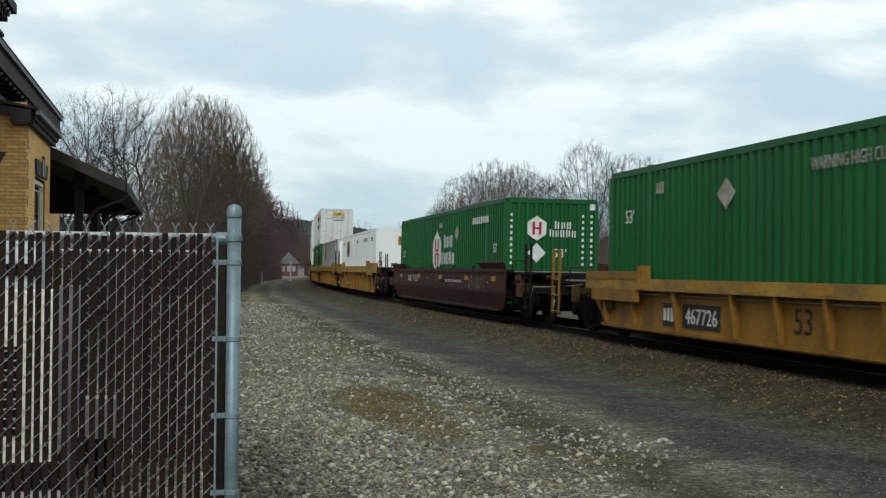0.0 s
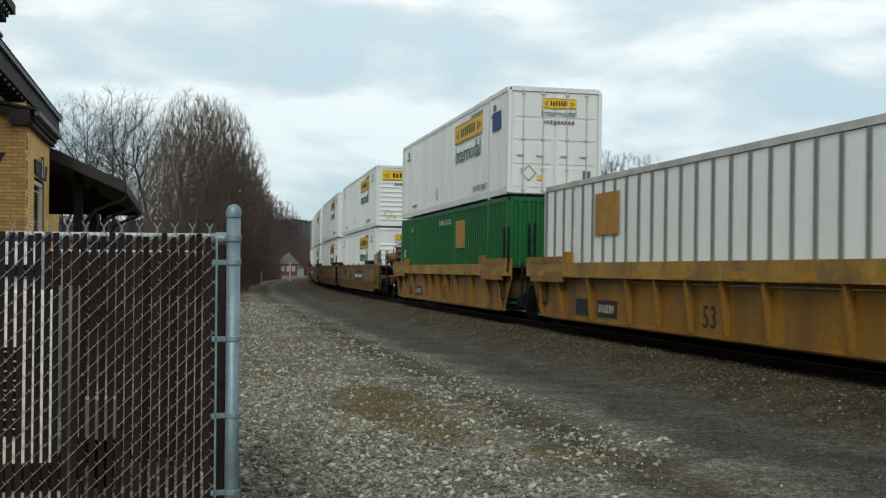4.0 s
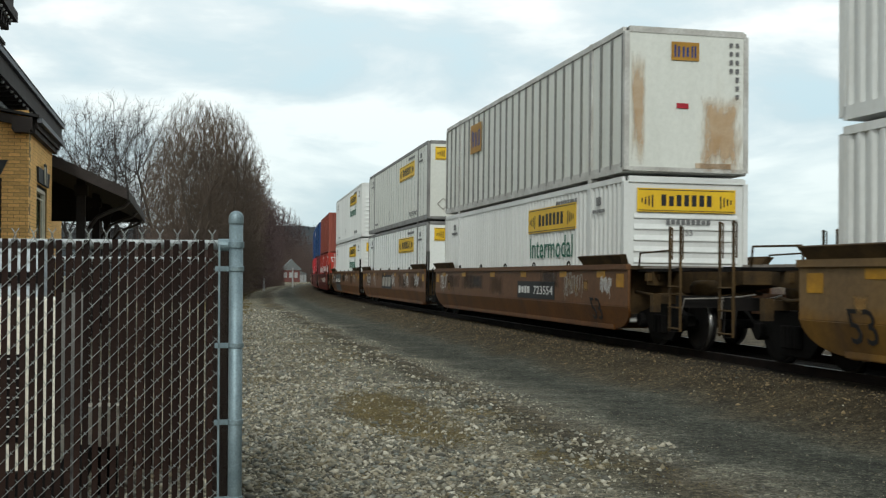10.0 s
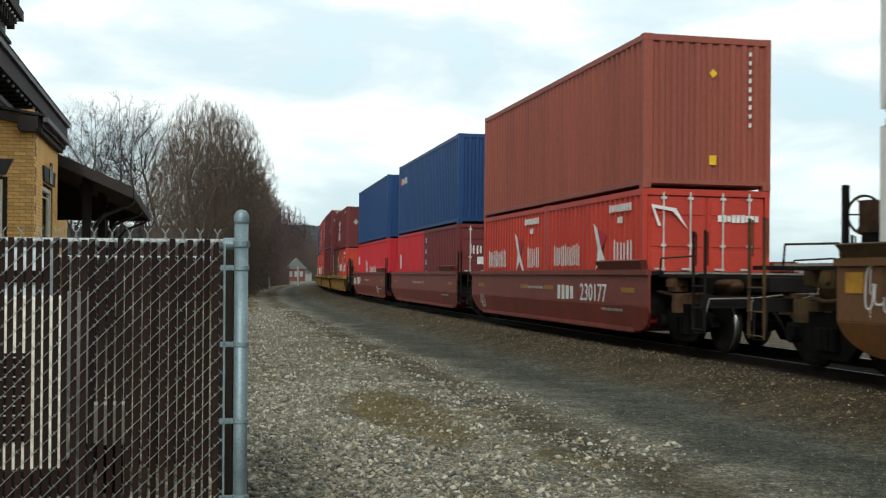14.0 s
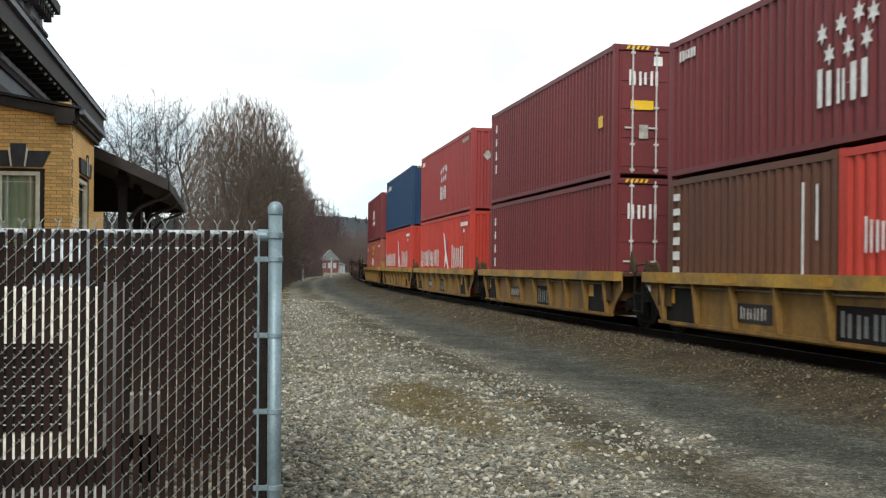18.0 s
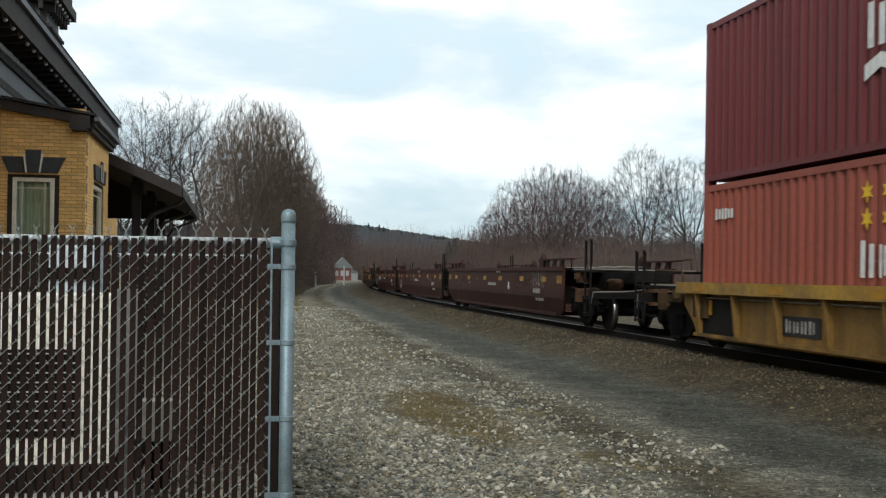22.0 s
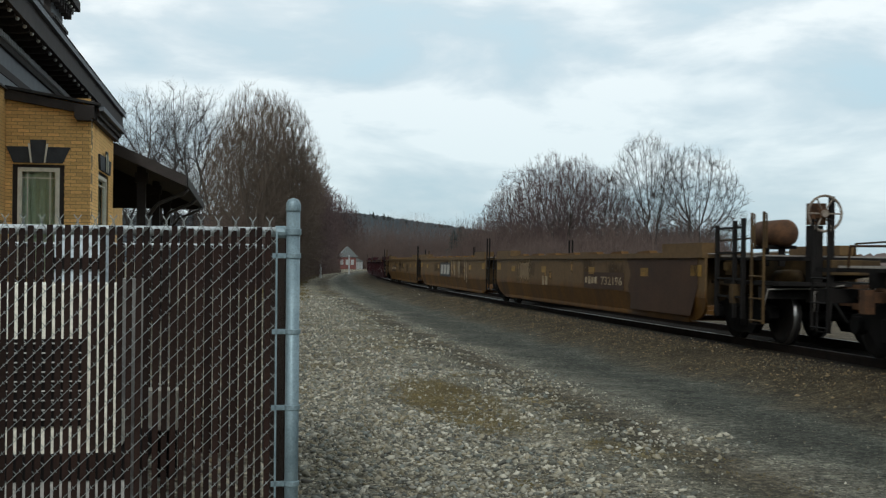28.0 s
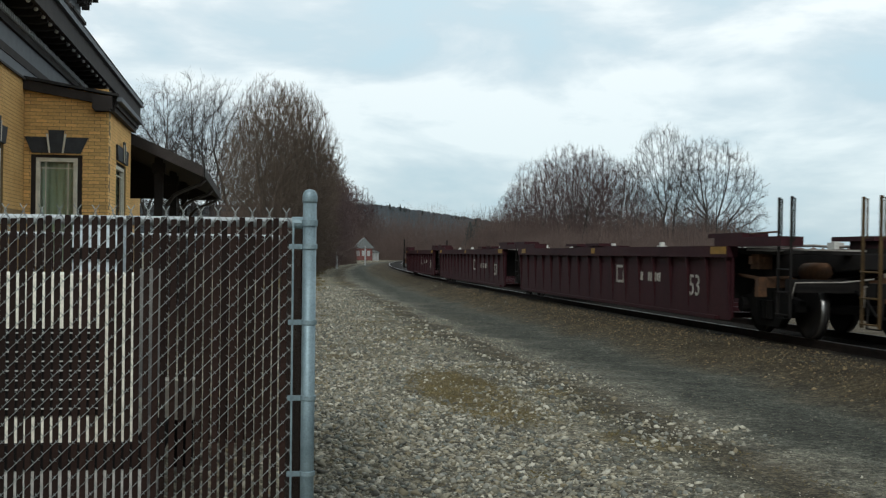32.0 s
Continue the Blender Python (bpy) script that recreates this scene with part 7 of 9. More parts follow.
# ---- the consist ----
UNITS = [
    # number in the train, centre, kind, paint, half length, top, bottom, front, rear, label
    (1, -167.66, "rib", "car_yellow", 8.75, 1.15, 0.22, "end", "end", "grimy yellow ribbed well car under a green container"),
    (2, -143.81, "plain", "car_maroon", 8.75, 1.33, 0.22, "end", "end", "dark maroon smooth-sided well car with faded marks"),
    (3, -120.25, "rib", "car_yellow", 8.75, 1.44, 0.22, "end", "link", "grimy yellow ribbed well car under a white container"),
    (4, -100.62, "rib", "car_yellow", 8.75, 1.44, 0.22, "link", "link", "grimy yellow ribbed well car in mid set"),
    (5, -81.17, "rib", "car_yellow", 8.75, 1.44, 0.22, "link", "end", "grimy yellow ribbed well car under two containers"),
    (6, -57.38, "plain", "car_brown", 8.75, 1.50, 0.26, "end", "link", "brown-yellow smooth well car with a brake wheel"),
    (7, -37.99, "plain", "car_brown", 8.75, 1.50, 0.26, "link", "link", "brown-yellow smooth well car with faint red letters"),
    (8, -18.47, "plain", "car_brown", 8.75, 1.50, 0.26, "link", "end", "brown-yellow smooth well car with a number plate panel"),
    (9, 5.10, "plain", "car_rust", 8.75, 1.50, 0.26, "end", "link", "rust-brown well car with scrawled white graffiti"),
    (10, 24.46, "plain", "car_rust", 8.75, 1.50, 0.26, "link", "link", "rust-brown well car with white graffiti loops"),
    (11, 43.80, "plain", "car_rust", 8.75, 1.50, 0.26, "link", "end", "rust-brown well car with grey painted graffiti"),
    (12, 65.51, "plain", "car_red", 6.80, 1.38, 0.22, "end", "link", "red short well car with white numbers"),
    (13, 81.25, "plain", "car_red", 6.80, 1.38, 0.22, "link", "link", "red short well car under blue container"),
    (14, 96.95, "plain", "car_red", 6.80, 1.38, 0.22, "link", "end", "red short well car with large pale digits"),
    (15, 116.89, "rib", "car_yellow", 6.85, 1.18, 0.22, "end", "link", "dirty yellow short well car with a hand wheel"),
    (16, 132.25, "rib", "car_yellow", 6.85, 1.18, 0.22, "link", "link", "dirty yellow short ribbed well car"),
    (17, 147.70, "rib", "car_yellow", 6.85, 1.18, 0.22, "link", "link", "dirty yellow short ribbed well car"),
    (18, 163.25, "rib", "car_yellow", 6.85, 1.18, 0.22, "link", "link", "dirty yellow short ribbed well car"),
    (19, 179.00, "rib", "car_yellow", 6.85, 1.18, 0.22, "link", "end", "dirty yellow short well car, last of its set"),
    (20, 202.30, "plain", "car_maroon", 8.75, 1.50, 0.24, "end", "link", "empty dark maroon well car with yellow reflectors"),
    (21, 221.70, "plain", "car_maroon", 8.75, 1.50, 0.24, "link", "link", "empty dark maroon well car in mid set"),
    (22, 241.10, "plain", "car_maroon", 8.75, 1.50, 0.24, "link", "end", "empty dark maroon well car with white number"),
    (23, 264.80, "plain", "car_maroon", 8.75, 1.33, 0.24, "end", "end", "empty low maroon well car with yellow lettering"),
    (24, 288.50, "plain", "car_olive", 8.75, 1.50, 0.24, "end", "link", "empty brown-yellow well car with a brake wheel"),
    (25, 307.90, "plain", "car_olive", 8.75, 1.50, 0.24, "link", "link", "empty brown-yellow well car with chalky drips"),
    (26, 327.30, "plain", "car_olive", 8.75, 1.50, 0.24, "link", "end", "empty brown-yellow well car with number panel"),
    (27, 351.20, "gt", "car_wine", 8.40, 1.48, 0.18, "end", "link", "empty wine-red ribbed well car"),
    (28, 370.60, "gt", "car_wine", 8.40, 1.48, 0.18, "link", "link", "empty wine-red ribbed well car"),
    (29, 390.00, "gt", "car_wine", 8.40, 1.48, 0.18, "link", "end", "empty wine-red ribbed well car"),
]
CAR, CENTRE, CAR_TOP, CAR_KIND = {}, {}, {}, {}
for k, s, kind, paint, half, top, bottom, front, rear, label in UNITS:
    CAR[k] = well_car(label, kind, M[paint], half, top, bottom, front, rear, "well cars of the train")
    CENTRE[k], CAR_TOP[k], CAR_KIND[k] = s, top, kind
    MOVING.append((CAR[k], s))
brake_gear(CAR[6], M["car_brown"], 10.1, 1.50, 10.65, -0.55)
# a hand wheel on the rear end of the last rust-brown car
for name, me, label in (("hand_wheel", wheel_ring(M["rust"]), "spoked brake hand wheel"), ("brake_box", kept(("bbox2",), lambda: boxes("brake_box", M["rust"], [(-0.14, 0.14, 0.06, 0.32, -0.26, 0.20)], 0.02)), "rusty brake gear box"),
                        ("brake_stand", kept(("bstand2",), lambda: boxes("brake_stand", M["iron"], [(-0.12, 0.12, 0.10, 0.30, -1.3, -0.24), (0.30, 0.38, 0.0, 0.08, -1.3, 0.42)], 0.01)), "")):
    put(name, me, CAR[11], pose(-10.35, 0.0, 2.17, 0, 0, -90), label)
brake_gear(CAR[24], M["iron"], 10.4, 1.50, 11.2, -0.55)
brake_gear(CAR[15], M["rust"], 8.0, 1.18, 7.25, -1.20, False)


def joint_tank(k, x):
    """An air reservoir on painted brackets over the joint of two short cars."""
    bm = bmesh.new()
    lathe(bm, [(0.02, -0.62), (0.14, -0.58), (0.20, -0.48), (0.20, 0.48), (0.14, 0.58), (0.02, 0.62)], (0, 0, 0), "x", 18)
    t = part("air_reservoir", bm, M["rust"], CAR[k], "rusty brown air reservoir", True)
    t.matrix_basis = pose(x, -1.12, CAR_TOP[k] + 0.30)
    for dx in (-0.36, 0.36):
        put("strap", kept(("tankstrap",), lambda: boxes("strap", M["iron"], [(-0.025, 0.025, -0.212, 0.212, -0.05, 0.05), (-0.025, 0.025, -0.10, 0.10, 0.16, 0.212)], 0.004)), t, pose(dx, 0, 0))
    for dx in (-0.66, 0.0, 0.66):
        put("bracket", kept(("tankbracket",), lambda: poly("bracket", [(-0.13, 0.0), (0.13, 0.0), (0.09, 0.34), (0.02, 0.36), (-0.02, 0.14), (-0.13, 0.12)], M["chord_yellow"], 0.05)), CAR[k], pose(x + dx, -1.36, CAR_TOP[k] - 0.02), "yellow bracket under the tank")


def joint_gear(k, x):
    """Peaked guide plates and a low rail over the joint of two short cars."""
    for dx, high in ((-0.55, 0.42), (0.30, 0.26), (0.75, 0.20)):
        put("guide_peak", kept(("peak", high), lambda: poly("guide_peak", [(-0.20, 0.0), (0.20, 0.0), (0.10, high * 0.45), (-0.02, high), (-0.08, high), (-0.14, high * 0.4)], M["end_tan"], 0.06)), CAR[k], pose(x + dx, -1.38, CAR_TOP[k] - 0.01), "grimy peaked guide plate")
    bm = bmesh.new()
    tube(bm, [(x - 0.5, -1.34, CAR_TOP[k] + 0.12), (x + 0.2, -1.36, CAR_TOP[k] + 0.16), (x + 0.8, -1.34, CAR_TOP[k] + 0.10)], 0.022, 7)
    part("brake_pipe", bm, M["end_tan"], CAR[k], "bent brake pipe", True)


joint_tank(18, -7.35)
for k in (15, 16, 17):
    joint_gear(k, -7.20)

BOXES = {}


def load(k, level, ob, H, dx=0.0):
    """Set a container into well k: level 0 in the well, level 1 on top of what stands there."""
    z = BOX_Z if level == 0 else BOXES[k][0][1] + BOXES[k][0][2] + 0.012
    BOXES.setdefault(k, []).append((ob, z, H))
    turn = pose(dx, 0, 0)
    MOVING.append((ob, CENTRE[k], z, turn))
    return ob


def mark(ob, name, me, x, z, label=""):
    """A flat mark on the near flank of a container, at x ahead of its middle and z over its foot."""
    return put(name, me, ob, near_side(x, z, 0.006), label)


def end_mark(ob, L, name, me, y, z, label=""):
    return put(name, me, ob, on_end(L, y, z), label)


def car_mark(k, name, me, x, z, label=""):
    y = -CAR_W + {"plain": -0.010, "rib": 0.112, "gt": 0.036}[CAR_KIND[k]]
    lean = 0.0
    if CAR_KIND[k] == "plain" and z < FOLD_Z - 0.02:
        y += FOLD_IN * (FOLD_Z - z) / (FOLD_Z - 0.24)
        lean = math.degrees(math.atan2(FOLD_IN, FOLD_Z - 0.24))
    return put(name, me, CAR[k], pose(x, y, z, lean), label)


def hauler_sign(w, h):
    """A yellow sign with dark bars in the place of a firm's name and two striped corner marks."""
    def make():
        bm = bmesh.new()
        n = 7
        x0, x1 = -w * 0.27, w * 0.27
        step = (x1 - x0) / n
        for i in range(n):
            a = x0 + i * step
            box(bm, a + step * 0.16, a + step * 0.78, 0, 0.004, -h * 0.24, h * (0.24 if i != 1 else 0.18))
        box(bm, -w * 0.485, w * 0.485, 0, 0.004, h * 0.42, h * 0.45)
        box(bm, -w * 0.485, w * 0.485, 0, 0.004, -h * 0.45, -h * 0.42)
        for sx in (-1, 1):
            for i in range(4):
                a = sx * w * (0.34 + 0.035 * i)
                box(bm, *sorted((a, a + sx * w * 0.014)), 0, 0.004, -h * 0.30 + i * h * 0.06, h * 0.22 - i * h * 0.05)
        return mesh_of(bm, "lettering", M["ink"])
    return kept(("sign", w, h), make)


def sign(ob, x, z, w, h, L=None, y=None):
    if L is None:
        p = mark(ob, "yellow_sign", panel(w, h, M["sign_yellow"], 0.012), x, z, "yellow name panel with dark marks")
    else:
        p = end_mark(ob, L, "yellow_sign", panel(w, h, M["sign_yellow"], 0.012), y, z, "yellow name panel with dark marks")
    put("lettering", hauler_sign(w, h), p, pose(0, -0.0045, 0))


def jb(k, level, front="louvred", words=True, big=True, smooth=False, dx=0.0, dirt=""):
    """A white 53 foot box with yellow sign panels and green lettering."""
    mat = (M["white_dull"] if level else M["white_smooth"]) if smooth else M["white"]
    ob = container(("white smooth-sided long container" if smooth else "white corrugated long container") + (" with yellow sign panels, stacked on top" if level else " with yellow sign panels, in a well"),
                   FT53, HI, mat, "smooth" if smooth else "fold", front, M["rail_grey"] if smooth else None, M["rail_grey"] if smooth else M["white_rail"])
    load(k, level, ob, HI)
    zs = 2.27 if not smooth else 2.15
    sign(ob, 3.45, zs if words else 2.15, 3.62, 0.58)
    if words:
        mark(ob, "lettering", lettering("Intermodal", 0.50, M["ink_green"], 3.25), 3.42, 1.62)
    if level:
        mark(ob, "lettering", lettering("TOP LIFT ONLY", 0.17, M["ink_grey"], 1.75), 5.0, 0.42)
        mark(ob, "lettering", bars(6, 1.0, 0.09, M["ink_grey"], 0.3, k), -5.2, 0.42)
    mark(ob, "lettering", bars(9, 1.5, 0.10, M["ink_grey"], 0.3, k), 4.6, HI - 0.30)
    for dx_ in (-6.6, 6.7):
        mark(ob, "lettering", bars(3, 0.30, 0.20, M["ink_grey"], 0.3, 3), dx_, HI - 0.42)
        mark(ob, "lettering", bars(6, 0.75, 0.08, M["ink_grey"], 0.3, 4), dx_, HI - 0.62)
    mark(ob, "diamond_mark", kept(("diamond", "g"), lambda: diamond_ring(0.22, M["ink_grey"])), -1.1, 0.62)
    if big:
        sign(ob, 0, HI - 0.46, 2.05, 0.46, FT53, 0)
        end_mark(ob, FT53, "lettering", bars(9, 0.95, 0.11, M["ink_grey"], 0.3, k), 0.05, HI - 0.88)
        end_mark(ob, FT53, "lettering", lettering("53", 0.12, M["ink_grey"]), 0.05, HI - 1.08)
    else:
        sign(ob, 0, HI - 0.42, 0.95, 0.27, FT53, 0.1)
        end_mark(ob, FT53, "lettering", lettering("Intermodal", 0.15, M["ink_green"], 0.95), 0.1, HI - 0.68)
        end_mark(ob, FT53, "lettering", bars(9, 0.9, 0.10, M["ink_grey"], 0.3, k), 0.1, HI - 0.92)
    end_mark(ob, FT53, "diamond_mark", kept(("diamond", "e"), lambda: diamond_ring(0.22, M["ink_dull"])), -0.72, 0.62)
    end_mark(ob, FT53, "sticker", panel(0.12, 0.13, M["sign_yellow"]), -0.42, 0.50, "small yellow sticker")
    end_mark(ob, FT53, "document_holder", panel(0.22, 0.30, M["ink_grey"]), 0.88, 0.56, "small grey document holder")
    return ob


def diamond_ring(r, mat):
    bm = bmesh.new()
    for a, b in (((r, 0), (0, r)), ((0, r), (-r, 0)), ((-r, 0), (0, -r)), ((0, -r), (r, 0))):
        prism(bm, [a, b, (b[0] * 0.84, b[1] * 0.84), (a[0] * 0.84, a[1] * 0.84)], 0, 0.005)
    return mesh_of(bm, "diamond", mat)


def diamond(w, h, mat):
    return kept(("solid diamond", w, h, mat.name), lambda: poly("diamond", [(w / 2, 0), (0, h / 2), (-w / 2, 0), (0, -h / 2)], mat))


def hexagon(w, h, mat, bite=0.24):
    return kept(("hexagon", w, h, mat.name), lambda: poly("hexagon", [(w / 2, -h * bite), (w / 2, h * bite), (0, h / 2), (-w / 2, h * bite), (-w / 2, -h * bite), (0, -h / 2)], mat))


def letter_bars(groups, h, mat, slim=0.34):
    """Plain upright bars in the place of a firm's name. groups: widths of letters, 0 for a space."""
    def make():
        bm = bmesh.new()
        teeth = []
        x = -sum(w if w else h * 0.35 for w in groups) / 2
        for i, w in enumerate(groups):
            if not w:
                x += h * 0.35
                continue
            k = h * (1.0, 0.88, 0.94)[i % 3]
            t = w * (0.10 + slim * 0.35)
            teeth.append((x + w * 0.14, x + w * 0.14 + t, -h / 2, -h / 2 + k))
            teeth.append((x + w * 0.80 - t, x + w * 0.80, -h / 2 + h * 0.06 * (i % 2), -h / 2 + k * (1.0, 0.9, 0.96)[(i + 1) % 3]))
            x += w
        comb(bm, teeth, 0.005)
        return mesh_of(bm, "lettering", mat)
    return kept(("letters", tuple(groups), h, mat.name, slim), make)


def star(r, mat):
    return kept(("star", r, mat.name), lambda: poly("star", [((r if i % 2 else r * 0.45) * math.cos(radians(30 * i)), (r if i % 2 else r * 0.45) * math.sin(radians(30 * i))) for i in range(12)], mat))


def kite(ob, x, z, s=1.0, on_red=True):
    """The pale and red pennant of a shipping line, drawn as plain shapes."""
    mark(ob, "pennant", kept(("kite1", s), lambda: poly("pennant", [(-0.55 * s, 0.62 * s), (-0.30 * s, 0.52 * s), (0.02 * s, 0.0), (0.62 * s, -0.62 * s), (0.30 * s, -0.50 * s), (0.0, -0.25 * s), (-0.34 * s, -0.52 * s), (-0.20 * s, 0.0)], M["ink_white"])), x, z, "pale pennant mark")
    mark(ob, "pennant", kept(("kite2", s), lambda: poly("pennant", [(-0.26 * s, 0.50 * s), (0.42 * s, 0.30 * s), (0.12 * s, 0.02 * s), (0.03 * s, 0.0)], M["ink_red"])), x, z)


def twenty(label, mat, kx, k, level, H, front="fold"):
    ob = container(label, FT20, H, mat, "fold", front)
    load(k, level, ob, H, kx)
    return ob


# -- units 1 to 5 --
g1 = load(1, 0, container("green corrugated long container in yellow well", FT53, HI, M["green"], "fold", "fold"), HI)
mark(g1, "lettering", lettering("53'", 0.26, M["ink_white"]), -7.0, 2.0)
mark(g1, "diamond_mark", diamond(0.62, 0.50, M["ink_dull"]), -3.1, 2.2, "pale grey diamond placard")
mark(g1, "lettering", lettering("WARNING HIGH CUBE", 0.18, M["ink_dull"], 1.9), 0.3, 2.44)
mark(g1, "lettering", bars(3, 0.35, 0.22, M["ink_dull"], 0.3, 1), -5.6, 2.45)
g2 = load(2, 0, container("green corrugated long container with a white hexagon", FT53, HI, M["green"], "fold", "fold"), HI)
h = mark(g2, "hexagon_mark", hexagon(1.36, 1.46, M["ink_white"]), -0.82, 1.56, "white hexagon with red bars")
for bx, bz, bw, bh in ((-0.22, 0.24, 0.17, 0.40), (0.22, 0.24, 0.17, 0.40), (-0.22, -0.24, 0.17, 0.40), (0.22, -0.24, 0.17, 0.40), (0.0, 0.06, 0.58, 0.07), (0.0, -0.06, 0.58, 0.07)):
    put("red_bar", panel(bw, bh, M["ink_red"]), h, pose(bx, -0.006, bz))
mark(g2, "lettering", letter_bars([0.5, 0.45, 0.45], 0.42, M["ink_white"]), 1.0, 1.90)
mark(g2, "lettering", letter_bars([0.44, 0.36, 0.42, 0.42, 0.42], 0.42, M["ink_white"]), 0.95, 1.36)
mark(g2, "diamond_mark", diamond(0.55, 0.5, M["ink_dull"]), 2.25, 2.12, "pale grey diamond placard")
mark(g2, "lettering", bars(8, 2.0, 0.22, M["ink_white"], 0.35, 5), 5.4, 2.40)
mark(g2, "lettering", lettering("53'", 0.26, M["ink_white"]), 7.1, 1.58)
mark(g2, "lettering", lettering("53'", 0.26, M["ink_white"]), -7.2, 1.58)
mark(g2, "lettering", bars(4, 0.5, 0.18, M["ink_dull"], 0.3, 6), -0.2, 2.45)
h = end_mark(g2, FT53, "hexagon_mark", hexagon(0.52, 0.66, M["ink_white"]), -0.42, 2.10, "white hexagon with red bars")
for bx in (-0.09, 0.09):
    put("red_bar", panel(0.07, 0.34, M["ink_red"]), h, pose(bx, -0.006, 0))
put("red_bar", panel(0.24, 0.05, M["ink_red"]), h, pose(0, -0.006, 0))
end_mark(g2, FT53, "lettering", letter_bars([0.18, 0.16, 0.16], 0.20, M["ink_white"]), 0.30, 2.20)
end_mark(g2, FT53, "lettering", letter_bars([0.17, 0.13, 0.16, 0.16, 0.16], 0.20, M["ink_white"]), 0.30, 1.98)
end_mark(g2, FT53, "diamond_mark", diamond(0.50, 0.52, M["ink_white"]), -0.42, 1.45, "white diamond placard")
end_mark(g2, FT53, "lettering", lettering("53'", 0.24, M["ink_white"]), 0.22, 1.45)
for yy in (-1.12, 1.10, 0.86):
    for i in range(9):
        end_mark(g2, FT53, "lettering", bars(1, 0.06, 0.09, M["ink_white"], 0.0, i), yy, 2.45 - i * 0.16)
end_mark(g2, FT53, "sticker", panel(0.14, 0.16, M["ink_white"]), 1.12, 2.70)

w3 = load(3, 0, container("plain white refrigerated-style long container", FT53, HI, M["white_smooth"], "smooth", "flat", M["white_smooth"], M["white_rail"]), HI)
p = mark(w3, "name_panel", panel(1.35, 0.85, M["ochre"]), -4.55, 2.10, "ochre and blue name panel")
put("lettering", letter_bars([0.38, 0.42, 0.32], 0.5, M["ink_blue"]), p, pose(0.05, -0.006, 0))
for xx, n in ((-6.9, 3), (0.3, 3), (3.3, 2), (4.0, 2), (4.5, 2), (6.6, 4)):
    mark(w3, "lettering", bars(n, 0.16 * n, 0.22, M["ink_grey"], 0.3, n), xx, 2.42)
p = end_mark(w3, FT53, "name_panel", panel(0.62, 0.42, M["ochre"]), 0.05, 2.32, "ochre and blue name panel")
put("lettering", letter_bars([0.17, 0.19, 0.15], 0.26, M["ink_blue"]), p, pose(0, -0.006, 0))
for yy, n in ((0.72, 4), (1.0, 7)):
    for i in range(n):
        end_mark(w3, FT53, "lettering", bars(1, 0.07, 0.10, M["ink_grey"], 0.0, i), yy, 2.45 - i * 0.17)
w4 = load(4, 0, container("white long container with grey upright ribs", FT53, HI, M["white_smooth"], "ribbed", "flat", M["white_rail"], M["white_rail"]), HI)
p = mark(w4, "name_panel", panel(1.3, 0.85, M["ochre"]), -4.05, 2.10, "ochre name panel on the ribs")
p = end_mark(w4, FT53, "name_panel", panel(0.72, 0.45, M["ochre"]), 0.30, 2.30, "ochre and blue name panel")
put("lettering", letter_bars([0.19, 0.21, 0.17], 0.26, M["ink_blue"]), p, pose(0, -0.006, 0))
end_mark(w4, FT53, "lettering", bars(4, 0.35, 0.18, M["ink_dull"], 0.3, 2), -0.4, 1.55)
g5 = load(5, 0, container("green corrugated long container with ochre name panel", FT53, HI, M["green"], "fold", "fold"), HI)
mark(g5, "name_panel", panel(1.3, 0.85, M["ochre"]), 2.6, 2.05, "ochre name panel")
mark(g5, "lettering", lettering("53'", 0.26, M["ink_white"]), -7.1, 1.58)
mark(g5, "lettering", lettering("WARNING HIGH CUBE", 0.18, M["ink_dull"], 1.9), 0.3, 2.5)
mark(g5, "lettering", bars(3, 0.35, 0.22, M["ink_dull"], 0.3, 1), -5.6, 2.45)
j5 = jb(5, 1, "doors", True, False)
mark(j5, "name_panel", panel(0.9, 0.5, M["ink_blue"]), 6.9, 2.1, "dark blue name panel")

# -- units 6 to 11 --
for k, lo_big, hi_big in ((6, False, True), (7, True, False), (8, False, True), (11, True, False)):
    jb(k, 0, "louvred", True, lo_big)
    jb(k, 1, "louvred", k != 8, hi_big)
jb(9, 0, "louvred", True, True)
w9 = load(9, 1, container("white long container with grey upright ribs, on top", FT53, HI, M["white_dull"], "ribbed", "flat", M["white_rail"], M["white_rail"]), HI)
p = mark(w9, "name_panel", panel(1.3, 0.85, M["ochre"]), -3.95, 2.10, "ochre and blue name panel")
put("lettering", letter_bars([0.38, 0.42, 0.32], 0.5, M["ink_blue"]), p, pose(0.05, -0.006, 0))
p = end_mark(w9, FT53, "name_panel", panel(0.58, 0.36, M["ochre"]), -0.05, 2.45, "ochre and blue name panel")
put("lettering", letter_bars([0.17, 0.19, 0.15], 0.24, M["ink_blue"]), p, pose(0, -0.006, 0))
for yy, n in ((0.92, 4), (1.05, 7)):
    for i in range(n):
        end_mark(w9, FT53, "lettering", bars(1, 0.07, 0.10, M["ink_grey"], 0.0, i), yy, 2.62 - i * 0.17)
end_mark(w9, FT53, "sticker", panel(0.25, 0.10, M["ink_red"]), -0.1, 1.38)
M["stain"] = material("rusty_stain", (0.42, 0.28, 0.16), 0.7, 0, (0.55, 0.45, 0.34), 5)
end_mark(w9, FT53, "rust_stain", panel(0.75, 0.10, M["stain"]), 0.55, 0.22, "rusty stain along the sill")
end_mark(w9, FT53, "rust_stain", coat("rust_wash", (0.45, 0.27, 0.12), (0.58, 0.42, 0.26), 0.9, 1.5, 0.7, 0.3), 0.72, 0.85, "pale rusty streaks")
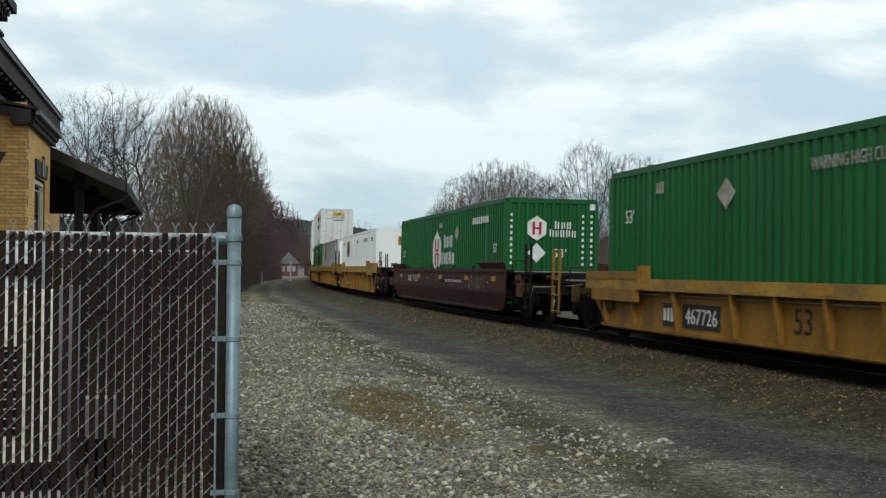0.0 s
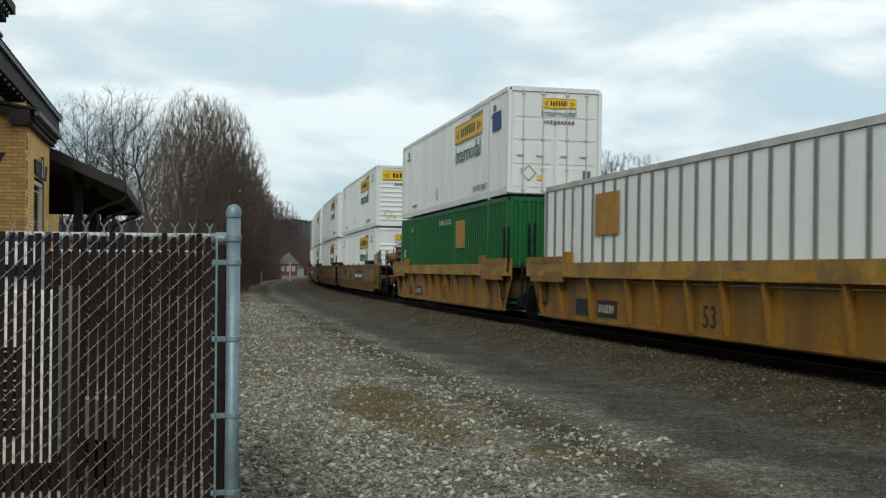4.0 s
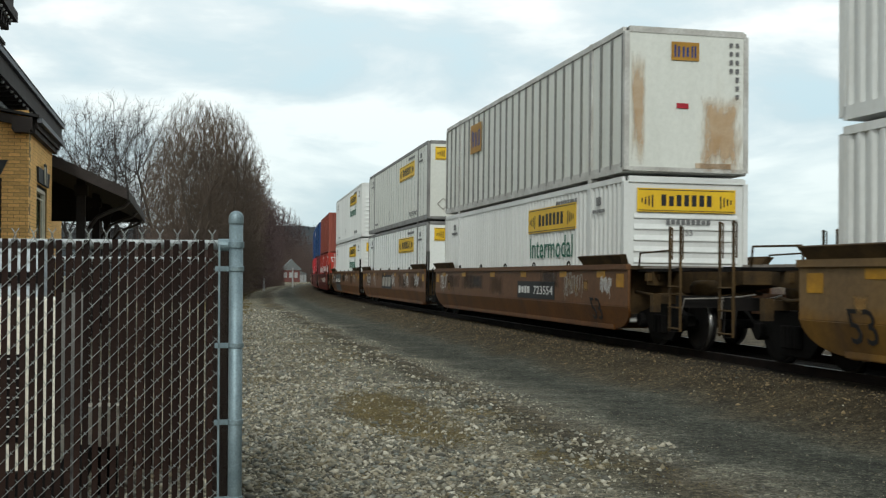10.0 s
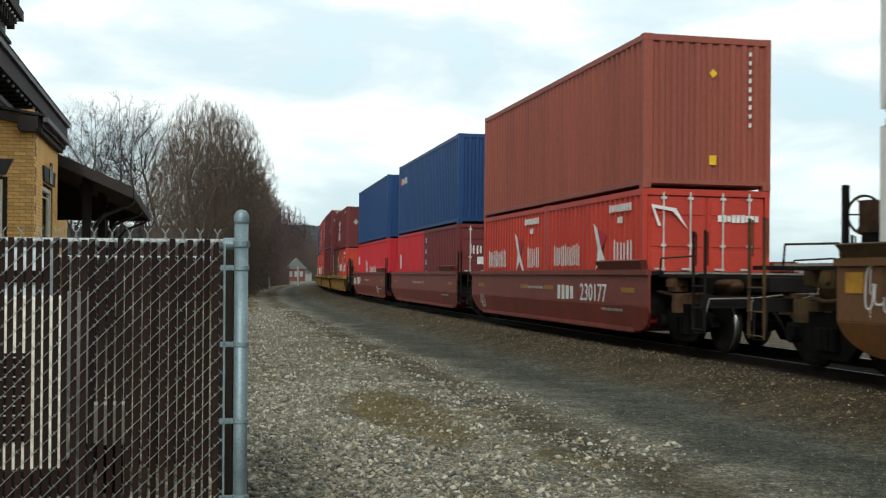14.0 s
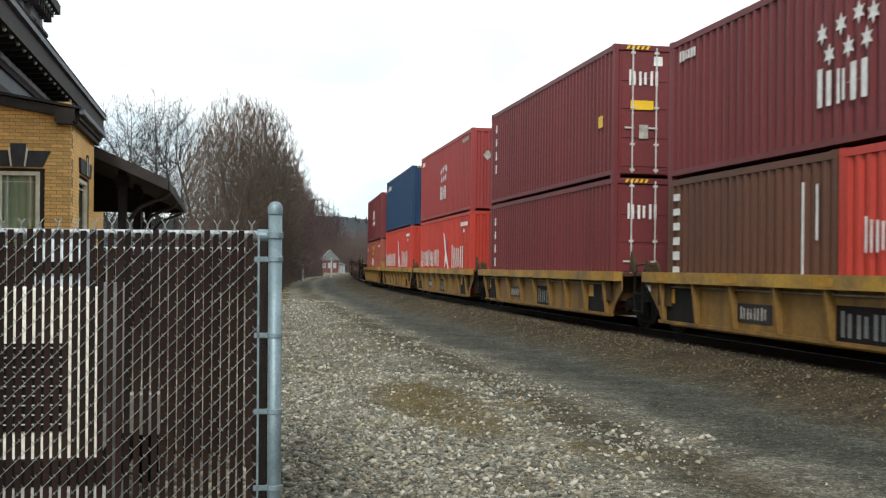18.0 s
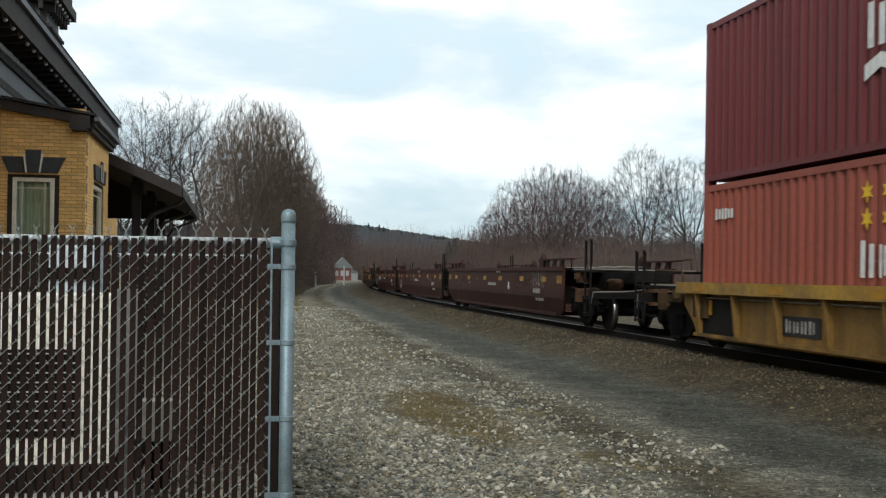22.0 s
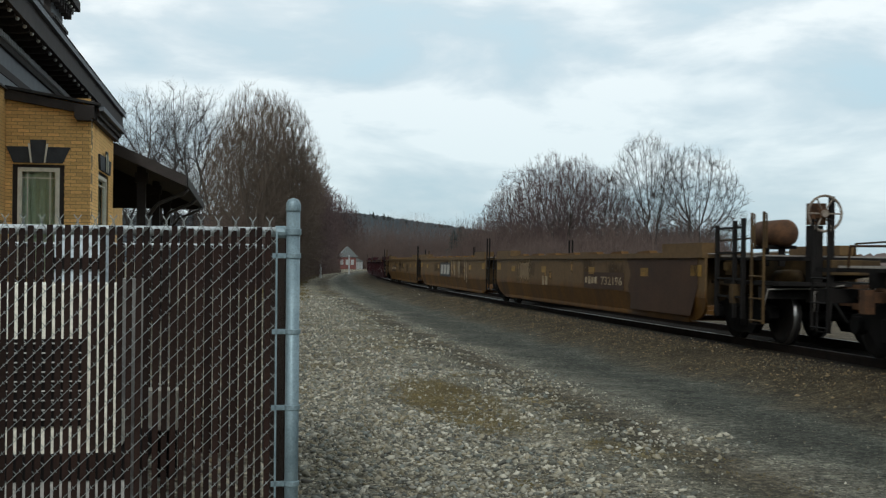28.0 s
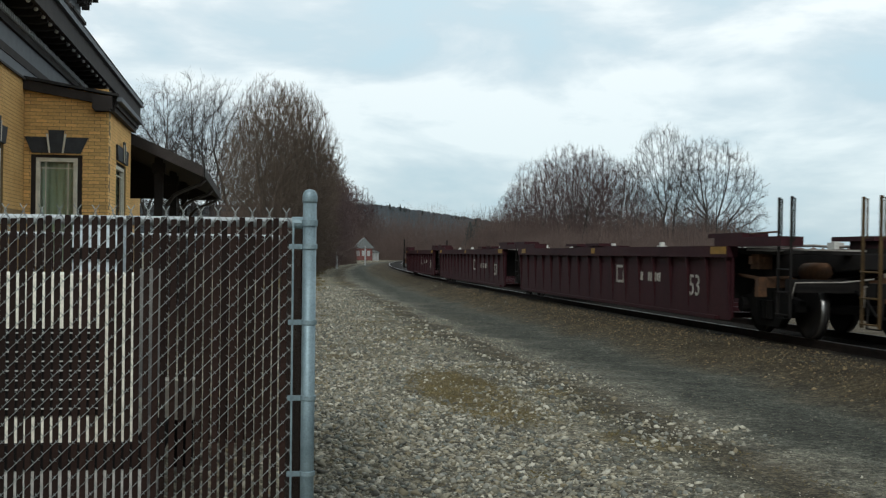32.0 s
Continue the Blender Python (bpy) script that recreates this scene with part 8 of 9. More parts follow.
end_mark(w9, FT53, "rust_stain", coat("rust_run", (0.45, 0.27, 0.12), (0.58, 0.42, 0.26), 0.3, 2.2, 0.6, 0.2), -1.02, 1.3, "pale rusty streaks")
jb(10, 0, "flat", False, True, True)
jb(10, 1, "flat", False, True, True)

# -- units 12 to 14: short cars --
def pennant_twenty(label, kx, k, H, mat):
    ob = twenty(label, mat, kx, k, 0, H, "doors" if kx > 0 and k == 12 else "fold")
    mark(ob, "lettering", letter_bars([0.27] * 7, 0.48, M["ink_white"], 0.24), -1.45, 1.40)
    kite(ob, 0.80, 1.50, 0.85)
    mark(ob, "lettering", letter_bars([0.36, 0.36, 0.36], 0.52, M["ink_white"], 0.26), 2.05, 1.40)
    mark(ob, "lettering", bars(8, 1.25, 0.16, M["ink_white"], 0.25, k), 1.9, 2.28)
    mark(ob, "lettering", bars(2, 0.3, 0.14, M["ink_white"], 0.25, k), 1.9, 2.04)
    return ob


pennant_twenty("orange-red short container with pale pennant mark", -3.05, 12, LO, M["orange"])
a12 = pennant_twenty("orange-red short container with pennant mark and doors", 3.05, 12, LO, M["orange"])
put("pennant", kept(("flag",), lambda: poly("pennant", [(-0.34, 0.24), (0.16, 0.17), (0.40, -0.22), (0.10, 0.11), (-0.27, 0.17), (-0.14, -0.16), (-0.20, -0.16)], M["ink_white"])), a12, on_end(FT20, -0.80, 2.05, 1, 0.045), "white flag mark")
end_mark(a12, FT20, "lettering", bars(9, 0.85, 0.15, M["ink_white"], 0.2, 2), 0.65, 2.05)
b12 = load(12, 1, container("brown-red corrugated container stacked on top", FT40, HI, M["brown"]), HI)
end_mark(b12, FT40, "sticker", diamond(0.16, 0.18, M["sign_yellow"]), 0.1, 2.2, "yellow warning sticker")
end_mark(b12, FT40, "sticker", panel(0.14, 0.18, M["sign_yellow"]), 0.1, 0.55, "yellow warning sticker")
for i in range(9):
    end_mark(b12, FT40, "lettering", bars(1, 0.05, 0.10, M["ink_white"], 0.0, i), 0.86, 2.6 - i * 0.17)
r13 = twenty("red short container with large white letter", M["red"], -3.05, 13, 0, LO)
mark(r13, "lettering", letter_bars([0.5], 0.62, M["ink_white"]), -2.2, 1.5)
m13 = twenty("maroon short container with doors", M["maroon"], 3.05, 13, 0, LO, "doors")
for i in range(4):
    mark(m13, "lettering", bars(1, 0.12, 0.22, M["ink_white"], 0.0, i), -2.5, 2.2 - i * 0.40)
end_mark(m13, FT20, "lettering", letter_bars([0.22, 0.24, 0.26], 0.30, M["ink_white"]), -0.55, 1.78)
end_mark(m13, FT20, "ring_mark", panel(0.24, 0.24, M["ink_white"]), -0.52, 1.42)
b13 = load(13, 1, container("blue corrugated container stacked on top", FT40, HI, M["blue"]), HI)
mark(b13, "name_panel", letter_bars([0.36, 0.36, 0.36, 0.36], 0.28, M["ink_white"]), -4.6, 2.2)
mark(b13, "name_panel", panel(0.35, 0.28, M["ink_red"]), -5.5, 2.2)
k14 = load(14, 0, container("bright red corrugated container with white name", FT40, LO, M["red"]), LO)
mark(k14, "lettering", letter_bars([1.0], 1.0, M["ink_white"], 0.30), -1.7, 1.18)
mark(k14, "lettering", letter_bars([0.75, 0.40, 0.85, 0.72], 0.66, M["ink_white"], 0.26), 0.95, 1.05)
mark(k14, "sticker", panel(0.55, 0.42, M["ink_white"]), -5.35, 1.70)
load(14, 1, container("blue corrugated container stacked on red one", FT40, HI, M["blue"]), HI)

# -- units 15 to 19 --
s15 = twenty("dull brown short container with worn lettering", M["sand"], -3.05, 15, 0, LO)
for i in range(7):
    mark(s15, "lettering", bars(1, 0.30, 0.16, M["ink_white"], 0.0, i), -2.6, 2.25 - i * 0.27)
mark(s15, "stripe", panel(0.06, 1.5, M["ink_white"]), 2.1, 1.45)
mark(s15, "stripe", panel(0.05, 0.8, M["ink_white"]), 2.5, 1.75)
a15 = pennant_twenty("orange-red short container with pennant mark, in yellow well", 3.05, 15, LO, M["orange"])
end_mark(a15, FT20, "stripe", panel(0.16, 1.9, M["ink_white"]), 0.62, 1.35, "white upright number strip")


def zim(k, H, mat, label):
    ob = load(k, 1, container(label, FT40, H, mat), H)
    mark(ob, "lettering", letter_bars([0.56, 0.30, 0.62], 0.55, M["ink_white"], 0.36), 0.1, H * 0.345)
    for i, (sx, sz) in enumerate(((-0.45, 0), (0.05, 0.05), (0.5, 0.12), (0.85, 0.05), (-0.25, -0.32), (0.25, -0.30), (0.7, -0.26))):
        mark(ob, "star_mark", star(0.16, M["ink_white"]), 0.0 + sx, H * 0.64 + sz)
    mark(ob, "lettering", bars(6, 0.75, 0.20, M["ink_white"], 0.4, k), -5.2, H - 0.35)
    mark(ob, "lettering", bars(7, 1.3, 0.16, M["ink_dull"], 0.3, k), 5.0, H - 0.30)
    end_mark(ob, FT40, "lettering", letter_bars([0.34, 0.16, 0.36], 0.30, M["ink_white"], 0.36), -0.05, H - 0.42)
    end_mark(ob, FT40, "sticker", diamond(0.17, 0.20, M["sign_yellow"]), 0.0, H - 0.80, "yellow warning sticker")
    end_mark(ob, FT40, "diamond_mark", diamond(0.34, 0.36, M["ink_dull"]), -0.72, H - 0.95, "pale worn placard")
    for i in range(11):
        end_mark(ob, FT40, "lettering", bars(1, 0.07, 0.11, M["ink_white"], 0.0, i), 0.80, H - 0.35 - i * 0.155)
    return ob


zim(15, LO, M["maroon"], "maroon corrugated container with white stars, on top")
for lv in (0, 1):
    t16 = load(16, lv, container("maroon corrugated container with lock-rod doors", FT40, HI, M["maroon"], "fold", "doors"), HI)
    for i in range(4):
        mark(t16, "lettering", bars(1, 0.16, 0.30, M["ink_white"], 0.0, i), -5.3, 2.35 - i * 0.42)
    end_mark(t16, FT40, "lettering", letter_bars([0.22, 0.26, 0.26], 0.34, M["ink_white"]), -0.62, 2.18)
    if lv:
        end_mark(t16, FT40, "ring_mark", panel(0.20, 0.20, M["ink_white"]), -0.30, 2.55)
        end_mark(t16, FT40, "sticker", panel(0.52, 0.20, M["sign_yellow"]), -0.66, 1.58, "yellow warning label")
        mark(t16, "sticker", panel(0.30, 0.26, M["sign_yellow"]), 5.2, 1.30, "yellow warning label")
        end_mark(t16, FT40, "sticker", panel(0.20, 0.30, M["ink_dull"]), -0.62, 1.0)


def pennant_forty(label, k, H, mat):
    ob = load(k, 0, container(label, FT40, H, mat), H)
    mark(ob, "lettering", letter_bars([0.72] * 7, 0.72, M["ink_white"], 0.20), -3.2, 1.30)
    kite(ob, 1.05, 1.50, 1.25)
    mark(ob, "lettering", letter_bars([0.88, 0.88, 0.88], 0.85, M["ink_white"], 0.22), 3.55, 1.32)
    mark(ob, "lettering", bars(9, 1.4, 0.16, M["ink_white"], 0.25, k), 4.9, H - 0.42)
    mark(ob, "lettering", bars(2, 0.3, 0.14, M["ink_white"], 0.25, k), 4.9, H - 0.66)
    end_mark(ob, FT40, "lettering", bars(9, 0.9, 0.14, M["ink_white"], 0.25, k), 0.55, H - 0.38)
    end_mark(ob, FT40, "sticker", diamond(0.17, 0.20, M["sign_yellow"]), 0.9, 0.7, "yellow warning sticker")
    return ob


pennant_forty("orange-red corrugated container with pennant mark", 17, HI, M["orange"])
zim(17, HI, M["brick_red"], "brick-red corrugated container with white stars, on top")
pennant_forty("orange-red corrugated container with pale lettering", 18, HI, M["orange"])
n18 = load(18, 1, container("navy corrugated container stacked on orange one", FT40, HI, M["navy"]), HI)
mark(n18, "name_panel", panel(0.36, 0.30, M["ink_red"]), -5.2, 2.42)
mark(n18, "lettering", letter_bars([0.32] * 5, 0.28, M["ink_white"]), -4.1, 2.42)
end_mark(n18, FT40, "sticker", diamond(0.18, 0.20, M["sign_yellow"]), 1.05, 0.55, "yellow warning sticker")
b19 = load(19, 0, container("brown-red corrugated container with yellow stars", FT40, LO, M["brown"]), LO)
for i in range(6):
    mark(b19, "star_mark", star(0.15, M["sign_yellow"]), -0.7 + (i % 3) * 0.5, 2.12 - (i // 3) * 0.36)
mark(b19, "lettering", letter_bars([0.5, 0.24, 0.5], 0.50, M["ink_white"], 0.36), -0.3, 1.22)
mark(b19, "lettering", bars(6, 0.75, 0.2, M["ink_white"], 0.4, 19), -5.2, 2.05)
mark(b19, "lettering", bars(7, 1.2, 0.15, M["ink_white"], 0.3, 19), 5.0, 2.2)
m19 = load(19, 1, container("maroon corrugated container with white wave mark", FT40, HI, M["maroon"]), HI)
mark(m19, "lettering", letter_bars([0.62, 0.6, 0.5], 0.62, M["ink_white"], 0.36), 0.05, 1.75)
mark(m19, "wave_mark", kept(("wave",), lambda: poly("wave", [(-0.85, 0.08), (-0.45, 0.20), (0.0, 0.05), (0.45, 0.20), (0.85, 0.08), (0.85, -0.14), (0.45, 0.0), (0.0, -0.16), (-0.45, 0.0), (-0.85, -0.14)], M["ink_white"])), 0.05, 1.15)
end_mark(m19, FT40, "lettering", letter_bars([0.20, 0.20, 0.16], 0.22, M["ink_white"], 0.36), -0.1, HI - 0.38)
end_mark(m19, FT40, "wave_mark", panel(0.5, 0.07, M["ink_white"]), -0.1, HI - 0.56)

def hazard_strip(ob, L, H, n=5):
    """A short row of slanted yellow and dark bars on the top rail of a container's end."""
    for i in range(n):
        end_mark(ob, L, "hazard_bar", kept(("hazard",), lambda: poly("hazard_bar", [(-0.05, -0.04), (0.01, -0.04), (0.05, 0.04), (-0.01, 0.04)], M["sign_yellow"])), -0.98 + i * 0.11, H - 0.06, "yellow hazard bar")


for lv in (0, 1):
    hazard_strip(BOXES[16][lv][0], FT40, HI)
hazard_strip(m19, FT40, HI)
hazard_strip(n18, FT40, HI)
# -- marks on the cars --
def plate(k, x, z, w, digits, h=0.24, mat="ink_white", dark=True):
    p = car_mark(k, "number_panel", panel(w, h * 1.55, M["ink"] if dark else M["patch"]), x, z, "dark panel with white number" if dark else "dull panel with a faded number")
    put("lettering", bars(4, w * 0.34, h * 0.75, M[mat], 0.35, k), p, pose(-w * 0.29, -0.007, 0))
    put("lettering", lettering(digits, h * 0.75, M[mat], w * 0.50), p, pose(w * 0.21, -0.007, 0))


def reflectors(k, xs, z, mat="reflect", w=0.46, h=0.13):
    for x in xs:
        car_mark(k, "reflector", panel(w, h, M[mat]), x, z, "yellow reflective strip")


def scribble(seed, w, h, mat, turns=9, thick=0.018):
    """A sprayed scrawl: a row of hooked and looping strokes, with a few drips, as flat ribbons."""
    def make():
        g = random.Random(seed)
        bm = bmesh.new()

        def ribbon(pts, k0, k1):
            prev = None
            n = len(pts) - 1
            for i, p in enumerate(pts):
                d = (pts[min(i + 1, n)] - pts[max(i - 1, 0)]).normalized()
                nrm = Vector((-d.y, d.x)) * (k0 + (k1 - k0) * i / max(n, 1))
                row = [bm.verts.new((p.x + nrm.x, 0, p.y + nrm.y)), bm.verts.new((p.x - nrm.x, 0, p.y - nrm.y))]
                if prev:
                    bm.faces.new((prev[0], prev[1], row[1], row[0]))
                prev = row
        n = max(4, turns)
        for i in range(n):
            cx, cy = -w / 2 + w * (i + 0.5) / n, g.uniform(-0.06, 0.06) * h
            rx, ry = w / n * g.uniform(0.45, 0.85), h * g.uniform(0.22, 0.46)
            a0, sweep = g.uniform(0, 6.28), g.choice((-1, 1)) * g.uniform(2.0, 6.0)
            slant = g.uniform(-0.2, 0.5)
            pts = []
            for k in range(13):
                q = a0 + sweep * k / 12
                pts.append(Vector((cx + rx * math.cos(q) * (1 - 0.03 * k) + slant * ry * math.sin(q) * 0.5, cy + ry * math.sin(q + 0.3 * math.sin(q * 2)))))
            ribbon(pts, thick * 0.55, thick * g.uniform(0.3, 0.8))
            if g.random() < 0.6:
                p = Vector((cx + g.uniform(-rx, rx), cy - ry * 0.3))
                ribbon([p, p + Vector((g.uniform(-0.05, 0.05) * h, ry * 1.3))], thick * 0.5, thick * 0.35)
            if g.random() < 0.35:
                ribbon([Vector((cx, cy - ry)), Vector((cx + 0.01, cy - ry - h * g.uniform(0.1, 0.3)))], thick * 0.4, thick * 0.2)
        return mesh_of(bm, "graffiti", mat)
    return kept(("scribble", seed, w, h, mat.name), make)


car_mark(1, "number_panel", panel(0.55, 0.40, M["ink"]), -5.05, 0.55)
car_mark(1, "lettering", bars(3, 0.45, 0.24, M["ink_white"], 0.35, 1), -5.05, 0.55).matrix_basis.translation.y -= 0.01
p = car_mark(1, "number_panel", panel(1.35, 0.40, M["ink"]), -3.85, 0.55, "dark panel with white number")
put("lettering", lettering("467726", 0.26, M["ink_white"], 1.15), p, pose(0.02, -0.007, 0))
car_mark(1, "lettering", lettering("53", 0.36, M["ink"]), -0.73, 0.62)
for k in (1, 3, 4, 5):
    for i in range(9):
        x = -7.6 + i * 1.9
        put("reflector", panel(0.52, 0.12, M["reflect"]), CAR[k], pose(x, -CAR_W - 0.056, CAR_TOP[k] - (0.10 if k == 1 else 0.22)), "orange reflective strip")
for k in (15, 16, 17, 18, 19):
    for i in range(5):
        put("reflector", panel(0.5, 0.12, M["reflect"]), CAR[k], pose(-5.8 + i * 2.9, -CAR_W - 0.056, CAR_TOP[k] - 0.10), "orange reflective strip")
    p = car_mark(k, "number_panel", panel(1.2, 0.30, M["ink"]), -2.4, 0.55, "dark panel with pale worn letters")
    put("lettering", letter_bars([0.24, 0.24, 0.24, 0.24], 0.20, M["ink_dull"]), p, pose(0, -0.007, 0))
    for x in (-5.28, 5.28):
        car_mark(k, "dark_patch", panel(1.36, 0.66, M["iron"]), x, 0.60, "dark overpainted patch")
        car_mark(k, "reflector", panel(0.34, 0.26, M["reflect"]), x - 0.45, 0.74, "square orange reflector").matrix_basis.translation.y -= 0.012
    p = car_mark(k, "number_panel", panel(1.35, 0.50, M["iron"]), 0.75, 0.52, "dark panel with pale worn letters")
    put("lettering", letter_bars([0.4, 0.4, 0.4], 0.36, M["ink_grey"]), p, pose(0, -0.007, 0))
for k, d in ((3, "725080"), (4, "725081"), (5, "725083")):
    car_mark(k, "number_panel", panel(0.85, 0.34, M["ink"]), -5.25, 0.52, "dark worn number panel")
    p = car_mark(k, "number_panel", panel(1.05, 0.34, M["ink"]), -3.85, 0.52, "dark worn number panel")
    put("lettering", bars(6, 0.85, 0.18, M["ink_dull"], 0.35, k), p, pose(0, -0.007, 0))
    car_mark(k, "lettering", lettering("53", 0.36, M["ink"]), 0.64, 0.55)
car_mark(2, "lettering", bars(3, 0.7, 0.24, M["ink_dull"], 0.3, 2), -5.0, 0.98)
car_mark(2, "lettering", lettering("71331", 0.24, M["ink_dull"], 1.0), -3.9, 0.98)
reflectors(2, (-6.9, -3.2, 0.6, 4.4, 7.6), 1.06)
car_mark(2, "lettering", bars(12, 2.4, 0.10, M["ink_dull"], 0.3, 3), 2.6, 0.95)
car_mark(2, "graffiti", scribble(4, 1.9, 0.42, M["ink_dull"], 13, 0.012), 5.6, 0.92, "thin pale scrawl")
M["patch"] = material("dark_maroon_overpaint", (0.062, 0.034, 0.021), 0.65, 0, (0.042, 0.025, 0.017), 1.2, spec=0.12)
M["drip"] = material("chalky_drip", (0.40, 0.33, 0.22), 0.8, 0, (0.16, 0.10, 0.045), 5)
plate(6, 2.7, 0.95, 3.2, "765360", 0.26)
plate(8, -4.3, 0.97, 3.2, "765360", 0.26)
plate(9, 2.8, 0.94, 3.0, "723554", 0.26)
plate(11, -3.9, 0.95, 3.2, "723554", 0.26)
plate(24, 2.8, 0.90, 3.0, "732196", 0.24, "drip", False)
plate(26, -4.6, 0.92, 2.8, "732196", 0.22, "drip", False)
p = car_mark(7, "letter_mark", letter_bars([0.75, 0.75, 0.75], 0.6, M["ink_red"], 0.3), -0.2, 0.92, "faded red letters")
for k in (10, 25):
    p = car_mark(k, "letter_panel", panel(2.9, 0.58, M["ink"]), -0.55, 1.00, "dark panel with three slanted pale blocks")
    for x in (-0.88, -0.02, 0.84):
        put("letter_block", kept(("letter_block",), lambda: poly("letter_block", [(-0.30, 0.20), (0.36, 0.20), (0.26, -0.20), (-0.40, -0.20)], M["ink_dull"])), p, pose(x, -0.007, 0))
for k in (7, 8, 11):
    car_mark(k, "lettering", lettering("53", 0.46, M["ink"]), -7.3 if k != 7 else 7.3, 0.66)
for k in (8, 9):
    car_mark(k, "lettering", lettering("53", 0.46, M["ink"]), 7.0, 0.62)
reflectors(6, (-6.0, -1.0, 5.0, 8.3), 1.31)
reflectors(7, (-6.0, -2.0, 3.0, 7.6), 1.31)
reflectors(8, (-7.0, -0.5, 5.6), 1.31)
for k in (9, 10, 11):
    reflectors(k, (-7.4, -4.6, -1.2, 1.8, 4.9, 7.3), 1.31)
    g = random.Random(k)
    for i, (x, w, hh) in enumerate({9: ((-7.4, 1.0, 0.5), (5.6, 1.2, 0.55), (7.6, 0.6, 0.4)), 10: ((-6.5, 1.4, 0.64), (-4.45, 0.8, 0.74), (1.25, 0.8, 0.62), (4.6, 1.2, 0.5), (7.0, 0.9, 0.45)), 11: ((-7.3, 1.6, 0.62), (-5.9, 1.3, 0.60), (1.8, 1.4, 0.4), (6.4, 1.0, 0.5))}[k]):
        car_mark(k, "graffiti", scribble(k * 10 + i, w, hh, M["ink_white"] if i % 2 == 0 or k == 10 else M["ink_dull"], 5 if hh > 0.7 else 9 + i, 0.024), x, 1.10, "white sprayed scrawl")
# grey block shapes with pale outlines under the number panel of the last rust-brown car
M["spray_grey"] = material("grey_spray_paint", (0.115, 0.145, 0.155), 0.7, 0, (0.075, 0.098, 0.105), 2.0)
for i, (x, w, tilt) in enumerate(((-4.75, 0.95, 0.10), (-3.75, 0.85, -0.12), (-2.75, 1.05, 0.06))):
    for grow_, mat in ((1.10, M["ink"]), (1.0, M["spray_grey"])):
        car_mark(11, "paint_patch", poly("paint_patch", [((u * w * 0.5 + tilt * v) * grow_, v * 0.30 * grow_) for u, v in ((-1.0, -1.0), (-0.80, 0.30), (-1.0, 0.95), (-0.35, 1.0), (-0.10, 0.25), (0.15, 1.0), (0.85, 0.95), (1.0, 0.2), (0.80, -1.0), (0.2, -1.0), (0.0, -0.35), (-0.25, -1.0))], mat, 0.002), x, 1.13, "grey sprayed block shape").matrix_basis.translation.y += 0.004 if mat is M["ink"] else 0.0
    car_mark(11, "graffiti", scribble(140 + i, w * 0.9, 0.62, M["ink_dull"], 6, 0.014), x, 1.13, "pale outline strokes").matrix_basis.translation.y -= 0.004
    car_mark(11, "paint_patch", poly("paint_patch", [(-w * 0.42, 0.24), (w * 0.40, 0.24), (w * 0.48, -0.24), (-w * 0.34, -0.24)], M["spray_grey"], 0.002), x, 0.50, "grey sprayed block shape")
for k, x, z, w, h in ((10, -1.35, 1.08, 1.25, 0.66), (10, 4.2, 1.0, 1.0, 0.5), (11, -0.3, 1.1, 1.4, 0.5), (9, 3.9, 1.2, 1.5, 0.4), (9, -3.0, 1.1, 1.6, 0.4)):
    car_mark(k, "overspray", coat("dark_overspray", (0.060, 0.052, 0.048), (0.040, 0.035, 0.032), w, h, 0.60), x, z, "faint dark overspray")
for k in (6, 7, 8, 9, 10, 11, 24, 25, 26):
    g = random.Random(k * 7)
    for i in range(5):
        car_mark(k, "dirt_stain", coat("sooty_stain%d" % (i % 3), (0.060, 0.036, 0.020), (0.035, 0.022, 0.014), (1.6, 2.4, 1.1)[i % 3], (0.55, 0.40, 0.60)[i % 3], 0.42, 0.35), g.uniform(-7.5, 7.5), g.uniform(0.98, 1.14), "sooty stain on the paint").matrix_basis.translation.y += 0.006
        car_mark(k, "paint_patch", coat("faded_spot%d" % (i % 2), (0.36, 0.21, 0.07), (0.24, 0.13, 0.04), (0.34, 0.22)[i % 2], (0.26, 0.34)[i % 2], 0.7), g.uniform(-7.8, 7.8), g.uniform(0.86, 1.30), "faded yellow paint spot").matrix_basis.translation.y += 0.004
for k in (20, 21, 22, 23, 2):
    g = random.Random(k * 5)
    for i in range(6):
        car_mark(k, "paint_patch", coat("rosy_wear%d" % (i % 3), (0.115, 0.060, 0.048), (0.070, 0.036, 0.028), (2.2, 1.2, 0.6)[i % 3], (0.30, 0.42, 0.5)[i % 3], 0.55, 0.4), g.uniform(-7.5, 7.5), g.uniform(0.92, 1.06) if k in (2, 23) else g.uniform(0.95, 1.22), "chalky worn paint").matrix_basis.translation.y += 0.006
    for i in range(3):
        car_mark(k, "lettering", bars(1, 0.10, 0.06, M["ink_dull"], 0.0, i), g.uniform(-7, 7), g.uniform(0.95, 1.2))
for k, d in ((12, 3.1), (14, -4.75)):
    car_mark(k, "lettering", bars(4, 1.2, 0.34, M["ink_white"], 0.4, 12), d - 1.0, 0.90)
    car_mark(k, "lettering", lettering("230177", 0.36, M["ink_white"], 1.6), d + 0.75, 0.92)
for k, x in ((12, -5.6), (14, 3.9)):
    car_mark(k, "lettering", lettering("40", 0.42, M["ink_dull"]), x, 0.54)
for k in (12, 13, 14):
    reflectors(k, (-5.6, -1.2, 0.8, 5.8), 0.99, "car_yellow", 0.7, 0.10)
    car_mark(k, "lettering", bars(10, 1.6, 0.07, M["ink_dull"], 0.3, k), -0.4, 0.98)
    car_mark(k, "lettering", bars(9, 1.2, 0.06, M["ink_dull"], 0.3, k + 1), 4.9, 0.60)
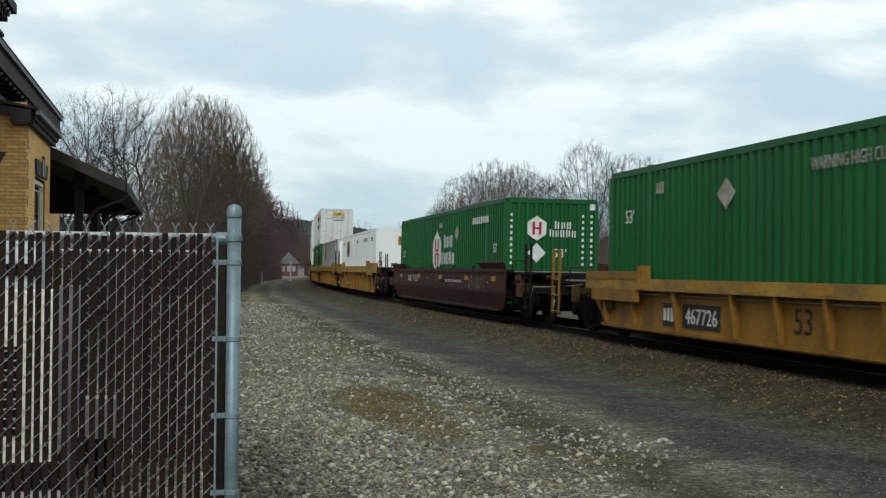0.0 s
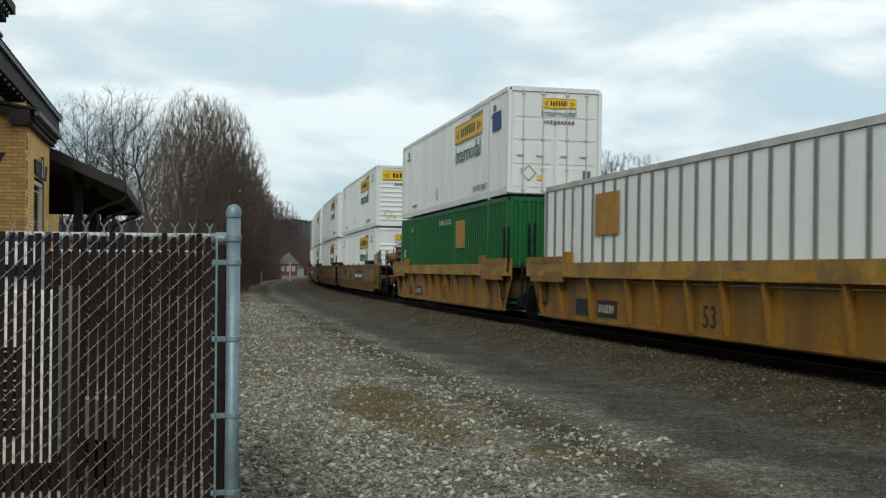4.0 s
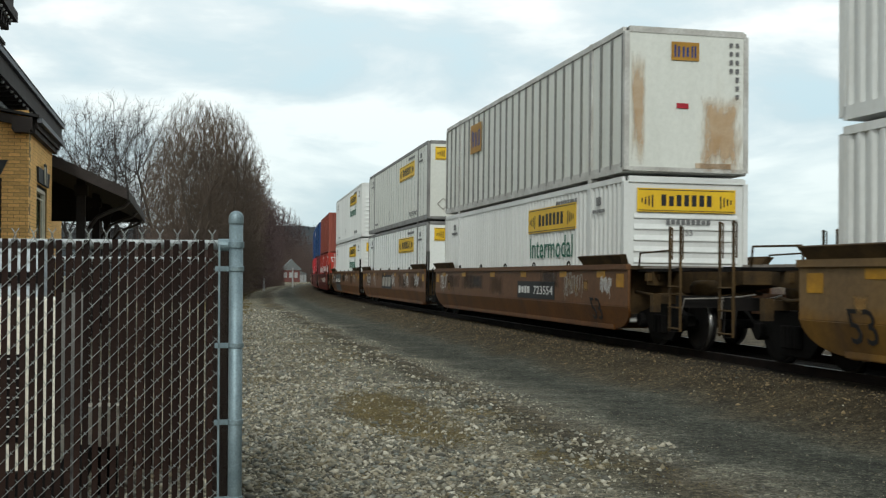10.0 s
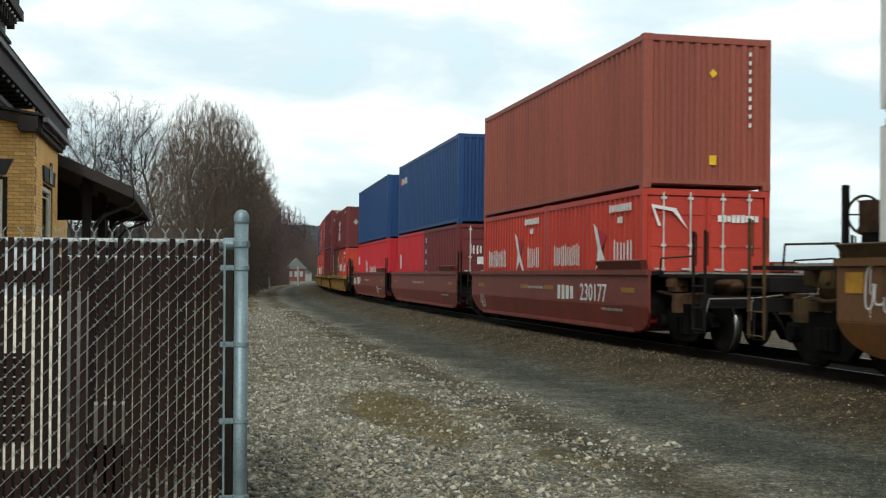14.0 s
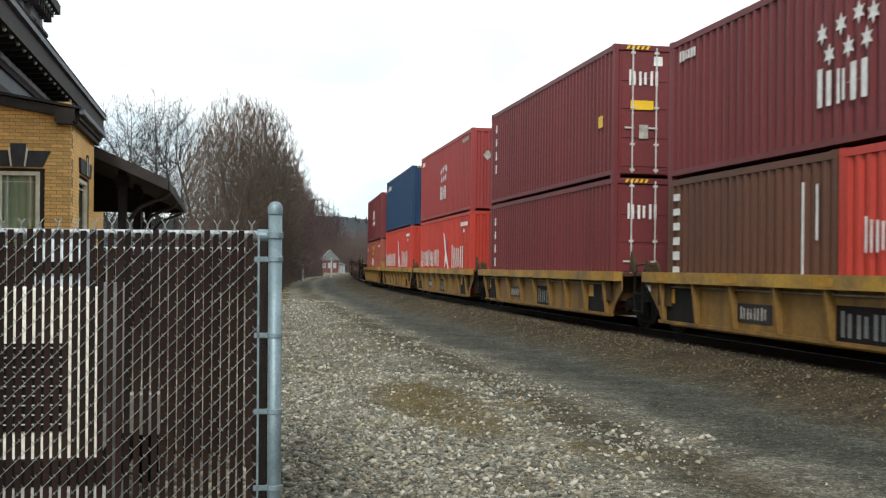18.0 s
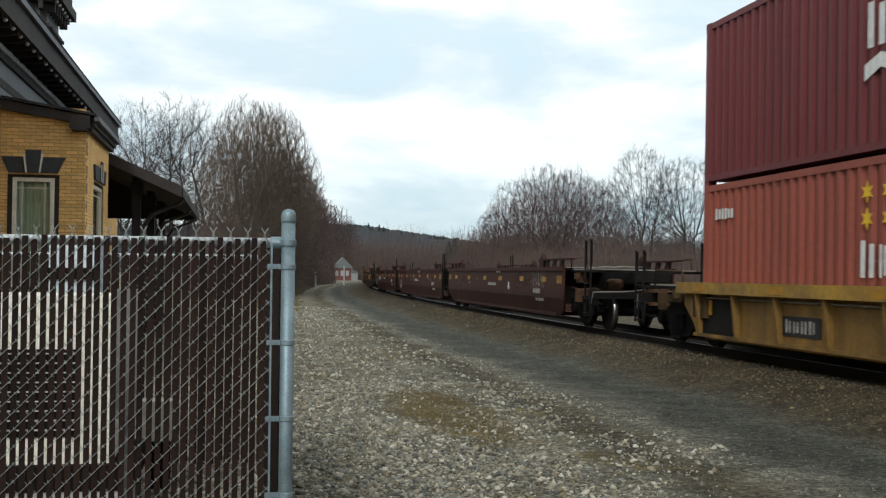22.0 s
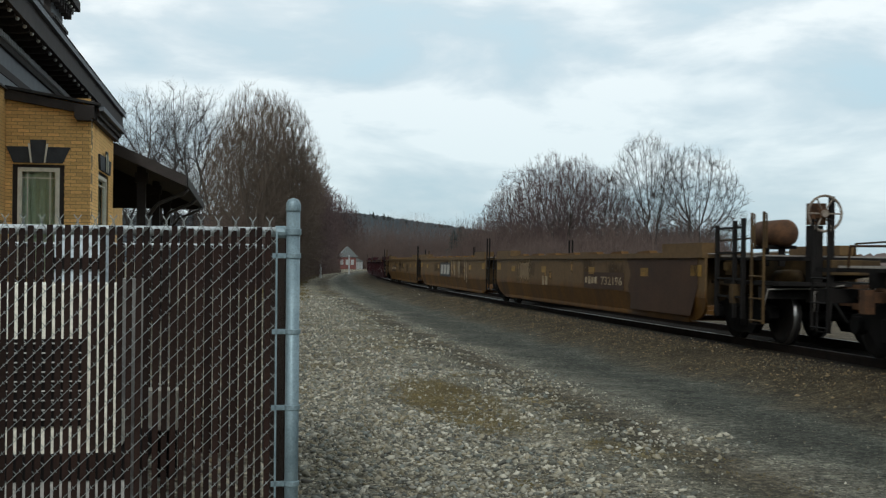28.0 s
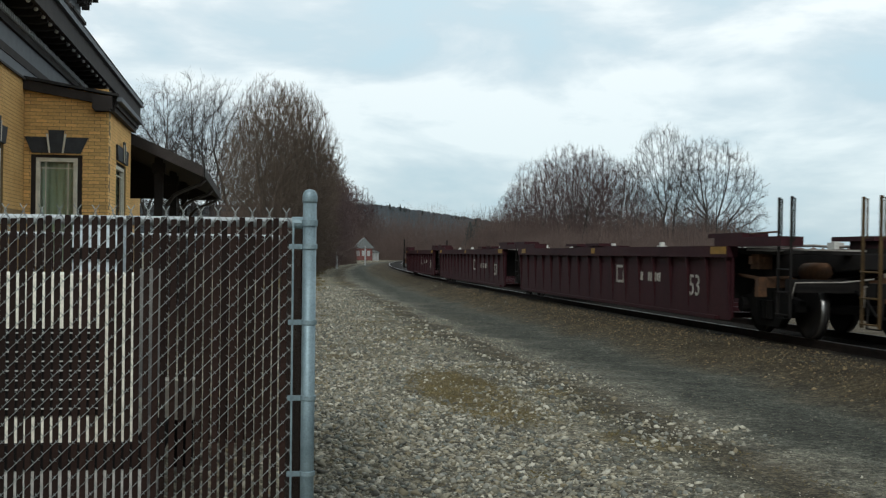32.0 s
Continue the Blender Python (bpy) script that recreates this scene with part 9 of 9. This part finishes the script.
for k in (20, 21, 22):
    reflectors(k, (-6.9, -4.27, -1.31, 1.18, 4.15, 6.77), 1.17)
    car_mark(k, "lettering", bars(9, 1.3, 0.10, M["ink_dull"], 0.3, k), -0.1, 0.98)
    car_mark(k, "lettering", bars(5, 0.8, 0.14, M["ink_dull"], 0.3, k + 2), 6.0, 0.85)
    car_mark(k, "lettering", bars(7, 0.9, 0.09, M["ink_dull"], 0.3, k + 3), 6.3, 0.62)
    car_mark(k, "lettering", bars(5, 0.6, 0.07, M["ink_white"], 0.2, k), 0.9, 1.38)
    if k > 20:
        car_mark(k, "lettering", lettering("53", 0.46, M["ink_dull"]), -7.2, 0.72)
for k in (6, 7, 8, 9, 10, 11, 20, 21, 22, 24, 25, 26):
    for x in (-8.35, 8.35):
        if k < 20:
            car_mark(k, "reflector", panel(0.38, 0.26, M["reflect"]), x, 1.19, "square orange reflector")
        else:
            car_mark(k, "reflector", panel(0.50, 0.20, M["reflect_dull"]), x, 1.17, "dirty yellow reflector")
for k in (20, 21, 22, 24, 25, 26):
    bm = bmesh.new()
    g = random.Random(k)
    tube(bm, [(-6.6 + i * 0.66, CAR_W - 0.05 + g.uniform(-0.02, 0.02), 1.545 + g.uniform(0, 0.03)) for i in range(21)], 0.026, 6)
    part("air_line", bm, M["deck"], CAR[k], "pale air line along the far chord", True)
car_mark(20, "lettering", lettering("A", 0.22, M["ink_white"]), 2.42, 0.95)
car_mark(20, "graffiti", scribble(61, 1.4, 0.5, M["ink_dull"], 11, 0.012), 6.1, 1.15, "thin pale scrawl")
car_mark(22, "lettering", bars(4, 0.9, 0.22, M["ink_dull"], 0.3, 5), -5.0, 0.96)
car_mark(22, "lettering", lettering("211318", 0.22, M["ink_dull"], 1.2), -3.7, 0.96)
car_mark(22, "graffiti", scribble(66, 0.9, 0.5, M["ink_dull"], 9, 0.012), 1.4, 1.0, "thin pale scrawl")
car_mark(23, "lettering", bars(3, 1.0, 0.34, M["sign_yellow"], 0.3, 5), 3.2, 0.98)
car_mark(23, "lettering", lettering("72262", 0.34, M["sign_yellow"], 1.7), 4.9, 0.98)
reflectors(23, (-7.2, -3.0, 0.6, 6.8), 1.12)
for k in (24, 25, 26):
    reflectors(k, (-6.3, -2.6, 1.9, 5.6), 1.12, "reflect_dull", 0.46, 0.17)
car_mark(24, "dark_patch", poly("dark_patch", [(-2.0, 0.56), (-1.75, 0.20), (-1.92, -0.05), (-1.70, -0.30), (-1.78, -0.52), (1.6, -0.52), (1.95, 0.0), (1.95, 0.56)], M["patch"]), 6.5, 0.86, "dark overpainted end")
for x, lean, high, low, w in ((0.35, 0.10, 1.42, 0.72, 0.05), (0.75, -0.06, 1.42, 0.86, 0.07), (1.15, 0.14, 1.40, 0.80, 0.05), (1.75, 0.05, 1.44, 0.95, 0.09), (2.05, -0.10, 1.40, 0.78, 0.05), (2.9, 0.03, 1.44, 0.90, 0.05), (3.2, -0.12, 1.44, 0.70, 0.06), (4.4, 0.08, 1.44, 0.62, 0.05), (4.75, 0.16, 1.44, 0.55, 0.04)):
    h = (high - low) / 2
    car_mark(25, "graffiti", poly("graffiti", [(-w, h), (w, h), (lean + w * 0.4, -h), (lean - w * 0.4, -h)], M["drip"]), x, (high + low) / 2, "chalky pale drips")
car_mark(24, "graffiti", coat("tan_overpaint", (0.24, 0.165, 0.085), (0.16, 0.10, 0.045), 1.9, 0.72, 0.85), -4.9, 1.08, "faded tan overpainted patch")
car_mark(24, "lettering", bars(2, 0.7, 0.26, M["drip"], 0.4, 3), -2.4, 0.82)
for k in (27, 28, 29):
    car_mark(k, "ring_mark", kept(("ring",), lambda: boxes("ring", M["ink_dull"], [(-0.28, -0.20, 0, 0.005, -0.2, 0.2), (0.20, 0.28, 0, 0.005, -0.2, 0.2), (-0.2, 0.2, 0, 0.005, 0.14, 0.2), (-0.2, 0.2, 0, 0.005, -0.2, -0.14)])), 2.05, 0.88, "pale square ring mark")
    car_mark(k, "lettering", bars(2, 0.42, 0.2, M["ink_dull"], 0.3, 1), 3.5, 0.86)
    car_mark(k, "lettering", bars(6, 0.8, 0.2, M["ink_dull"], 0.3, 2), 4.4, 0.86)
    car_mark(k, "lettering", lettering("53", 0.40, M["ink_dull"]), 6.66, 0.75)
    for x, w in ((-7.6, 0.5), (0.1, 0.3), (8.0, 0.7)):
        put("reflector", panel(w, 0.13, M["reflect_dull"]), CAR[k], pose(x, -CAR_W - 0.056, 1.40), "yellow reflective strip")
    car_mark(k, "lettering", bars(7, 0.8, 0.07, M["ink_dull"], 0.25, k), 1.55, 1.40)
    for x in (-8.35, 8.35):
        for f in (-1, 1):
            put("raised_end", kept(("gtend", f), lambda: boxes("raised_end", M["car_wine"], [(-2.1 if x > 0 else -0.6, 0.6 if x > 0 else 2.1, *sorted((f * (CAR_W + 0.02), f * (CAR_W - 0.35))), 1.47, 1.62), (-1.0, 0.5, *sorted((f * (CAR_W - 0.02), f * (CAR_W - 0.5))), 1.62, 1.70)], 0.02)), CAR[k], pose(x, 0, 0))
    # a pale hose line laid along the far chord, with clamps
    bm = bmesh.new()
    g = random.Random(k)
    tube(bm, [(-8.2 + i * 0.82, CAR_W - 0.06 + g.uniform(-0.03, 0.03), 1.52 + g.uniform(0, 0.05)) for i in range(21)], 0.028, 6)
    part("air_line", bm, M["deck"], CAR[k], "pale air line along the far chord", True)
    for x in (-7.6, -3.1, 2.4, 6.7):
        put("clamp", kept(("clamp",), lambda: boxes("clamp", M["white_rail"], [(-0.14, 0.14, -0.10, 0.10, 0, 0.13), (-0.06, 0.06, -0.06, 0.06, 0.13, 0.22)], 0.03)), CAR[k], pose(x, CAR_W - 0.08, 1.48))



def motions():
    times = [i * 2.0 for i in range(17)]
    for ob, s, *more in MOVING:
        lift = Matrix.Translation((0, 0, more[0])) if more else Matrix.Identity(4)
        turn = more[1] if len(more) > 1 else Matrix.Identity(4)
        walk(ob, [(t, along(s - gone(t)) @ lift @ turn) for t in times])


motions()
